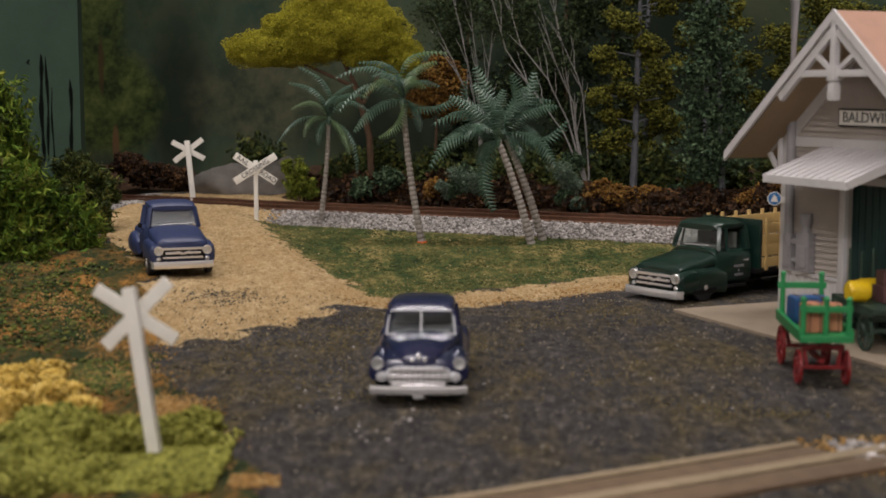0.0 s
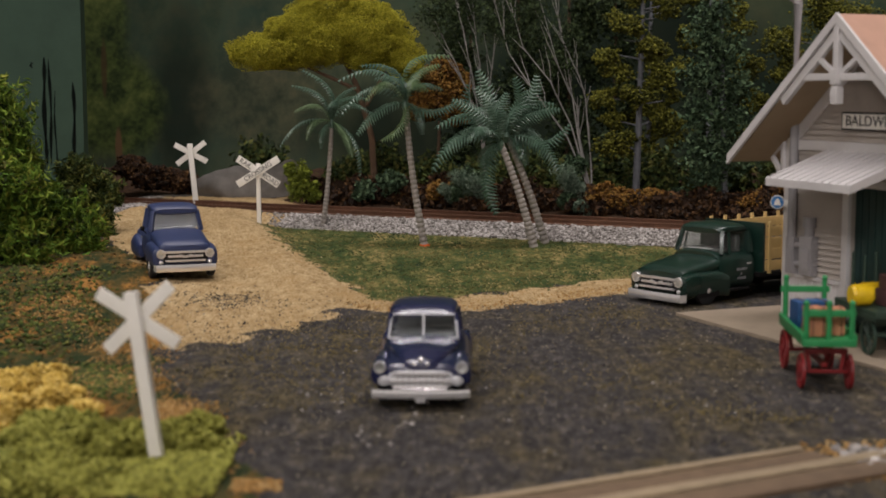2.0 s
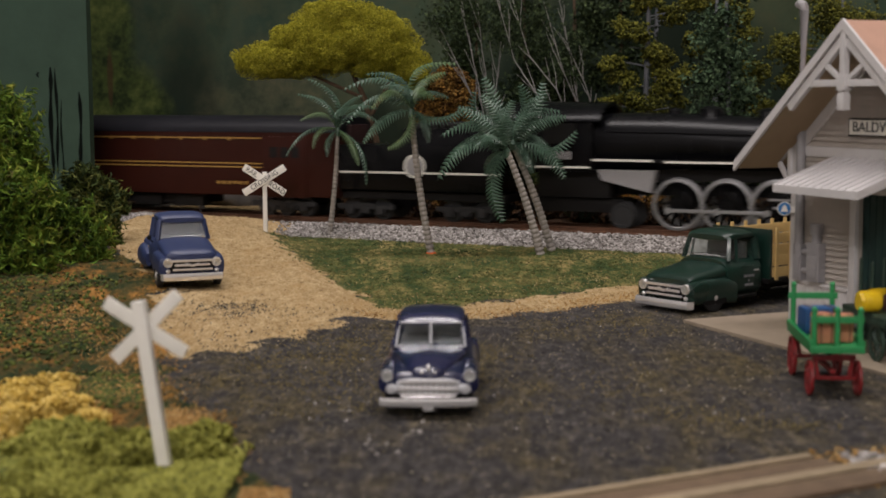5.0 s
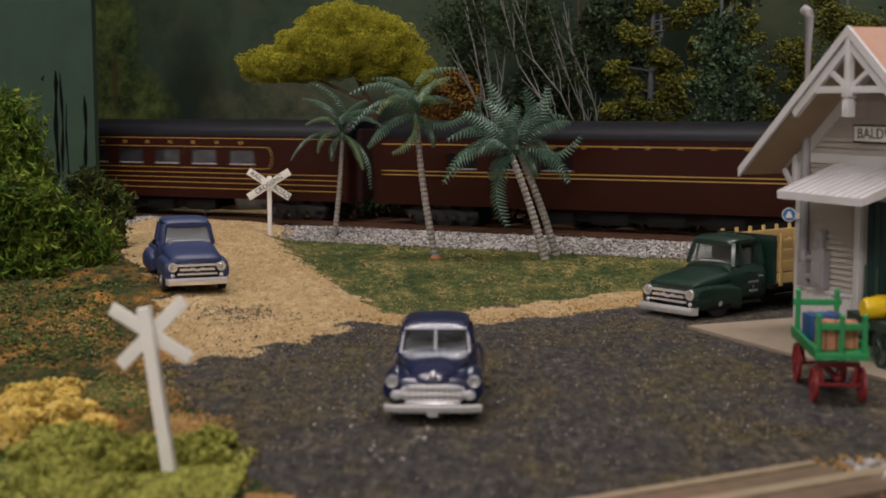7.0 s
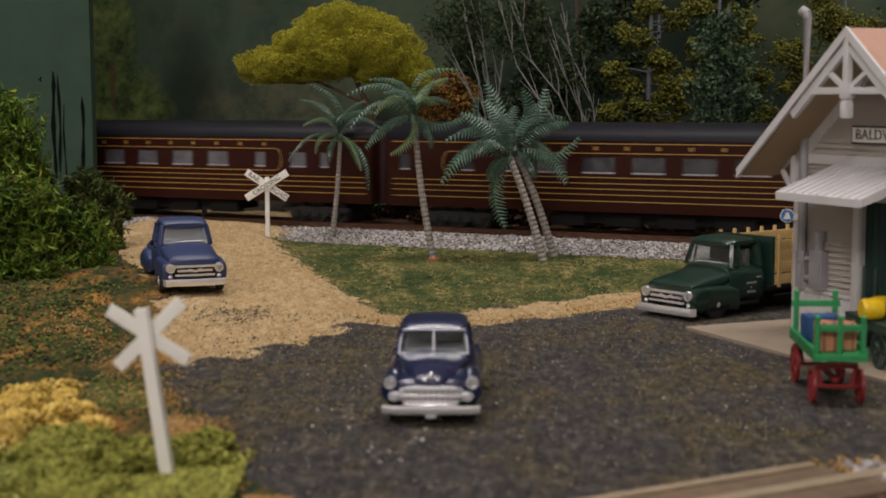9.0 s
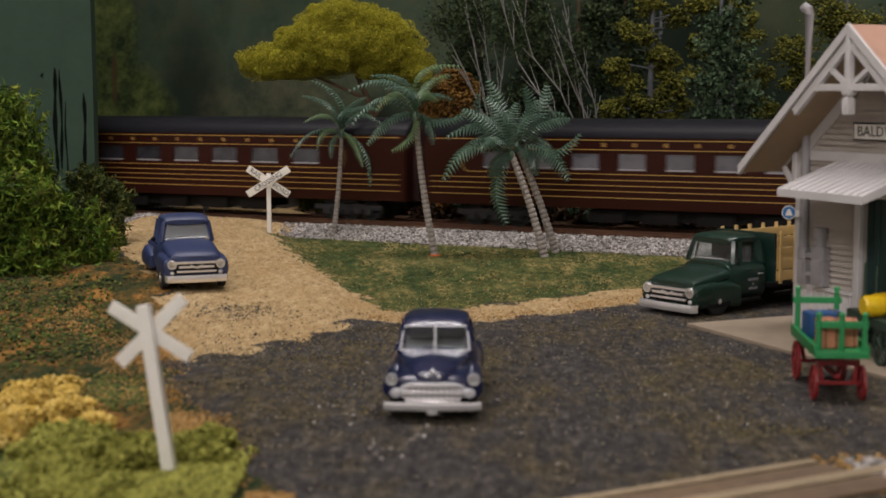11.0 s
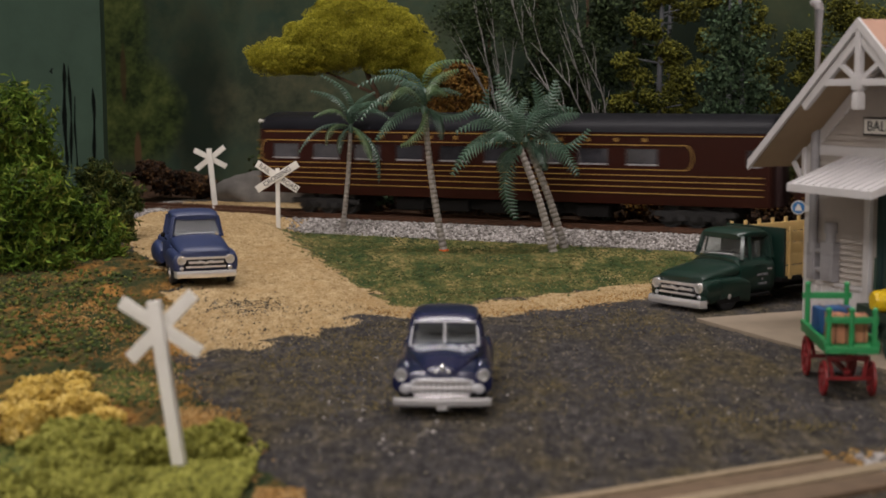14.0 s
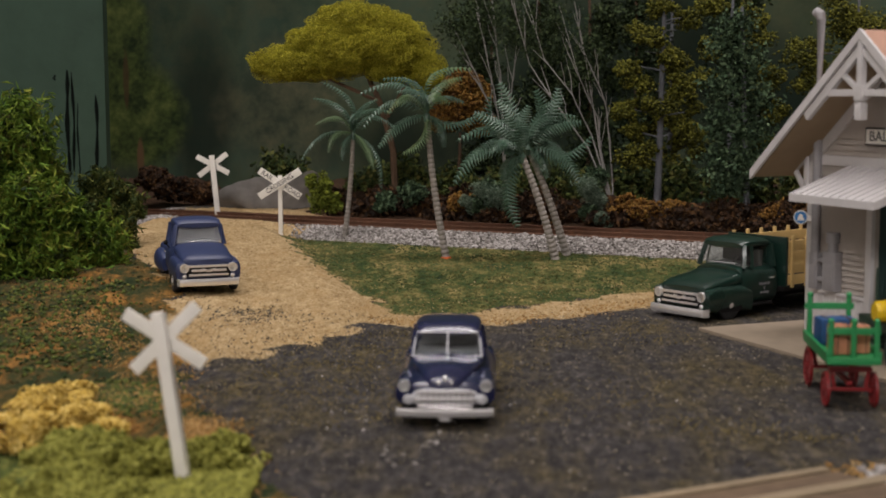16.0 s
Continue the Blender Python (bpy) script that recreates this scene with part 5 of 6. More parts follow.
def frond(parent, base, tip, arch, turn, depth, width, mat):
    """A comb-edged plastic frond from the crown to its tip; arch: rise of its middle, turn: how far its face rolls to the front."""
    b, e = Vector(base), Vector(base) + Vector((tip[0], -depth, tip[1]))
    chord = e - b
    length = chord.length
    rise = Vector((-chord.z, 0, chord.x)).normalized()
    if rise.z < 0 or (abs(rise.z) < 0.3 and arch > 0 and rise.x * chord.x > 0 and chord.z < 0):
        rise = -rise
    n = 20
    pts = [b.lerp(e, i / n) + rise * (arch * 1.55 * length * 4 * (i / n) * (1 - i / n) * (1.15 - 0.3 * i / n)) + Vector((0, -0.5 * depth * math.sin(math.pi * i / n), 0)) for i in range(n + 1)]
    bm = bmesh.new()
    tube(bm, pts[::2], [0.34 - 0.26 * k / (n // 2) for k in range(n // 2 + 1)], 5)
    pitch = length / n
    for i in range(2, n):
        q = pts[i]
        f = (pts[i + 1] - pts[i - 1]).normalized()
        face = radians(22 + 0.75 * abs(turn))
        up = rise * math.cos(face) + Vector((0, -1, 0.25)) * math.sin(face)
        up = (up - f * up.dot(f)).normalized()
        side = f.cross(up)
        k = i / n
        w = width * (math.sin(math.pi * min(1, 0.12 + 0.86 * k)) ** 0.55) * random.uniform(0.92, 1.06)
        for s in (-1, 1):
            out = side * (s * w * 0.86) + f * (w * 0.34) - up * (w * 0.42)
            mid = q + out * 0.58 + up * (w * random.uniform(0.04, 0.16))
            h0, h1 = pitch * 0.46, pitch * 0.27
            cs = [bm.verts.new(c) for c in (q - f * h0, q + f * h0, mid - f * h1, mid + f * h1, q + up * 0.26, mid + up * 0.3, q + out + f * h1 * 0.4)]
            for ids in ((0, 4, 5, 2), (4, 1, 3, 5), (2, 5, 6), (5, 3, 6), (0, 2, 6, 3, 1), (1, 4, 0)):
                bm.faces.new([cs[c] for c in ids])
    part("frond", bm, mat, parent, smooth=20)


def palm(base, crown, bend, r, fronds, wide, label, yellow=(), foot=False):
    t = thing("palm_tree", label, "palm tree", *base, group="palms by the track")
    b, c = Vector((0, 0, 0)), Vector(crown) - Vector(base)
    bm = bmesh.new()
    beads = int(c.length / 1.95)
    n = beads * 5
    pts = [b.lerp(c, i / n) + Vector((bend * math.sin(math.pi * i / n), 0, 0)) for i in range(-4, n + 1)]
    tube(bm, pts, [r * (1.1 - 0.32 * i / n) * (0.8 + 0.26 * abs(math.sin(math.pi * i / 5)) ** 0.6) for i in range(-4, n + 1)], 12)
    part("trunk", bm, PALMTRUNK, t, "beaded grey plastic trunk")
    bm = bmesh.new()
    tube(bm, [c + Vector((0, 0, -3.0)), c + Vector((0, 0, -0.5)), c + Vector((0, 0, 1.6))], [r * 0.75, r * 1.0, r * 0.3], 10)
    part("crown_shaft", bm, FROND, t, "green crown shaft")
    if foot:
        bm = bmesh.new()
        tube(bm, [(0, 0, -0.5), (0, 0, 0.8), (0, 0, 1.2)], [2.3, 2.1, 1.0], 12)
        part("foot", bm, ORANGEFOOT, t, "orange plastic foot")
    for i, (dx, dz, arch, turn, depth) in enumerate(fronds):
        frond(t, c, (dx * 1.04, dz * 1.04), arch, turn, depth, wide * 1.4, FRONDY if i in yellow else FROND)
    return t


ORANGEFOOT = paint("orange_plastic", (0.6, 0.12, 0.02), 0.5)
palm((-55.8, 654.8, 3.0), (-51.0, 650, 52.0), 0.6, 1.2,
     [(-13.6, 22.6, 0.16, 20, 2), (-17.8, 15.6, 0.14, -25, 4), (-16.4, 4.0, 0.2, 10, 5), (-10.8, -8.5, 0.2, -30, 5), (-23.2, -12, 0.14, 0, 2), (9.6, -16, 0.08, 45, 6), (12.5, -25, 0.12, 20, 3),
      (17.5, 9, 0.2, -20, -3), (6.0, 10, 0.2, 30, 4), (19, 2.2, 0.22, 10, 2), (-4.5, -12, 0.1, 40, 6), (2, 9, 0.1, 0, -8), (11, 15, 0.14, 30, -6)],
     2.1, "thin green plastic palm with a beaded trunk by the track", (2, 3, 5))
palm((-7.6, 582.0, 2.0), (-15.4, 580, 61.5), -1.0, 1.5,
     [(18.7, 17.7, 0.24, 5, 2), (14, 14.5, 0.14, 40, 4), (9.6, 4.0, 0.3, 45, 7), (-18.2, 14.0, 0.2, 10, -2), (-27.3, 7.5, 0.2, 5, 3), (-15.7, 0.2, 0.28, 15, 6), (-26, -6, 0.2, -10, -4), (-19.2, -13.2, 0.08, 50, 5),
      (-9.6, -15, -0.12, 30, 6), (22.7, 1.5, -0.12, -35, 3), (7, -13, 0.12, 30, 4), (15, 4.5, 0.2, 0, -6), (-2.5, 9, 0.1, 40, 5), (-12, 9, 0.2, 0, 8), (6, 12, 0.1, 30, -6)],
     2.7, "tall green plastic palm leaning, on an orange foot", (1, 2, 5, 8, 0), True)
palm((37.5, 576.9, 1.6), (23.4, 575, 45.0), 1.0, 1.65,
     [(-9.0, 29, 0.04, 70, -5), (-12.4, 23.5, -0.12, 10, 3), (-10, 22, 0.06, 65, 8), (-19.5, 17, 0.08, 55, 5), (-26, 5.7, 0.2, 15, 3), (-27, -11.4, 0.18, 40, 5), (-13.8, 1.0, 0.22, 10, 9),
      (-1.4, -28.5, 0.12, 50, 4), (-8.5, -9.5, 0.1, 40, 3), (-18, 9, 0.18, -20, -6), (2, 20, 0.08, 40, 7), (-22, -3, 0.2, 20, -3)],
     3.7, "broad green plastic palm with a leaning grey trunk")
palm((43.2, 591.7, 1.8), (26.6, 590, 47.5), 1.0, 1.65,
     [(2.4, 23.5, -0.1, 35, 2), (11.5, 24.5, -0.06, 50, 3), (19.5, 12.4, 0.2, 10, 2), (21.4, 10.4, 0.1, 50, 4), (25.2, 5.2, -0.14, 15, 5), (20.5, -14.3, 0.12, 60, 8), (14, 20, 0.1, 30, -5), (-8, 14, 0.14, 20, -6),
      (16, -4, 0.18, 20, -4), (8, -12, 0.1, 40, 4), (-14, 10, 0.2, 0, -8)],
     3.7, "broad green plastic palm leaning beside its twin trunk")

# ---- trees and brush ----


def stems(parent, paths, mat, name="trunk"):
    for pts, r0, r1 in paths:
        bm = bmesh.new()
        m = len(pts)
        fine = []
        for i in range(m - 1):
            for k in range(4):
                fine.append(Vector(pts[i]).lerp(Vector(pts[i + 1]), k / 4) + Vector((random.uniform(-0.2, 0.2), random.uniform(-0.2, 0.2), 0)))
        fine.append(Vector(pts[-1]))
        tube(bm, fine, [r0 + (r1 - r0) * i / (len(fine) - 1) for i in range(len(fine))], 7)
        part(name, bm, mat, parent)


def crown(parent, n, blobs, size, mat, seed, shape="tetra", shell=0.4, rough=0.35, freq=0.12, label=""):
    pts = blob_points(n, blobs, np.random.default_rng(seed), shell, rough, freq)
    return bits("crown", pts, size, mat, parent, label, shape, 0.5, 1.0, seed)


t = thing("canopy_tree", "spreading tree with a flat olive-yellow foam canopy", "tree")
stems(t, [([(-36, 742, 10), (-37, 742, 40), (-44, 742, 66), (-52, 740, 84)], 2.0, 1.2), ([(-44, 742, 66), (-66, 740, 76), (-84, 740, 84)], 1.1, 0.5), ([(-40, 742, 58), (-30, 742, 76), (-24, 742, 86)], 1.1, 0.5)], BARK)
crown(t, 150000, [(-88, 740, 85.5, 24, 20, 9.5), (-63, 742, 91, 26, 22, 12), (-42, 740, 95, 26, 22, 13), (-58, 742, 108, 22, 18, 10), (-40, 740, 103, 18, 16, 9), (-33, 740, 88, 17, 17, 11), (-20, 738, 82, 10, 10, 11), (-40, 736, 82, 10, 10, 6), (-72, 738, 98, 20, 16, 8)], 0.62, YELLOWTREE, 41, shell=0.38, rough=0.36, freq=0.15)

t = thing("russet_tree", "small russet foam tree behind the palms", "tree")
stems(t, [([(-3, 752, 12), (-2, 752, 50)], 1.4, 0.7)], BARK)
crown(t, 9000, [(-2, 752, 68, 15, 11, 14), (-10, 752, 58, 10, 8, 8), (7, 752, 56, 9, 8, 8)], 1.6, ORANGE, 42)


def twig_tree(limbs, blobs, seed):
    t = thing("twig_tree", "bare pale twig tree with dark leaves at the tips", "tree", group="twig trees")
    rnd = random.Random(seed)
    paths = []
    for limb in limbs:
        pts = [Vector((x, y + rnd.uniform(-3, 3) * (k > 0), z)) for k, (x, y, z) in enumerate(limb)]
        paths.append((pts, 0.46, 0.22))
        for _ in range(7):
            k = rnd.randrange(1, len(pts) - 1)
            a = pts[k].lerp(pts[k + 1], rnd.random())
            d = (pts[k + 1] - pts[k]).normalized()
            b = a + (d + Vector((rnd.uniform(-0.4, 0.4), rnd.uniform(-0.5, 0.5), 0.2))) * rnd.uniform(8, 17)
            paths.append(([a, a.lerp(b, 0.5) + Vector((rnd.uniform(-0.8, 0.8), 0, 0)), b], 0.26, 0.12))
    stems(t, paths, TWIG, "stem")
    crown(t, 3600, blobs, 1.5, TWIGLEAF, seed, "leaf", 0.95, 0.9, 0.3)


twig_tree([[(72, 690, 17), (60.2, 690, 44.1), (42, 690, 68.7), (31.7, 690, 84.5), (22, 690, 118)], [(72, 690, 17), (62.4, 690, 49.6), (52.2, 690, 69.8), (38.6, 690, 86.6), (29, 690, 120)],
           [(72, 690, 17), (67.1, 690, 36.2), (62.4, 690, 66.5), (60.2, 690, 79.9), (53, 690, 114)], [(72.6, 690, 17), (72.6, 690, 30.4), (69.3, 690, 62.2), (66, 690, 72.3), (58, 690, 90)],
           [(72, 690, 17), (67.1, 690, 41.7), (64.9, 690, 58.6), (55.8, 690, 77.7), (46, 690, 112)]],
          [(30, 694, 98, 11, 9, 12), (44, 692, 104, 13, 9, 14), (60, 692, 92, 10, 8, 14), (62, 690, 78, 7, 5, 6), (24, 694, 110, 12, 8, 12), (40, 696, 88, 8, 7, 8)], 51)
twig_tree([[(21, 712, 24), (19.4, 712, 43.7), (12.8, 712, 64.3), (6, 712, 80.3), (-7, 712, 106)], [(21, 712, 24), (20.4, 712, 46), (23.4, 712, 69.9), (25.1, 712, 85), (28, 712, 112)],
           [(21, 712, 24), (20, 712, 50), (18.2, 712, 80.3), (16.5, 712, 90.1), (14, 712, 116)], [(21, 712, 24), (19, 712, 48), (15, 712, 72), (12, 712, 86), (6, 712, 112)]],
          [(-4, 712, 104, 12, 9, 12), (12, 712, 108, 12, 9, 12), (24, 712, 98, 8, 8, 12), (4, 716, 92, 8, 8, 8)], 52)


def dark_tree(base, blobs, seed):
    t = thing("dark_tree", "dark leafy tree standing close before the backdrop", "tree", group="dark trees")
    top = max(b[2] for b in blobs)
    x, y, z = base
    stems(t, [([base, (x + 1.5, y, (z + top) / 2), (x, y, top)], 1.6, 0.6)], BARK)
    crown(t, 7000, blobs, 2.6, TWIGLEAF, seed, "leaf", 0.8, 0.8, 0.2)


for k, (x, y) in enumerate(((14, 775), (40, 768), (66, 760), (92, 770), (150, 770))):
    rnd = random.Random(80 + k)
    dark_tree((x, y, 14), [(x + rnd.uniform(-10, 10), y + rnd.uniform(-6, 6), z + rnd.uniform(-4, 4), rnd.uniform(9, 14), 8, rnd.uniform(8, 12)) for z in range(30, 140, 12)], 80 + k)


def tuft_conifer(base, top, tufts, seed, n=9000):
    t = thing("tuft_conifer", "open conifer with olive tufts on a grey-blue trunk", "tree", group="open conifers")
    rnd = random.Random(seed)
    paths = [([base, top], 1.9, 0.8)]
    for bx, by, bz, rr in tufts:
        k = min(0.97, max(0.1, (bz - 3 - base[2]) / (top[2] - base[2])))
        s = Vector(base).lerp(Vector(top), k)
        paths.append(([s, Vector((bx, by, bz))], 0.55, 0.25))
    for _ in range(6):
        s = Vector(base).lerp(Vector(top), rnd.uniform(0.3, 0.95))
        paths.append(([s, s + Vector((rnd.choice((-1, 1)) * rnd.uniform(6, 10), rnd.uniform(-6, 2), rnd.uniform(0, 3)))], 0.45, 0.2))
    stems(t, paths[:1], GREYBARK)
    stems(t, paths[1:], GREYBARK, "branch")
    lumps = [(a + rnd.uniform(-0.6, 0.6) * r, b + rnd.uniform(-0.4, 0.4) * r, c + rnd.uniform(-0.5, 0.5) * r, r * q, r * q * 0.9, r * q * 0.7) for a, b, c, r in tufts for q in (0.75, 0.5, 0.55, 0.4)]
    crown(t, n, lumps, 1.4, CONIFER, seed, "tetra", 0.85, 0.8, 0.35)


tuft_conifer((94.5, 690, 14), (97.0, 690, 135), [(88, 686, 98, 9), (80, 688, 84, 8), (101, 686, 84, 9), (83, 686, 74, 8), (104, 688, 73, 9), (78, 690, 63, 8), (92, 684, 66, 8), (86, 686, 40, 10), (104, 690, 52, 8), (106, 690, 106, 8), (95, 690, 112, 8), (82, 690, 52, 7), (112, 692, 62, 6)], 61)
tuft_conifer((134, 715, 14), (134, 715, 140), [(148, 712, 96, 10), (142, 712, 108, 9), (126, 712, 110, 9), (152, 712, 82, 8), (146, 712, 70, 8), (124, 712, 94, 8), (156, 714, 60, 9), (150, 714, 46, 8)], 62)
tuft_conifer((205, 745, 14), (205, 745, 140), [(178, 740, 70, 11), (190, 740, 82, 14), (205, 738, 98, 18), (178, 742, 92, 12), (220, 740, 84, 16), (235, 740, 100, 18), (195, 740, 112, 16), (182, 742, 54, 10), (215, 740, 66, 14), (245, 740, 78, 14)], 63, 12000)
tuft_conifer((112, 770, 14), (112, 770, 130), [(112, 766, 60, 12), (120, 766, 42, 11), (104, 766, 36, 10), (126, 766, 74, 10), (98, 768, 52, 9), (114, 768, 90, 10)], 64, 7000)

t = thing("column_tree", "upright grey-green leafy tree with pale trunk", "tree")
stems(t, [([(132.5, 660, 8), (131, 660, 40), (128, 660, 110)], 1.9, 0.8)], GREYBARK)
crown(t, 8500, [(122, 660, 92, 10, 9, 8), (130, 659, 84, 10, 9, 10), (120, 659, 74, 10, 9, 9), (135, 659, 68, 10, 9, 9), (120, 658, 56, 10, 9, 9), (134, 659, 52, 10, 9, 9), (124, 658, 38, 14, 10, 10), (137, 659, 36, 11, 9, 8), (126, 660, 102, 9, 8, 7), (124, 659, 26, 9, 8, 7)], 2.2, CLUMP, 71, "leaf", 0.7, 0.9, 0.4)


def brush(name, label, category, blobs, n, size, mat, seed, shape="tetra", group="trackside brush"):
    t = thing(name, label, category, group=group)
    for k, b in enumerate(blobs):
        pts = blob_points(n // len(blobs), [b], np.random.default_rng(seed + 1000 * k), 0.65, 0.6, 0.25)
        bits("clump", pts, size, mat, t, "", shape, 0.5, 1.0, seed + k)
    return t


rnd = random.Random(9)
for i, x in enumerate(range(-62, 200, 13)):
    y = 730 - 0.476 * (x + 156) + 38 + rnd.uniform(0, 16)
    h = rnd.uniform(3, 8)
    brush("russet_shrub", "low russet and brown foam shrub behind the track", "shrub", [(x, y, 9 + h * 0.3, 10, 8, h), (x + rnd.uniform(-8, 8), y + 12, 13 + h * 0.6, rnd.uniform(6, 11), 8, h)], 1800, 2.7, RUST, 100 + i, "leaf")
for i, (x, y, z, r) in enumerate(((76, 668, 15, 9), (86, 662, 14, 8), (146, 640, 14, 11), (-2, 700, 16, 7), (158, 650, 18, 10), (100, 672, 16, 5))):
    brush("orange_shrub", "orange foam shrub behind the track", "shrub", [(x, y, z, r, r * 0.8, r * 0.7), (x + r * 0.8, y + 2, z - 1, r * 0.8, r * 0.7, r * 0.6)], 2200, 1.5, ORANGE, 130 + i)
for i, (x, y, z, r) in enumerate(((-26, 712, 20, 7), (8, 690, 17, 6), (14, 700, 22, 7), (60, 668, 14, 5), (64, 690, 30, 6), (-40, 705, 16, 6), (112, 665, 16, 5), (40, 700, 16, 6))):
    brush("grey_green_shrub", "grey-green leafy shrub behind the track", "shrub", [(x, y, z, r, r * 0.8, r * 0.8)], 900, 2.0, CLUMP, 150 + i, "leaf")
PALELICHEN = leafy("pale_grey_lichen", [(0.05, 0.08, 0.055), (0.1, 0.155, 0.105), (0.17, 0.23, 0.165), (0.26, 0.32, 0.24)])
for i, (x, y, z, r) in enumerate(((57, 668, 27, 5.5), (62, 672, 22, 5), (8, 686, 24, 5.5), (15, 684, 22, 5), (1, 690, 18, 4), (64, 656, 12.5, 3.5))):
    brush("pale_lichen", "pale grey-green branching lichen behind the track", "shrub", [(x, y, z, r, r * 0.8, r * 0.8), (x + 3, y + 2, z - r * 0.8, r * 0.8, r * 0.7, r)], 1500, 1.5, PALELICHEN, 220 + i, "strand")
brush("bright_shrub", "bright yellow-green shrub before the rock", "shrub", [(-74, 712, 18, 5, 4, 8), (-70, 711, 24, 4, 4, 6), (-66, 713, 15, 5, 4, 5), (-77, 713, 26, 3, 3, 4)], 2200, 2.0, FERN, 170, "leaf")
for i, (x, y, z, r) in enumerate(((-160, 772, 19, 11), (-146, 775, 16, 10), (-172, 776, 24, 9), (-136, 778, 14, 7))):
    brush("russet_shrub", "low russet foam shrub beyond the crossing", "shrub", [(x, y, z, r, r * 0.8, r * 0.6)], 2000, 1.8, RUST, 180 + i)

for i, (x, y, z, a, b, c) in enumerate(((-108, 762, 12, 24, 12, 13), (-84, 758, 12, 16, 10, 15))):
    bm = bmesh.new()
    bmesh.ops.create_icosphere(bm, subdivisions=4, radius=1.0)
    for v in bm.verts:
        k = 1 + 0.28 * noise.noise(v.co * 1.6 + Vector((i * 7, 0, 0))) + 0.1 * noise.noise(v.co * 5)
        v.co = Vector((v.co.x * a * k, v.co.y * b * k, v.co.z * c * k))
    ob = part("boulder", bm, ROCK, smooth=60)
    ob.matrix_world = pose(x * MM, y * MM, z * MM, 0, 0, 12 * i)
    tagged(ob, "smooth grey boulder beyond the crossing", "rock", "boulders")

rnd = random.Random(33)
main, back = [], []
while len(main) < 54:
    x, y, z, r = rnd.uniform(-188, -126), rnd.uniform(478, 516), rnd.uniform(3, 64), rnd.uniform(5, 10)
    if z + r < 74 - 0.055 * max(0, x + 172) ** 1.85 and x + r < -124:
        main.append((x, y, z, r, r * 0.9, r * rnd.uniform(0.8, 1.3)))
while len(back) < 22:
    x, y, z, r = rnd.uniform(-168, -132), rnd.uniform(548, 572), rnd.uniform(4, 40), rnd.uniform(4, 8)
    if z + r < 46 - 0.02 * max(0, x + 160) ** 1.9 and x + r < -129:
        back.append((x, y, z, r, r * 0.9, r))
BUSHES = ((main, 24000, BUSH, "large shaggy green lichen bush"), (back, 12000, BUSHMID, "dark olive bush beside the sand ramp"))
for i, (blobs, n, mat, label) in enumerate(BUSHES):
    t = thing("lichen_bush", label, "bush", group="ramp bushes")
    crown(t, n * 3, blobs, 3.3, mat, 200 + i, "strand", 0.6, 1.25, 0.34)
    # darker core bits: the shade deep inside the bush put into their colour
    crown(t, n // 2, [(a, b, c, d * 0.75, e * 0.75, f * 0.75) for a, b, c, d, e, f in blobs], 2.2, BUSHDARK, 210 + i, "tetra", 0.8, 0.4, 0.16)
rnd = random.Random(21)
tufts = [(rnd.uniform(-100, -72), rnd.uniform(259, 316), 0, 0, 0, 0) for _ in range(46)]
tufts = [(x, y, rnd.uniform(1.5, 4.5), r, r * 0.9, r * rnd.uniform(0.6, 0.9)) for x, y, *_ in tufts for r in (rnd.uniform(2.0, 4.0),) if x < -76 - 0.4 * max(0, y - 285) or 276 < y < 286]
brush("yellow_lichen", "branching yellow lichen clumps at the yard edge", "shrub", tufts, 30000, 0.8, LICHEN, 240, group="yard edge clumps")
tufts = []
while len(tufts) < 58:
    x, y, r = rnd.uniform(-82, -43), rnd.uniform(228, 268), rnd.uniform(3.2, 5.6)
    if abs(x + 51) < 5.0 + r * 0.4 and 230 < y < 253:
        continue
    tufts.append((x, y, rnd.uniform(-0.5, 1.2) + 0.03 * (y - 240), r, r * 0.9, r * 0.75))
scatter("olive_moss", [(-84, 270), (-60, 272), (-42, 262), (-38, 245), (-40, 226), (-84, 226)], 9000, 1.0, OLIVE, "olive green moss carpet below the lichen", 36, lift=0.5, shape="tetra")
brush("olive_lichen", "olive green lichen clump round the leaning sign", "shrub", tufts, 90000, 0.8, OLIVE, 241, group="yard edge clumps")
for i, x in enumerate(range(-100, 240, 24)):
    y = 730 - 0.476 * (x + 156) + 85 + rnd.uniform(0, 20)
    if x < -50 and i % 2:
        continue
    h = rnd.uniform(8, 14)
    brush("dark_shrub", "dark leafy shrub before the backdrop", "shrub", [(x, y, 16 + h * 0.4, 15, 9, h), (x + rnd.uniform(-9, 9), y + 6, 18 + h * 0.6, 12, 8, h)], 1700, 3.0, BUSHDARK, 300 + i, "leaf")

# ---- the train; each unit's own x points the way it runs, x = 0 at its front end, z = 0 at the rail top ----
SPEED = 147.3
RUN_Z = -25.46


def train_unit(name, label, category, group=""):
    return thing(name, label, category, *track_point(-400, 0, RAIL_TOP), RUN_Z, group)


def wheelset(parent, x, r, mat_rim, half=8.8):
    """An axle with its two flanged wheels."""
    bm = bmesh.new()
    for s in (-1, 1):
        n = 22
        rings(bm, [[(rr * math.cos(2 * math.pi * i / n), s * y, rr * math.sin(2 * math.pi * i / n)) for i in range(n)] for y, rr in ((half - 1.3, r * 0.3), (half - 1.3, r * 1.1), (half - 0.9, r * 1.0), (half + 1.0, r), (half + 1.0, r * 0.8), (half + 0.6, r * 0.75), (half + 0.6, r * 0.3))])
    rod(bm, (0, -half, 0), (0, half, 0), 1.0, None, 8)
    ob = part("wheelset", bm, mat_rim, parent)
    ob.location = (x * MM, 0, r * MM)
    return ob


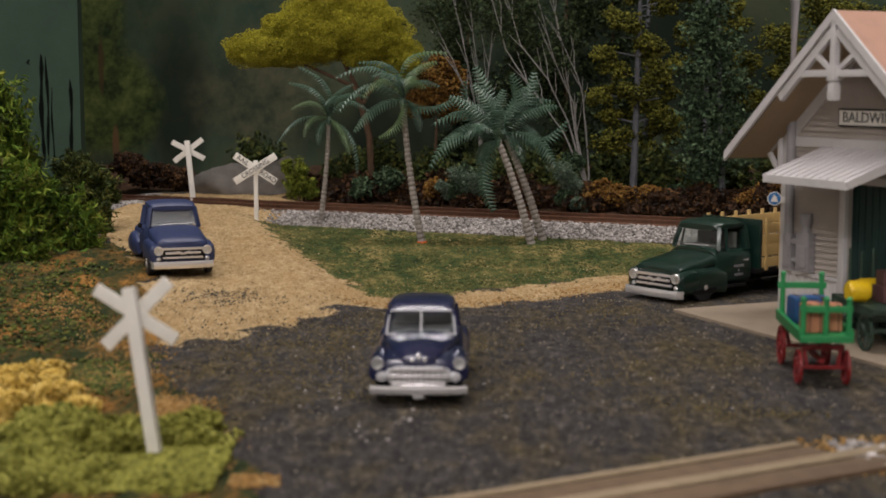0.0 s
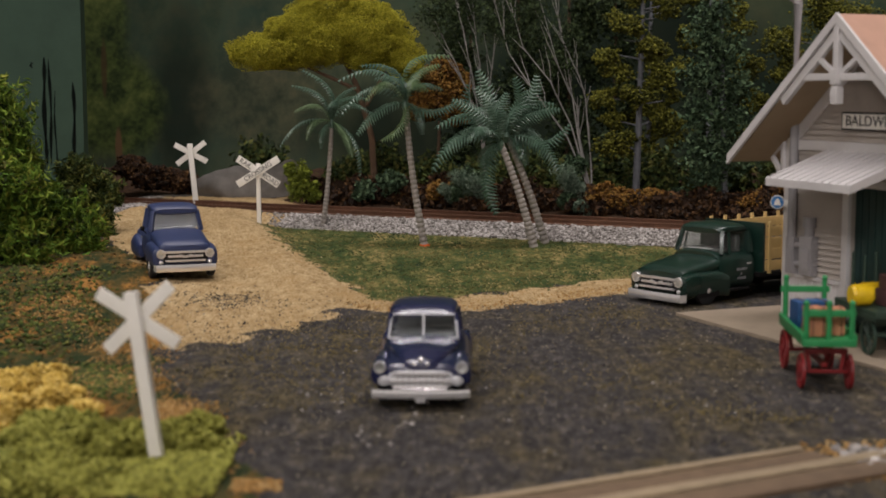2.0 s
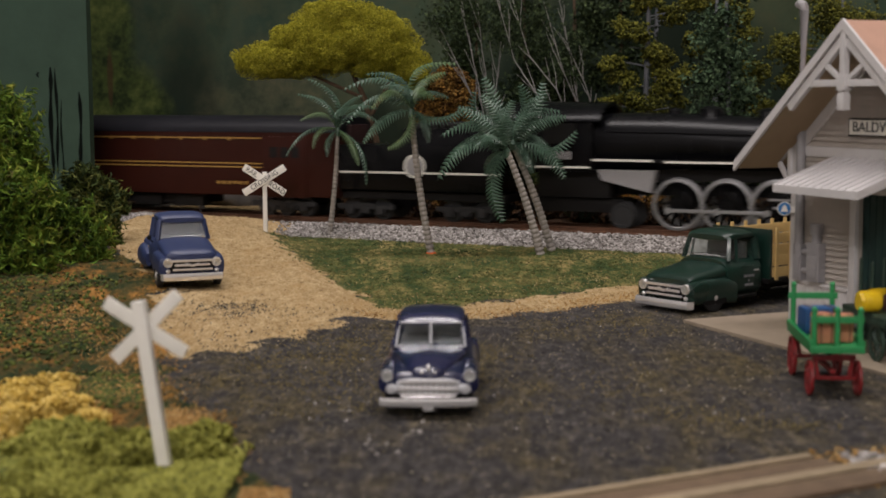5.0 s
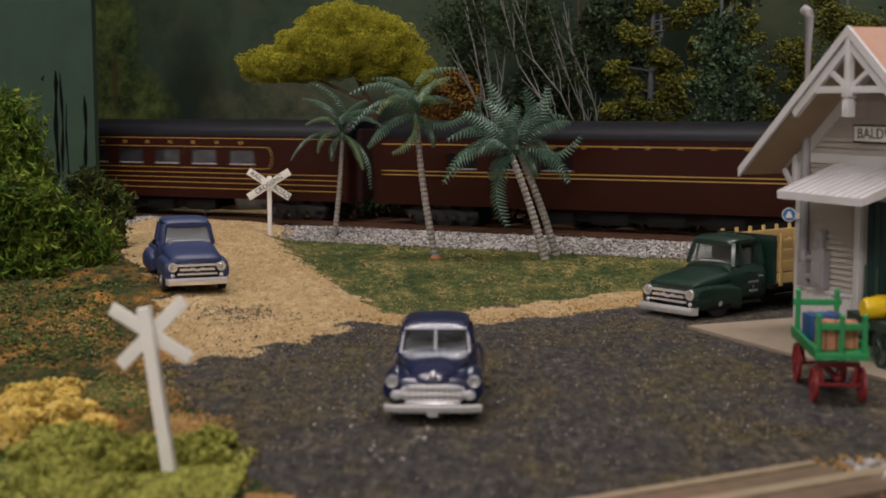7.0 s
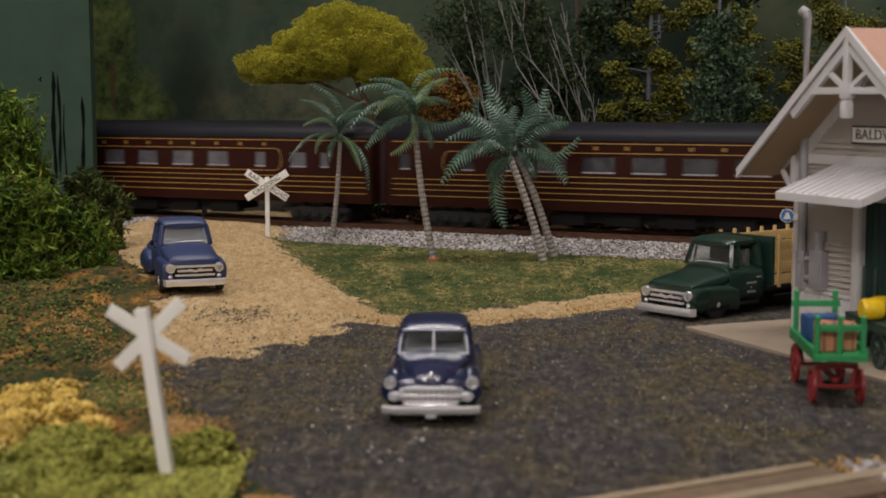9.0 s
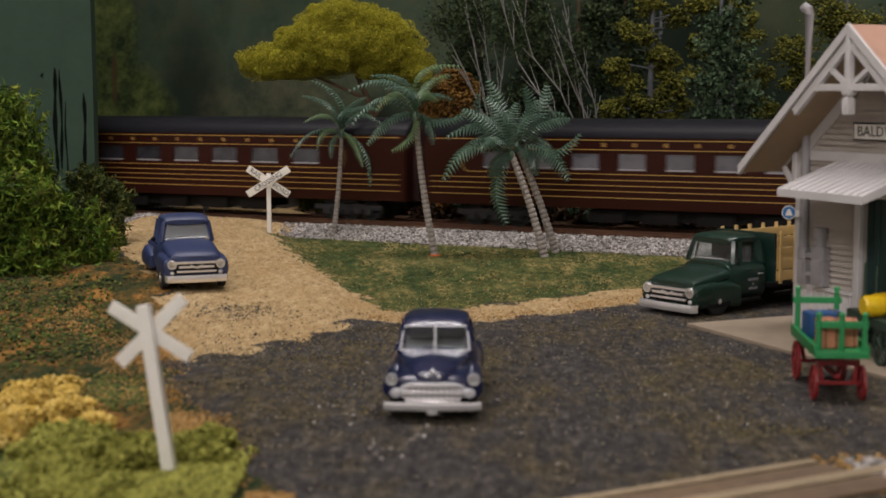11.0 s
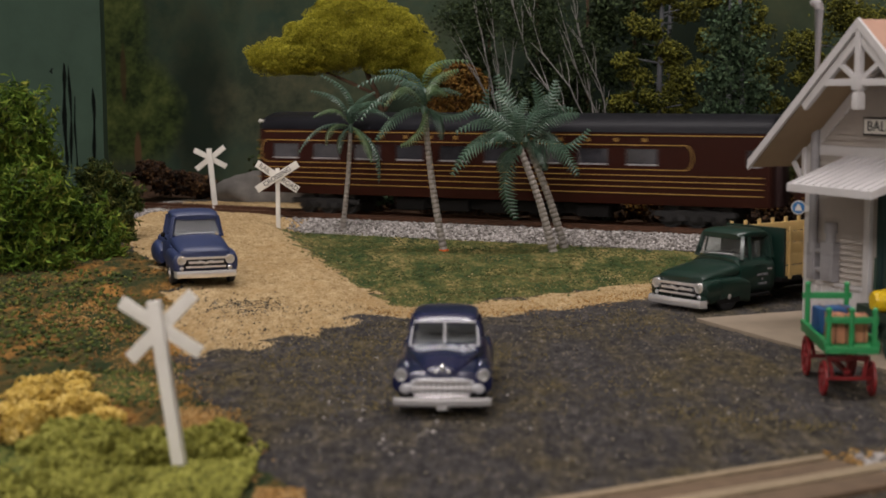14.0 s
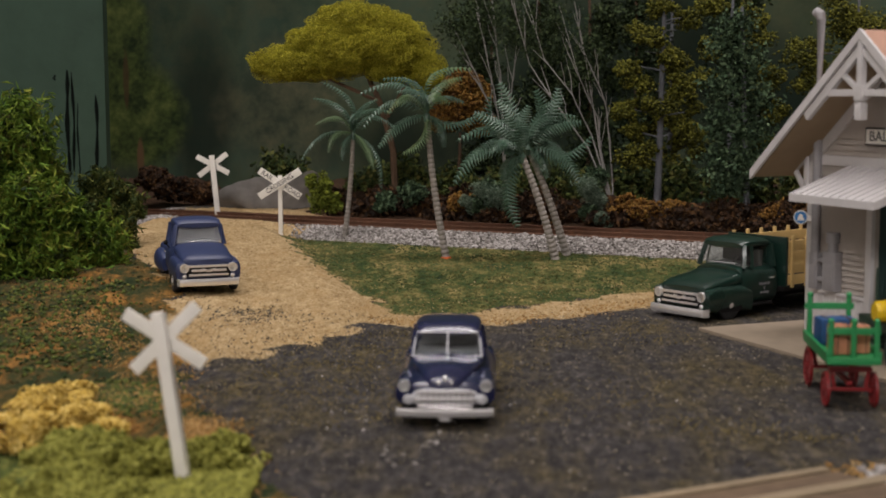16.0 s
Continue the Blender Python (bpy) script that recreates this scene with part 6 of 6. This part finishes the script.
def xloft(bm, stations, n=28):
    """Stations along x: (x, cy, cz, half width, half height, roundness)."""
    return rings(bm, [[(x, cy + hw * math.copysign(abs(math.cos(2 * math.pi * i / n)) ** (2 / e), math.cos(2 * math.pi * i / n)), cz + hh * math.copysign(abs(math.sin(2 * math.pi * i / n)) ** (2 / e), math.sin(2 * math.pi * i / n))) for i in range(n)]
                      for x, cy, cz, hw, hh, e in stations])


SPUN = []
TRUCKGREY = paint("truck_frame_grey", (0.035, 0.034, 0.035), 0.7, vary=0.3, spec=0.2)


def bogie(parent, x, axles, r=5.0, long=True):
    bm = bmesh.new()
    span = (max(axles) - min(axles)) + 14
    for s in (-1, 1):
        box(bm, x, s * 12.0, r + 1.2, span, 1.6, 2.4, 0.3)
        for a in axles:
            box(bm, x + a, s * 12.4, r, 4.2, 2.2, 4.2, 0.4)
        for a0, a1 in zip(axles, axles[1:]):
            box(bm, x + (a0 + a1) / 2, s * 12.5, r - 0.5, 4.6, 2.0, 2.6, 0.5)
            box(bm, x + (a0 + a1) / 2, s * 12.2, r + 2.2, 9, 1.8, 1.2, 0.2)
    box(bm, x, 0, r + 1.5, 8, 24, 2.4, 0.3)
    truck = part("truck", bm, TRUCKGREY, parent, "dark grey truck frame")
    for a in axles:
        w = wheelset(truck, x + a, r, DARKMETAL)
        SPUN.append((w, x + a, r))
    return truck


def locomotive():
    t = train_unit("steam_locomotive", "black steam locomotive with graphite smokebox and white-rimmed drivers", "locomotive", "passenger train")
    bm = bmesh.new()
    xloft(bm, [(-40, 0, 34.9, 12.0, 12.0, 2), (-62, 0, 35.6, 12.0, 12.0, 2), (-92, 0, 37, 12.8, 12.4, 2), (-104, 0, 37, 13.4, 12.8, 2.2), (-136, 0, 36.5, 13.6, 13.2, 2.5)], 36)
    boiler = part("boiler", bm, LOCOBLACK, t, "black boiler")
    for x in (-52, -66, -80, -94, -108):
        bm = bmesh.new()
        k = 12.1 + max(0, (-x - 62)) * 0.03
        xloft(bm, [(x + 0.6, 0, 35.9, k, k, 2), (x - 0.6, 0, 35.9, k + 0.02, k, 2)], 36)
        part("boiler_band", bm, LOCOBLACK, boiler)
    bm = bmesh.new()
    xloft(bm, [(-15.6, 0, 34.2, 9.6, 9.6, 2), (-15.8, 0, 34.2, 11.4, 11.4, 2), (-16.6, 0, 34.2, 12.2, 12.2, 2), (-18.4, 0, 34.2, 12.25, 12.25, 2), (-18.6, 0, 34.2, 11.9, 11.9, 2), (-40, 0, 34.4, 12.0, 12.0, 2)], 36)
    smoke = part("smokebox", bm, GRAPHITE, t, "graphite grey smokebox")
    bm = bmesh.new()
    xloft(bm, [(-13.6, 0, 34.2, 3.0, 3.0, 2), (-14.4, 0, 34.2, 6.8, 6.8, 2), (-14.9, 0, 34.2, 7.8, 7.8, 2), (-15.7, 0, 34.2, 7.9, 7.9, 2)], 30)
    door = part("smokebox_door", bm, GRAPHITE, smoke)
    for i in range(12):
        a = 2 * math.pi * (i + 0.5) / 12
        bm = bmesh.new()
        bar(bm, (-14.7, 7.0 * math.cos(a), 34.2 + 7.0 * math.sin(a)), (-15.2, 9.6 * math.cos(a), 34.2 + 9.6 * math.sin(a)), 0.7, 0.7)
        part("door_clamp", bm, LOCOBLACK, door, "dark door clamp")
    for z in (-4.2, 4.2):
        bm = bmesh.new()
        box(bm, -14.4, -4.5, 34.2 + z, 0.9, 8.5, 1.3, 0.2)
        part("door_hinge", bm, LOCOBLACK, door, "dark hinge strap")
    bm = bmesh.new()
    box(bm, -13.2, 0, 30.5, 1.2, 4.4, 3.6, 0.3)
    part("headlight_bracket", bm, LOCOBLACK, door, "dark headlight bracket")
    bm = bmesh.new()
    tube(bm, [(-30, 0, 44.5), (-30, 0, 47.5), (-30, 0, 53.6), (-30, 0, 54.3)], [4.2, 2.8, 3.1, 3.5], 20)
    part("chimney", bm, GRAPHITE, t, "graphite chimney")
    for x, r, h in ((-64, 4.4, 51.5), (-88, 5.4, 52.5), (-104, 3.4, 51.8)):
        bm = bmesh.new()
        tube(bm, [(x, 0, 45), (x, 0, 48.5), (x, 0, h - 1), (x, 0, h), (x, 0, h + 0.4)], [r * 1.3, r, r * 0.95, r * 0.6, r * 0.1], 20)
        part("dome", bm, LOCOBLACK, t)
    bm = bmesh.new()
    tube(bm, [(-9.2, 0, 34.6), (-9.4, 0, 34.6), (-14.2, 0, 34.6)], [2.5, 3.0, 3.0], 18)
    lamp = part("headlight", bm, LOCOBLACK, t)
    bm = bmesh.new()
    tube(bm, [(-9.3, 0, 34.6), (-8.9, 0, 34.6)], [1.7, 1.2], 18)
    part("headlight_lens", bm, LAMPGLOW, lamp, "lit headlight")
    bm = bmesh.new()
    tube(bm, [(-16.4, 0, 49.8), (-16.4, 0, 48.6), (-16.4, 0, 46.8), (-16.4, 0, 46.2)], [0.4, 1.4, 1.9, 2.4], 16)
    bar(bm, (-16.8, -2.6, 45), (-16.8, -2.6, 49.2), 0.6, 0.6)
    bar(bm, (-16.8, 2.6, 45), (-16.8, 2.6, 49.2), 0.6, 0.6)
    part("bell", bm, BRASS, t, "brass bell")
    # running boards, cab
    for s in (-1, 1):
        bm = bmesh.new()
        box(bm, -84, s * 14.4, 29.6, 104, 4.4, 1.2, 0.15)
        board = part("running_board", bm, LOCOBLACK, t)
        bm = bmesh.new()
        box(bm, -122, s * 16.7, 29.7, 27, 0.3, 0.9)
        part("edge_stripe", bm, WHITE, board, "white edge stripe")
        bm = bmesh.new()
        box(bm, -68, s * 16.7, 29.3, 71, 0.3, 0.9)
        part("edge_stripe", bm, WHITE, board, "white edge stripe")
        bm = bmesh.new()
        rod(bm, (-18, s * 11.6, 40), (-130, s * 14.2, 42), 0.35, None, 6)
        part("handrail", bm, LOCOBLACK, t)
        bm = bmesh.new()
        box(bm, -153, s * 15.4, 36, 34, 1.0, 23, 0.2)
        cabside = part("cab_side", bm, LOCOBLACK, t)
        bm = bmesh.new()
        box(bm, -151, s * 15.95, 41, 15, 0.4, 9, 0.2)
        part("cab_window", bm, UNDER, cabside, "dark cab window")
        bm = bmesh.new()
        for k in range(5):
            box(bm, -156 + 2.4 * k, s * 16.0, 31.5, 1.6, 0.2, 3.4)
        part("number_bars", bm, METERGREY, cabside, "pale bars for the cab number")
        bm = bmesh.new()
        box(bm, -153, s * 16.0, 26.4, 32, 0.3, 0.9)
        part("cab_stripe", bm, WHITE, cabside, "white stripe")
        # cylinders and steps
        bm = bmesh.new()
        xloft(bm, [(-30, s * 13.2, 13.0, 4.6, 5.2, 2.6), (-31, s * 13.2, 13.0, 5.2, 6.2, 2.6), (-45, s * 13.2, 13.0, 5.2, 6.2, 2.6), (-46, s * 13.2, 13.0, 4.6, 5.2, 2.6)], 24)
        xloft(bm, [(-29, s * 12.4, 21.5, 3.2, 3.2, 2), (-46, s * 12.4, 21.5, 3.2, 3.2, 2)], 20)
        box(bm, -38, s * 11, 26, 12, 7, 4, 0.4)
        part("cylinder", bm, LOCOBLACK, t)
        bm = bmesh.new()
        for pts in (((-33, 8.0), (-33, 27.0)), ((-44, 8.0), (-44, 27.0)), ((-33, 26.6), (-44, 26.6)), ((-33, 8.4), (-44, 8.4))):
            bar(bm, (pts[0][0], s * 18.6, pts[0][1]), (pts[1][0], s * 18.6, pts[1][1]), 0.7, 0.7)
        part("cylinder_frame", bm, STEEL, t, "pale lined cylinder edge")
        bm = bmesh.new()
        rings(bm, [[(-108, s * y, 25.5), (-134, s * y, 25.5), (-132, s * y, 21), (-110, s * y, 16)] for y in (9, 14.5)])
        part("ash_pan", bm, METERGREY, t, "pale grey ash pan")
        bm = bmesh.new()
        rod(bm, (-46, s * 13.4, 11.0), (-58, s * 13.4, 11.0), 0.6, None, 8)
        bar(bm, (-46, s * 13.4, 14.4), (-60, s * 13.4, 14.4), 0.9, 0.9)
        part("slide_bar", bm, STEEL, t)
    bm = bmesh.new()
    ring = [(-17.4, 46.2), (-16.4, 48.4), (-10, 52.8), (0, 54.6), (10, 52.8), (16.4, 48.4), (17.4, 46.2), (16.6, 46.4), (9.6, 51.4), (0, 53.2), (-9.6, 51.4), (-16.6, 46.4)]
    rings(bm, [[(x, y, z) for y, z in ring] for x in (-132, -176)])
    part("cab_roof", bm, LOCOBLACK, t, "black cab roof")
    bm = bmesh.new()
    box(bm, -137, 0, 37.5, 1.2, 30, 24)
    box(bm, -153, 0, 24.6, 34, 30, 1.2)
    part("cab_front", bm, LOCOBLACK, t)
    bm = bmesh.new()
    box(bm, -74, 0, 17, 108, 7, 5, 0.4)
    box(bm, -82, 0, 23.5, 86, 15, 5, 0.4)
    part("frame", bm, UNDER, t)
    bm = bmesh.new()
    box(bm, -146, 0, 9.5, 44, 16, 6, 0.5)
    box(bm, -146, 0, 18.5, 34, 22, 11, 0.8)
    part("trailing_frame", bm, UNDER, t, "dark trailing frame below the cab")
    for i in range(9):
        bm = bmesh.new()
        y = -11 + 2.75 * i
        bar(bm, (-7, y, 10.5), (-1.2 - 0.05 * abs(y), y * 0.75, 2.6), 0.9, 0.9)
        part("pilot_bar", bm, LOCOBLACK, t)
    bm = bmesh.new()
    box(bm, -8.4, 0, 12.2, 3.0, 27, 3.0, 0.3)
    box(bm, -16, 0, 18.5, 17, 24, 1.2, 0.2)
    bar(bm, (-10, -7, 18), (-16.4, -8, 25.6), 0.8, 0.8)
    bar(bm, (-10, 7, 18), (-16.4, 8, 25.6), 0.8, 0.8)
    part("pilot", bm, LOCOBLACK, t, "black slatted pilot")
    for x in (-18.5, -35):
        SPUN.append((wheelset(t, x, 4.7, DARKMETAL), x, 4.7))
    SPUN.append((wheelset(t, -124, 5.6, DARKMETAL), -124, 5.6))
    drivers = []
    r = 11.0
    for x in (-57.5, -78.5, -99.5):
        bm = bmesh.new()
        n = 32
        for s in (-1, 1):
            rod(bm, (0, s * 8.0, 0), (0, s * 10.0, 0), 2.2, None, 14)
            box(bm, 0, s * 9.0, -4.2, 6.5, 1.4, 4.6, 0.5)
            rod(bm, (0, s * 9, 4.4), (0, s * 11.6, 4.4), 1.1, None, 10)
        rod(bm, (0, -8, 0), (0, 8, 0), 1.4, None, 8)
        wheel = part("driving_wheel", bm, LOCOBLACK, t, "black spoked driving wheel")
        bm = bmesh.new()
        for s in (-1, 1):
            rings(bm, [[(rr * math.cos(2 * math.pi * i / n), s * y, rr * math.sin(2 * math.pi * i / n)) for i in range(n)] for y, rr in ((8.0, r * 0.88), (8.0, r * 1.06), (8.5, r), (10.0, r), (10.2, r * 0.9), (9.8, r * 0.86), (8.0, r * 0.88))], cap=False)
        part("rim", bm, STEEL, wheel, "bright wheel rim")
        for s in (-1, 1):
            for i in range(14):
                a = 2 * math.pi * i / 14
                bm = bmesh.new()
                rod(bm, (1.6 * math.cos(a), s * 8.9, 1.6 * math.sin(a)), (r * 0.9 * math.cos(a), s * 8.9, r * 0.9 * math.sin(a)), 0.65, 0.5, 6)
                part("spoke", bm, LOCOBLACK, wheel)
        wheel.location = (x * MM, 0, r * MM)
        drivers.append((wheel, x, r))
    rods = []
    for s in (-1, 1):
        bm = bmesh.new()
        box(bm, 0, s * 11.2, 0, 44, 0.7, 1.5, 0.2)
        for dx in (-21, 0, 21):
            rod(bm, (dx, s * 10.8, 0), (dx, s * 11.7, 0), 1.5, None, 12)
        ob = part("coupling_rod", bm, STEEL, t, "steel coupling rod")
        ob.location = (-78.5 * MM, 0, (r + 4.4) * MM)
        rods.append(ob)
    return t, drivers, rods


def tender():
    t = train_unit("tender", "black tender with a white stripe and round emblem", "tender", "passenger train")
    bm = bmesh.new()
    box(bm, -46, 0, 24.5, 90, 33, 21, 1.6)
    body = part("tank", bm, LOCOBLACK, t, "black tank")
    bm = bmesh.new()
    rings(bm, [[(x, y, z) for y, z in ((-14.5, 34.5), (14.5, 34.5), (12.5, 42.5), (-12.5, 42.5))] for x in (-4, -52)])
    part("coal_bunker", bm, LOCOBLACK, t)
    pts = np.random.default_rng(3).uniform((-50, -12, 42), (-6, 12, 44.5), (500, 3))
    tagged(bits("coal", pts, 2.6, UNDER, t, "", "octa", 0.5, 1, 3), kind="stuff")
    for s in (-1, 1):
        bm = bmesh.new()
        box(bm, -46, s * 16.6, 22.4, 88, 0.3, 0.9)
        part("stripe", bm, WHITE, body, "white stripe")
        bm = bmesh.new()
        rod(bm, (-44, s * 16.5, 25.5), (-44, s * 16.8, 25.5), 5.4, None, 28)
        emblem = part("emblem", bm, WHITE, body, "plain white round emblem")
        bm = bmesh.new()
        rod(bm, (-44, s * 16.8, 25.5), (-44, s * 16.9, 25.5), 4.4, None, 28)
        part("emblem_field", bm, METERGREY, emblem, "grey emblem field")
    bm = bmesh.new()
    box(bm, -46, 0, 11.6, 92, 26, 3.4, 0.3)
    part("frame", bm, UNDER, t)
    bogie(t, -20, (-8, 8), 4.8)
    bogie(t, -72, (-8, 8), 4.8)
    return t


def coach(label, length, windows, stripes, baggage=False, tail=False, pane=None, band=None):
    t = train_unit("passenger_coach" if not baggage else "baggage_car", label, "train car", "passenger train")
    L = length
    z0, zw0, zw1, ze = 10.0, 26.3, 33.6, 40.4

    def skin(name, prof, xa, xb, parent, label=""):
        bm = bmesh.new()
        rings(bm, [[(x, y, z) for y, z in prof] for x in (xa, xb)])
        return part(name, bm, TUSCAN, parent, label, smooth=20)
    body = skin("body", [(-17, z0), (17, z0), (17.3, 13), (17.3, zw0), (-17.3, zw0), (-17.3, 13)], -1, -L + 1, t, "maroon body")
    skin("letterboard", [(-17.3, zw1), (17.3, zw1), (17.3, ze), (-17.3, ze)], -1, -L + 1, body)
    xs = [-1] + [v for a, b in windows for v in (-a, -b)] + [-L + 1]
    for xa, xb in zip(xs[::2], xs[1::2]):
        if xa - xb > 0.2:
            skin("window_pier", [(-17.3, zw0), (17.3, zw0), (17.3, zw1), (-17.3, zw1)], xa, xb, body)
    bm = bmesh.new()
    roof = [(-17.5, ze), (-17.3, ze + 1.6), (-15.2, ze + 4.4), (-10.5, ze + 6.6), (-5, ze + 7.6), (0, ze + 7.9), (5, ze + 7.6), (10.5, ze + 6.6), (15.2, ze + 4.4), (17.3, ze + 1.6), (17.5, ze)]
    rings(bm, [[(x, y * k, ze + (z - ze) * k) for y, z in roof] for x, k in ((-0.6, 0.94), (-2.2, 1.0), (-L + 2.2, 1.0), (-L + 0.6, 0.94))])
    part("roof", bm, COACHROOF, t, "black rounded roof")
    for s in (-1, 1):
        for za, h, xa, xb in stripes:
            bm = bmesh.new()
            box(bm, -(xa + xb) / 2, s * 17.38, za, xb - xa, 0.22, h)
            part("stripe", bm, GOLD, body, "gold stripe")
        for xe, turn in ((band[0], 1), (band[1], -1)) if band else ():
            bm = bmesh.new()
            arc = [(-(xe - turn * 3.2 * math.cos(q)), s * 17.38, 30.0 + 5.2 * math.sin(q)) for q in [math.pi * (k / 10 - 0.5) for k in range(11)]]
            for p, q in zip(arc, arc[1:]):
                bar(bm, p, q, 0.22, 0.42)
            part("band_end", bm, GOLD, body, "rounded gold line end")
        for a, b in windows:
            bm = bmesh.new()
            box(bm, -(a + b) / 2, s * 16.6, (zw0 + zw1) / 2, b - a - 0.1, 0.4, zw1 - zw0 - 0.1)
            w = part("window", bm, pane, body, "glossy window pane")
            bm = bmesh.new()
            box(bm, -(a + b) / 2, s * 17.0, zw0 + 0.5, b - a - 0.2, 0.4, 0.7)
            part("window_sill", bm, METERGREY, w, "silver sill")
        n = 12
        for k in range(n):
            bm = bmesh.new()
            box(bm, -(L * 0.22 + L * 0.56 * k / (n - 1)), s * 17.38, 37.3, 1.5, 0.22, 1.6)
            part("letter_bar", bm, GOLD, body, "gold bar for a letter")
        if baggage:
            for xd in (30,):
                bm = bmesh.new()
                box(bm, -xd, s * 17.4, 24, 24, 0.5, 29, 0.2)
                door = part("baggage_door", bm, TUSCAN, body, "maroon sliding door")
                for k in range(3):
                    bm = bmesh.new()
                    box(bm, -(xd - 6 + 6 * k), s * 17.7, 31, 4.2, 0.3, 5)
                    part("door_window", bm, UNDER, door, "dark door window")
            bm = bmesh.new()
            for k in range(6):
                box(bm, -(40 + 3.2 * k) - 12, s * 17.4, 16, 1.8, 0.2, 1.4)
            part("number_bars", bm, GOLD, body, "gold bars for a number")
    bm = bmesh.new()
    box(bm, -L / 2, 0, 7.0, L * 0.4, 20, 5.0, 0.6)
    for k in range(5):
        box(bm, -L * (0.32 + 0.09 * k), -9.5, 6.2, L * 0.06, 6, 5.4, 0.5)
    part("underframe", bm, UNDER, t, "black underframe boxes")
    for x in (-0.2, -L + 0.2):
        bm = bmesh.new()
        box(bm, x, 0, 27, 2.8, 17, 34, 0.5)
        part("diaphragm", bm, DIAPHRAGM, t, "dark red end diaphragm")
    if tail:
        for s in (-1, 1):
            bm = bmesh.new()
            bmesh.ops.create_uvsphere(bm, u_segments=10, v_segments=8, radius=1.0, matrix=Matrix.Translation((-L + 0.2, s * 15, 44)))
            part("marker_lamp", bm, WHITE, t, "pale marker lamp")
        for k in range(6):
            bm = bmesh.new()
            box(bm, -L + 0.4, 0, 13 + 4.4 * k, 1.4, 34, 0.5)
            part("end_stripe", bm, GOLD, body, "gold end stripe")
    bogie(t, -34, (-11, 0, 11))
    bogie(t, -L + 34, (-11, 0, 11))
    return t


LAMPGLOW = bpy.data.materials.new("headlight_glow")
LAMPGLOW.use_nodes = True
LAMPGLOW.node_tree.nodes["Principled BSDF"].inputs["Emission Color"].default_value = (1, 0.95, 0.85, 1)
LAMPGLOW.node_tree.nodes["Principled BSDF"].inputs["Emission Strength"].default_value = 1.6
COACHGLASS = paint("coach_window", (0.045, 0.044, 0.054), 0.1, vary=0.6, grain=90, bump=0.0, spec=0.8)
COACHPALE = paint("coach_window_pale", (0.12, 0.116, 0.135), 0.12, vary=0.5, grain=120, bump=0.0, spec=0.8)
COACHDARK = paint("coach_window_dark", (0.012, 0.011, 0.012), 0.4, vary=0.55, grain=90, bump=0.0, spec=0.1)
DIAPHRAGM = paint("diaphragm_red", (0.03, 0.008, 0.008), 0.6, vary=0.2)

ENGINE, DRIVERS, RODS = locomotive()
TENDER = tender()


def fine_lines(length, a, b):
    """Gold lines along a coach: eave, window band from a to b, and four below it."""
    return [(39.3, 0.45, 4, length - 4), (35.2, 0.4, a, b), (24.8, 0.4, a, b), (22.3, 0.4, 4, length - 4), (19.9, 0.4, 4, length - 4), (17.5, 0.4, 4, length - 4), (14.7, 0.4, 4, length - 4)]


def row(first, pitch, width, n):
    return [(first + pitch * i, first + pitch * i + width) for i in range(n)]


CARS = [
    (5.158, coach("maroon baggage car with gold stripes and sliding doors", 280, row(181, 23, 14, 3), [(37.6, 0.6, 43, 274), (25.4, 0.6, 43, 274), (23.6, 0.6, 43, 274)], True, pane=COACHDARK)),
    (7.137, coach("maroon coach with gold stripes and wide windows", 275, row(53, 22.2, 14.5, 7) + [(208, 215), (230, 236), (262, 267)], fine_lines(275, 46, 242), pane=COACHGLASS, band=(46, 242))),
    (9.045, coach("maroon dining coach with gold stripes and pale windows", 270, [(24, 28.5), (36.5, 45), (59, 65)] + row(80.5, 21, 12, 8), fine_lines(270, 53, 247), pane=COACHPALE, band=(53, 247))),
    (10.93, coach("maroon lounge coach with gold stripes and wide windows", 270, row(47, 23, 14.5, 7) + [(207, 213), (223.5, 230)], fine_lines(270, 36, 239), pane=COACHGLASS, band=(36, 239))),
    (12.82, coach("maroon tail coach with gold stripes and marker lamps", 249, [(5, 11)] + row(49, 22.2, 14, 9), fine_lines(249, 37, 244), tail=True, pane=COACHGLASS, band=(37, 244))),
]

# ---- movement ----


def motions():
    def s_at(t, passes):
        return 150.0 + SPEED * (t - passes)

    def rows_for(passes, front=0.0):
        out = []
        for i in range(33):
            t = 0.5 * i
            p = track_point(s_at(t, passes) + front, 0, RAIL_TOP)
            out.append((t, pose(p[0] * MM, p[1] * MM, p[2] * MM, 0, 0, RUN_Z)))
        return out

    walk(ENGINE, rows_for(3.478, 10.0))
    walk(TENDER, rows_for(3.478, 10.0 - 177.0))
    for passes, ob in CARS:
        walk(ob, rows_for(passes, -2.5))
    # wheels roll on the rail
    for ob, x, r in DRIVERS:
        walk(ob, [(0.1 * i, pose(x * MM, 0, r * MM, 0, math.degrees(SPEED * 0.1 * i / r), 0)) for i in range(161)])
    for ob in RODS:
        rows = []
        for i in range(321):
            a = SPEED * 0.05 * i / 11.0
            rows.append((0.05 * i, pose((-78.5 + 4.4 * math.sin(a)) * MM, 0, (11.0 + 4.4 * math.cos(a)) * MM)))
        walk(ob, rows)
    for ob, x, r in SPUN:
        walk(ob, [(i / 30, pose(x * MM, 0, r * MM, 0, math.degrees(SPEED * i / 30 / r), 0)) for i in range(481)])


motions()
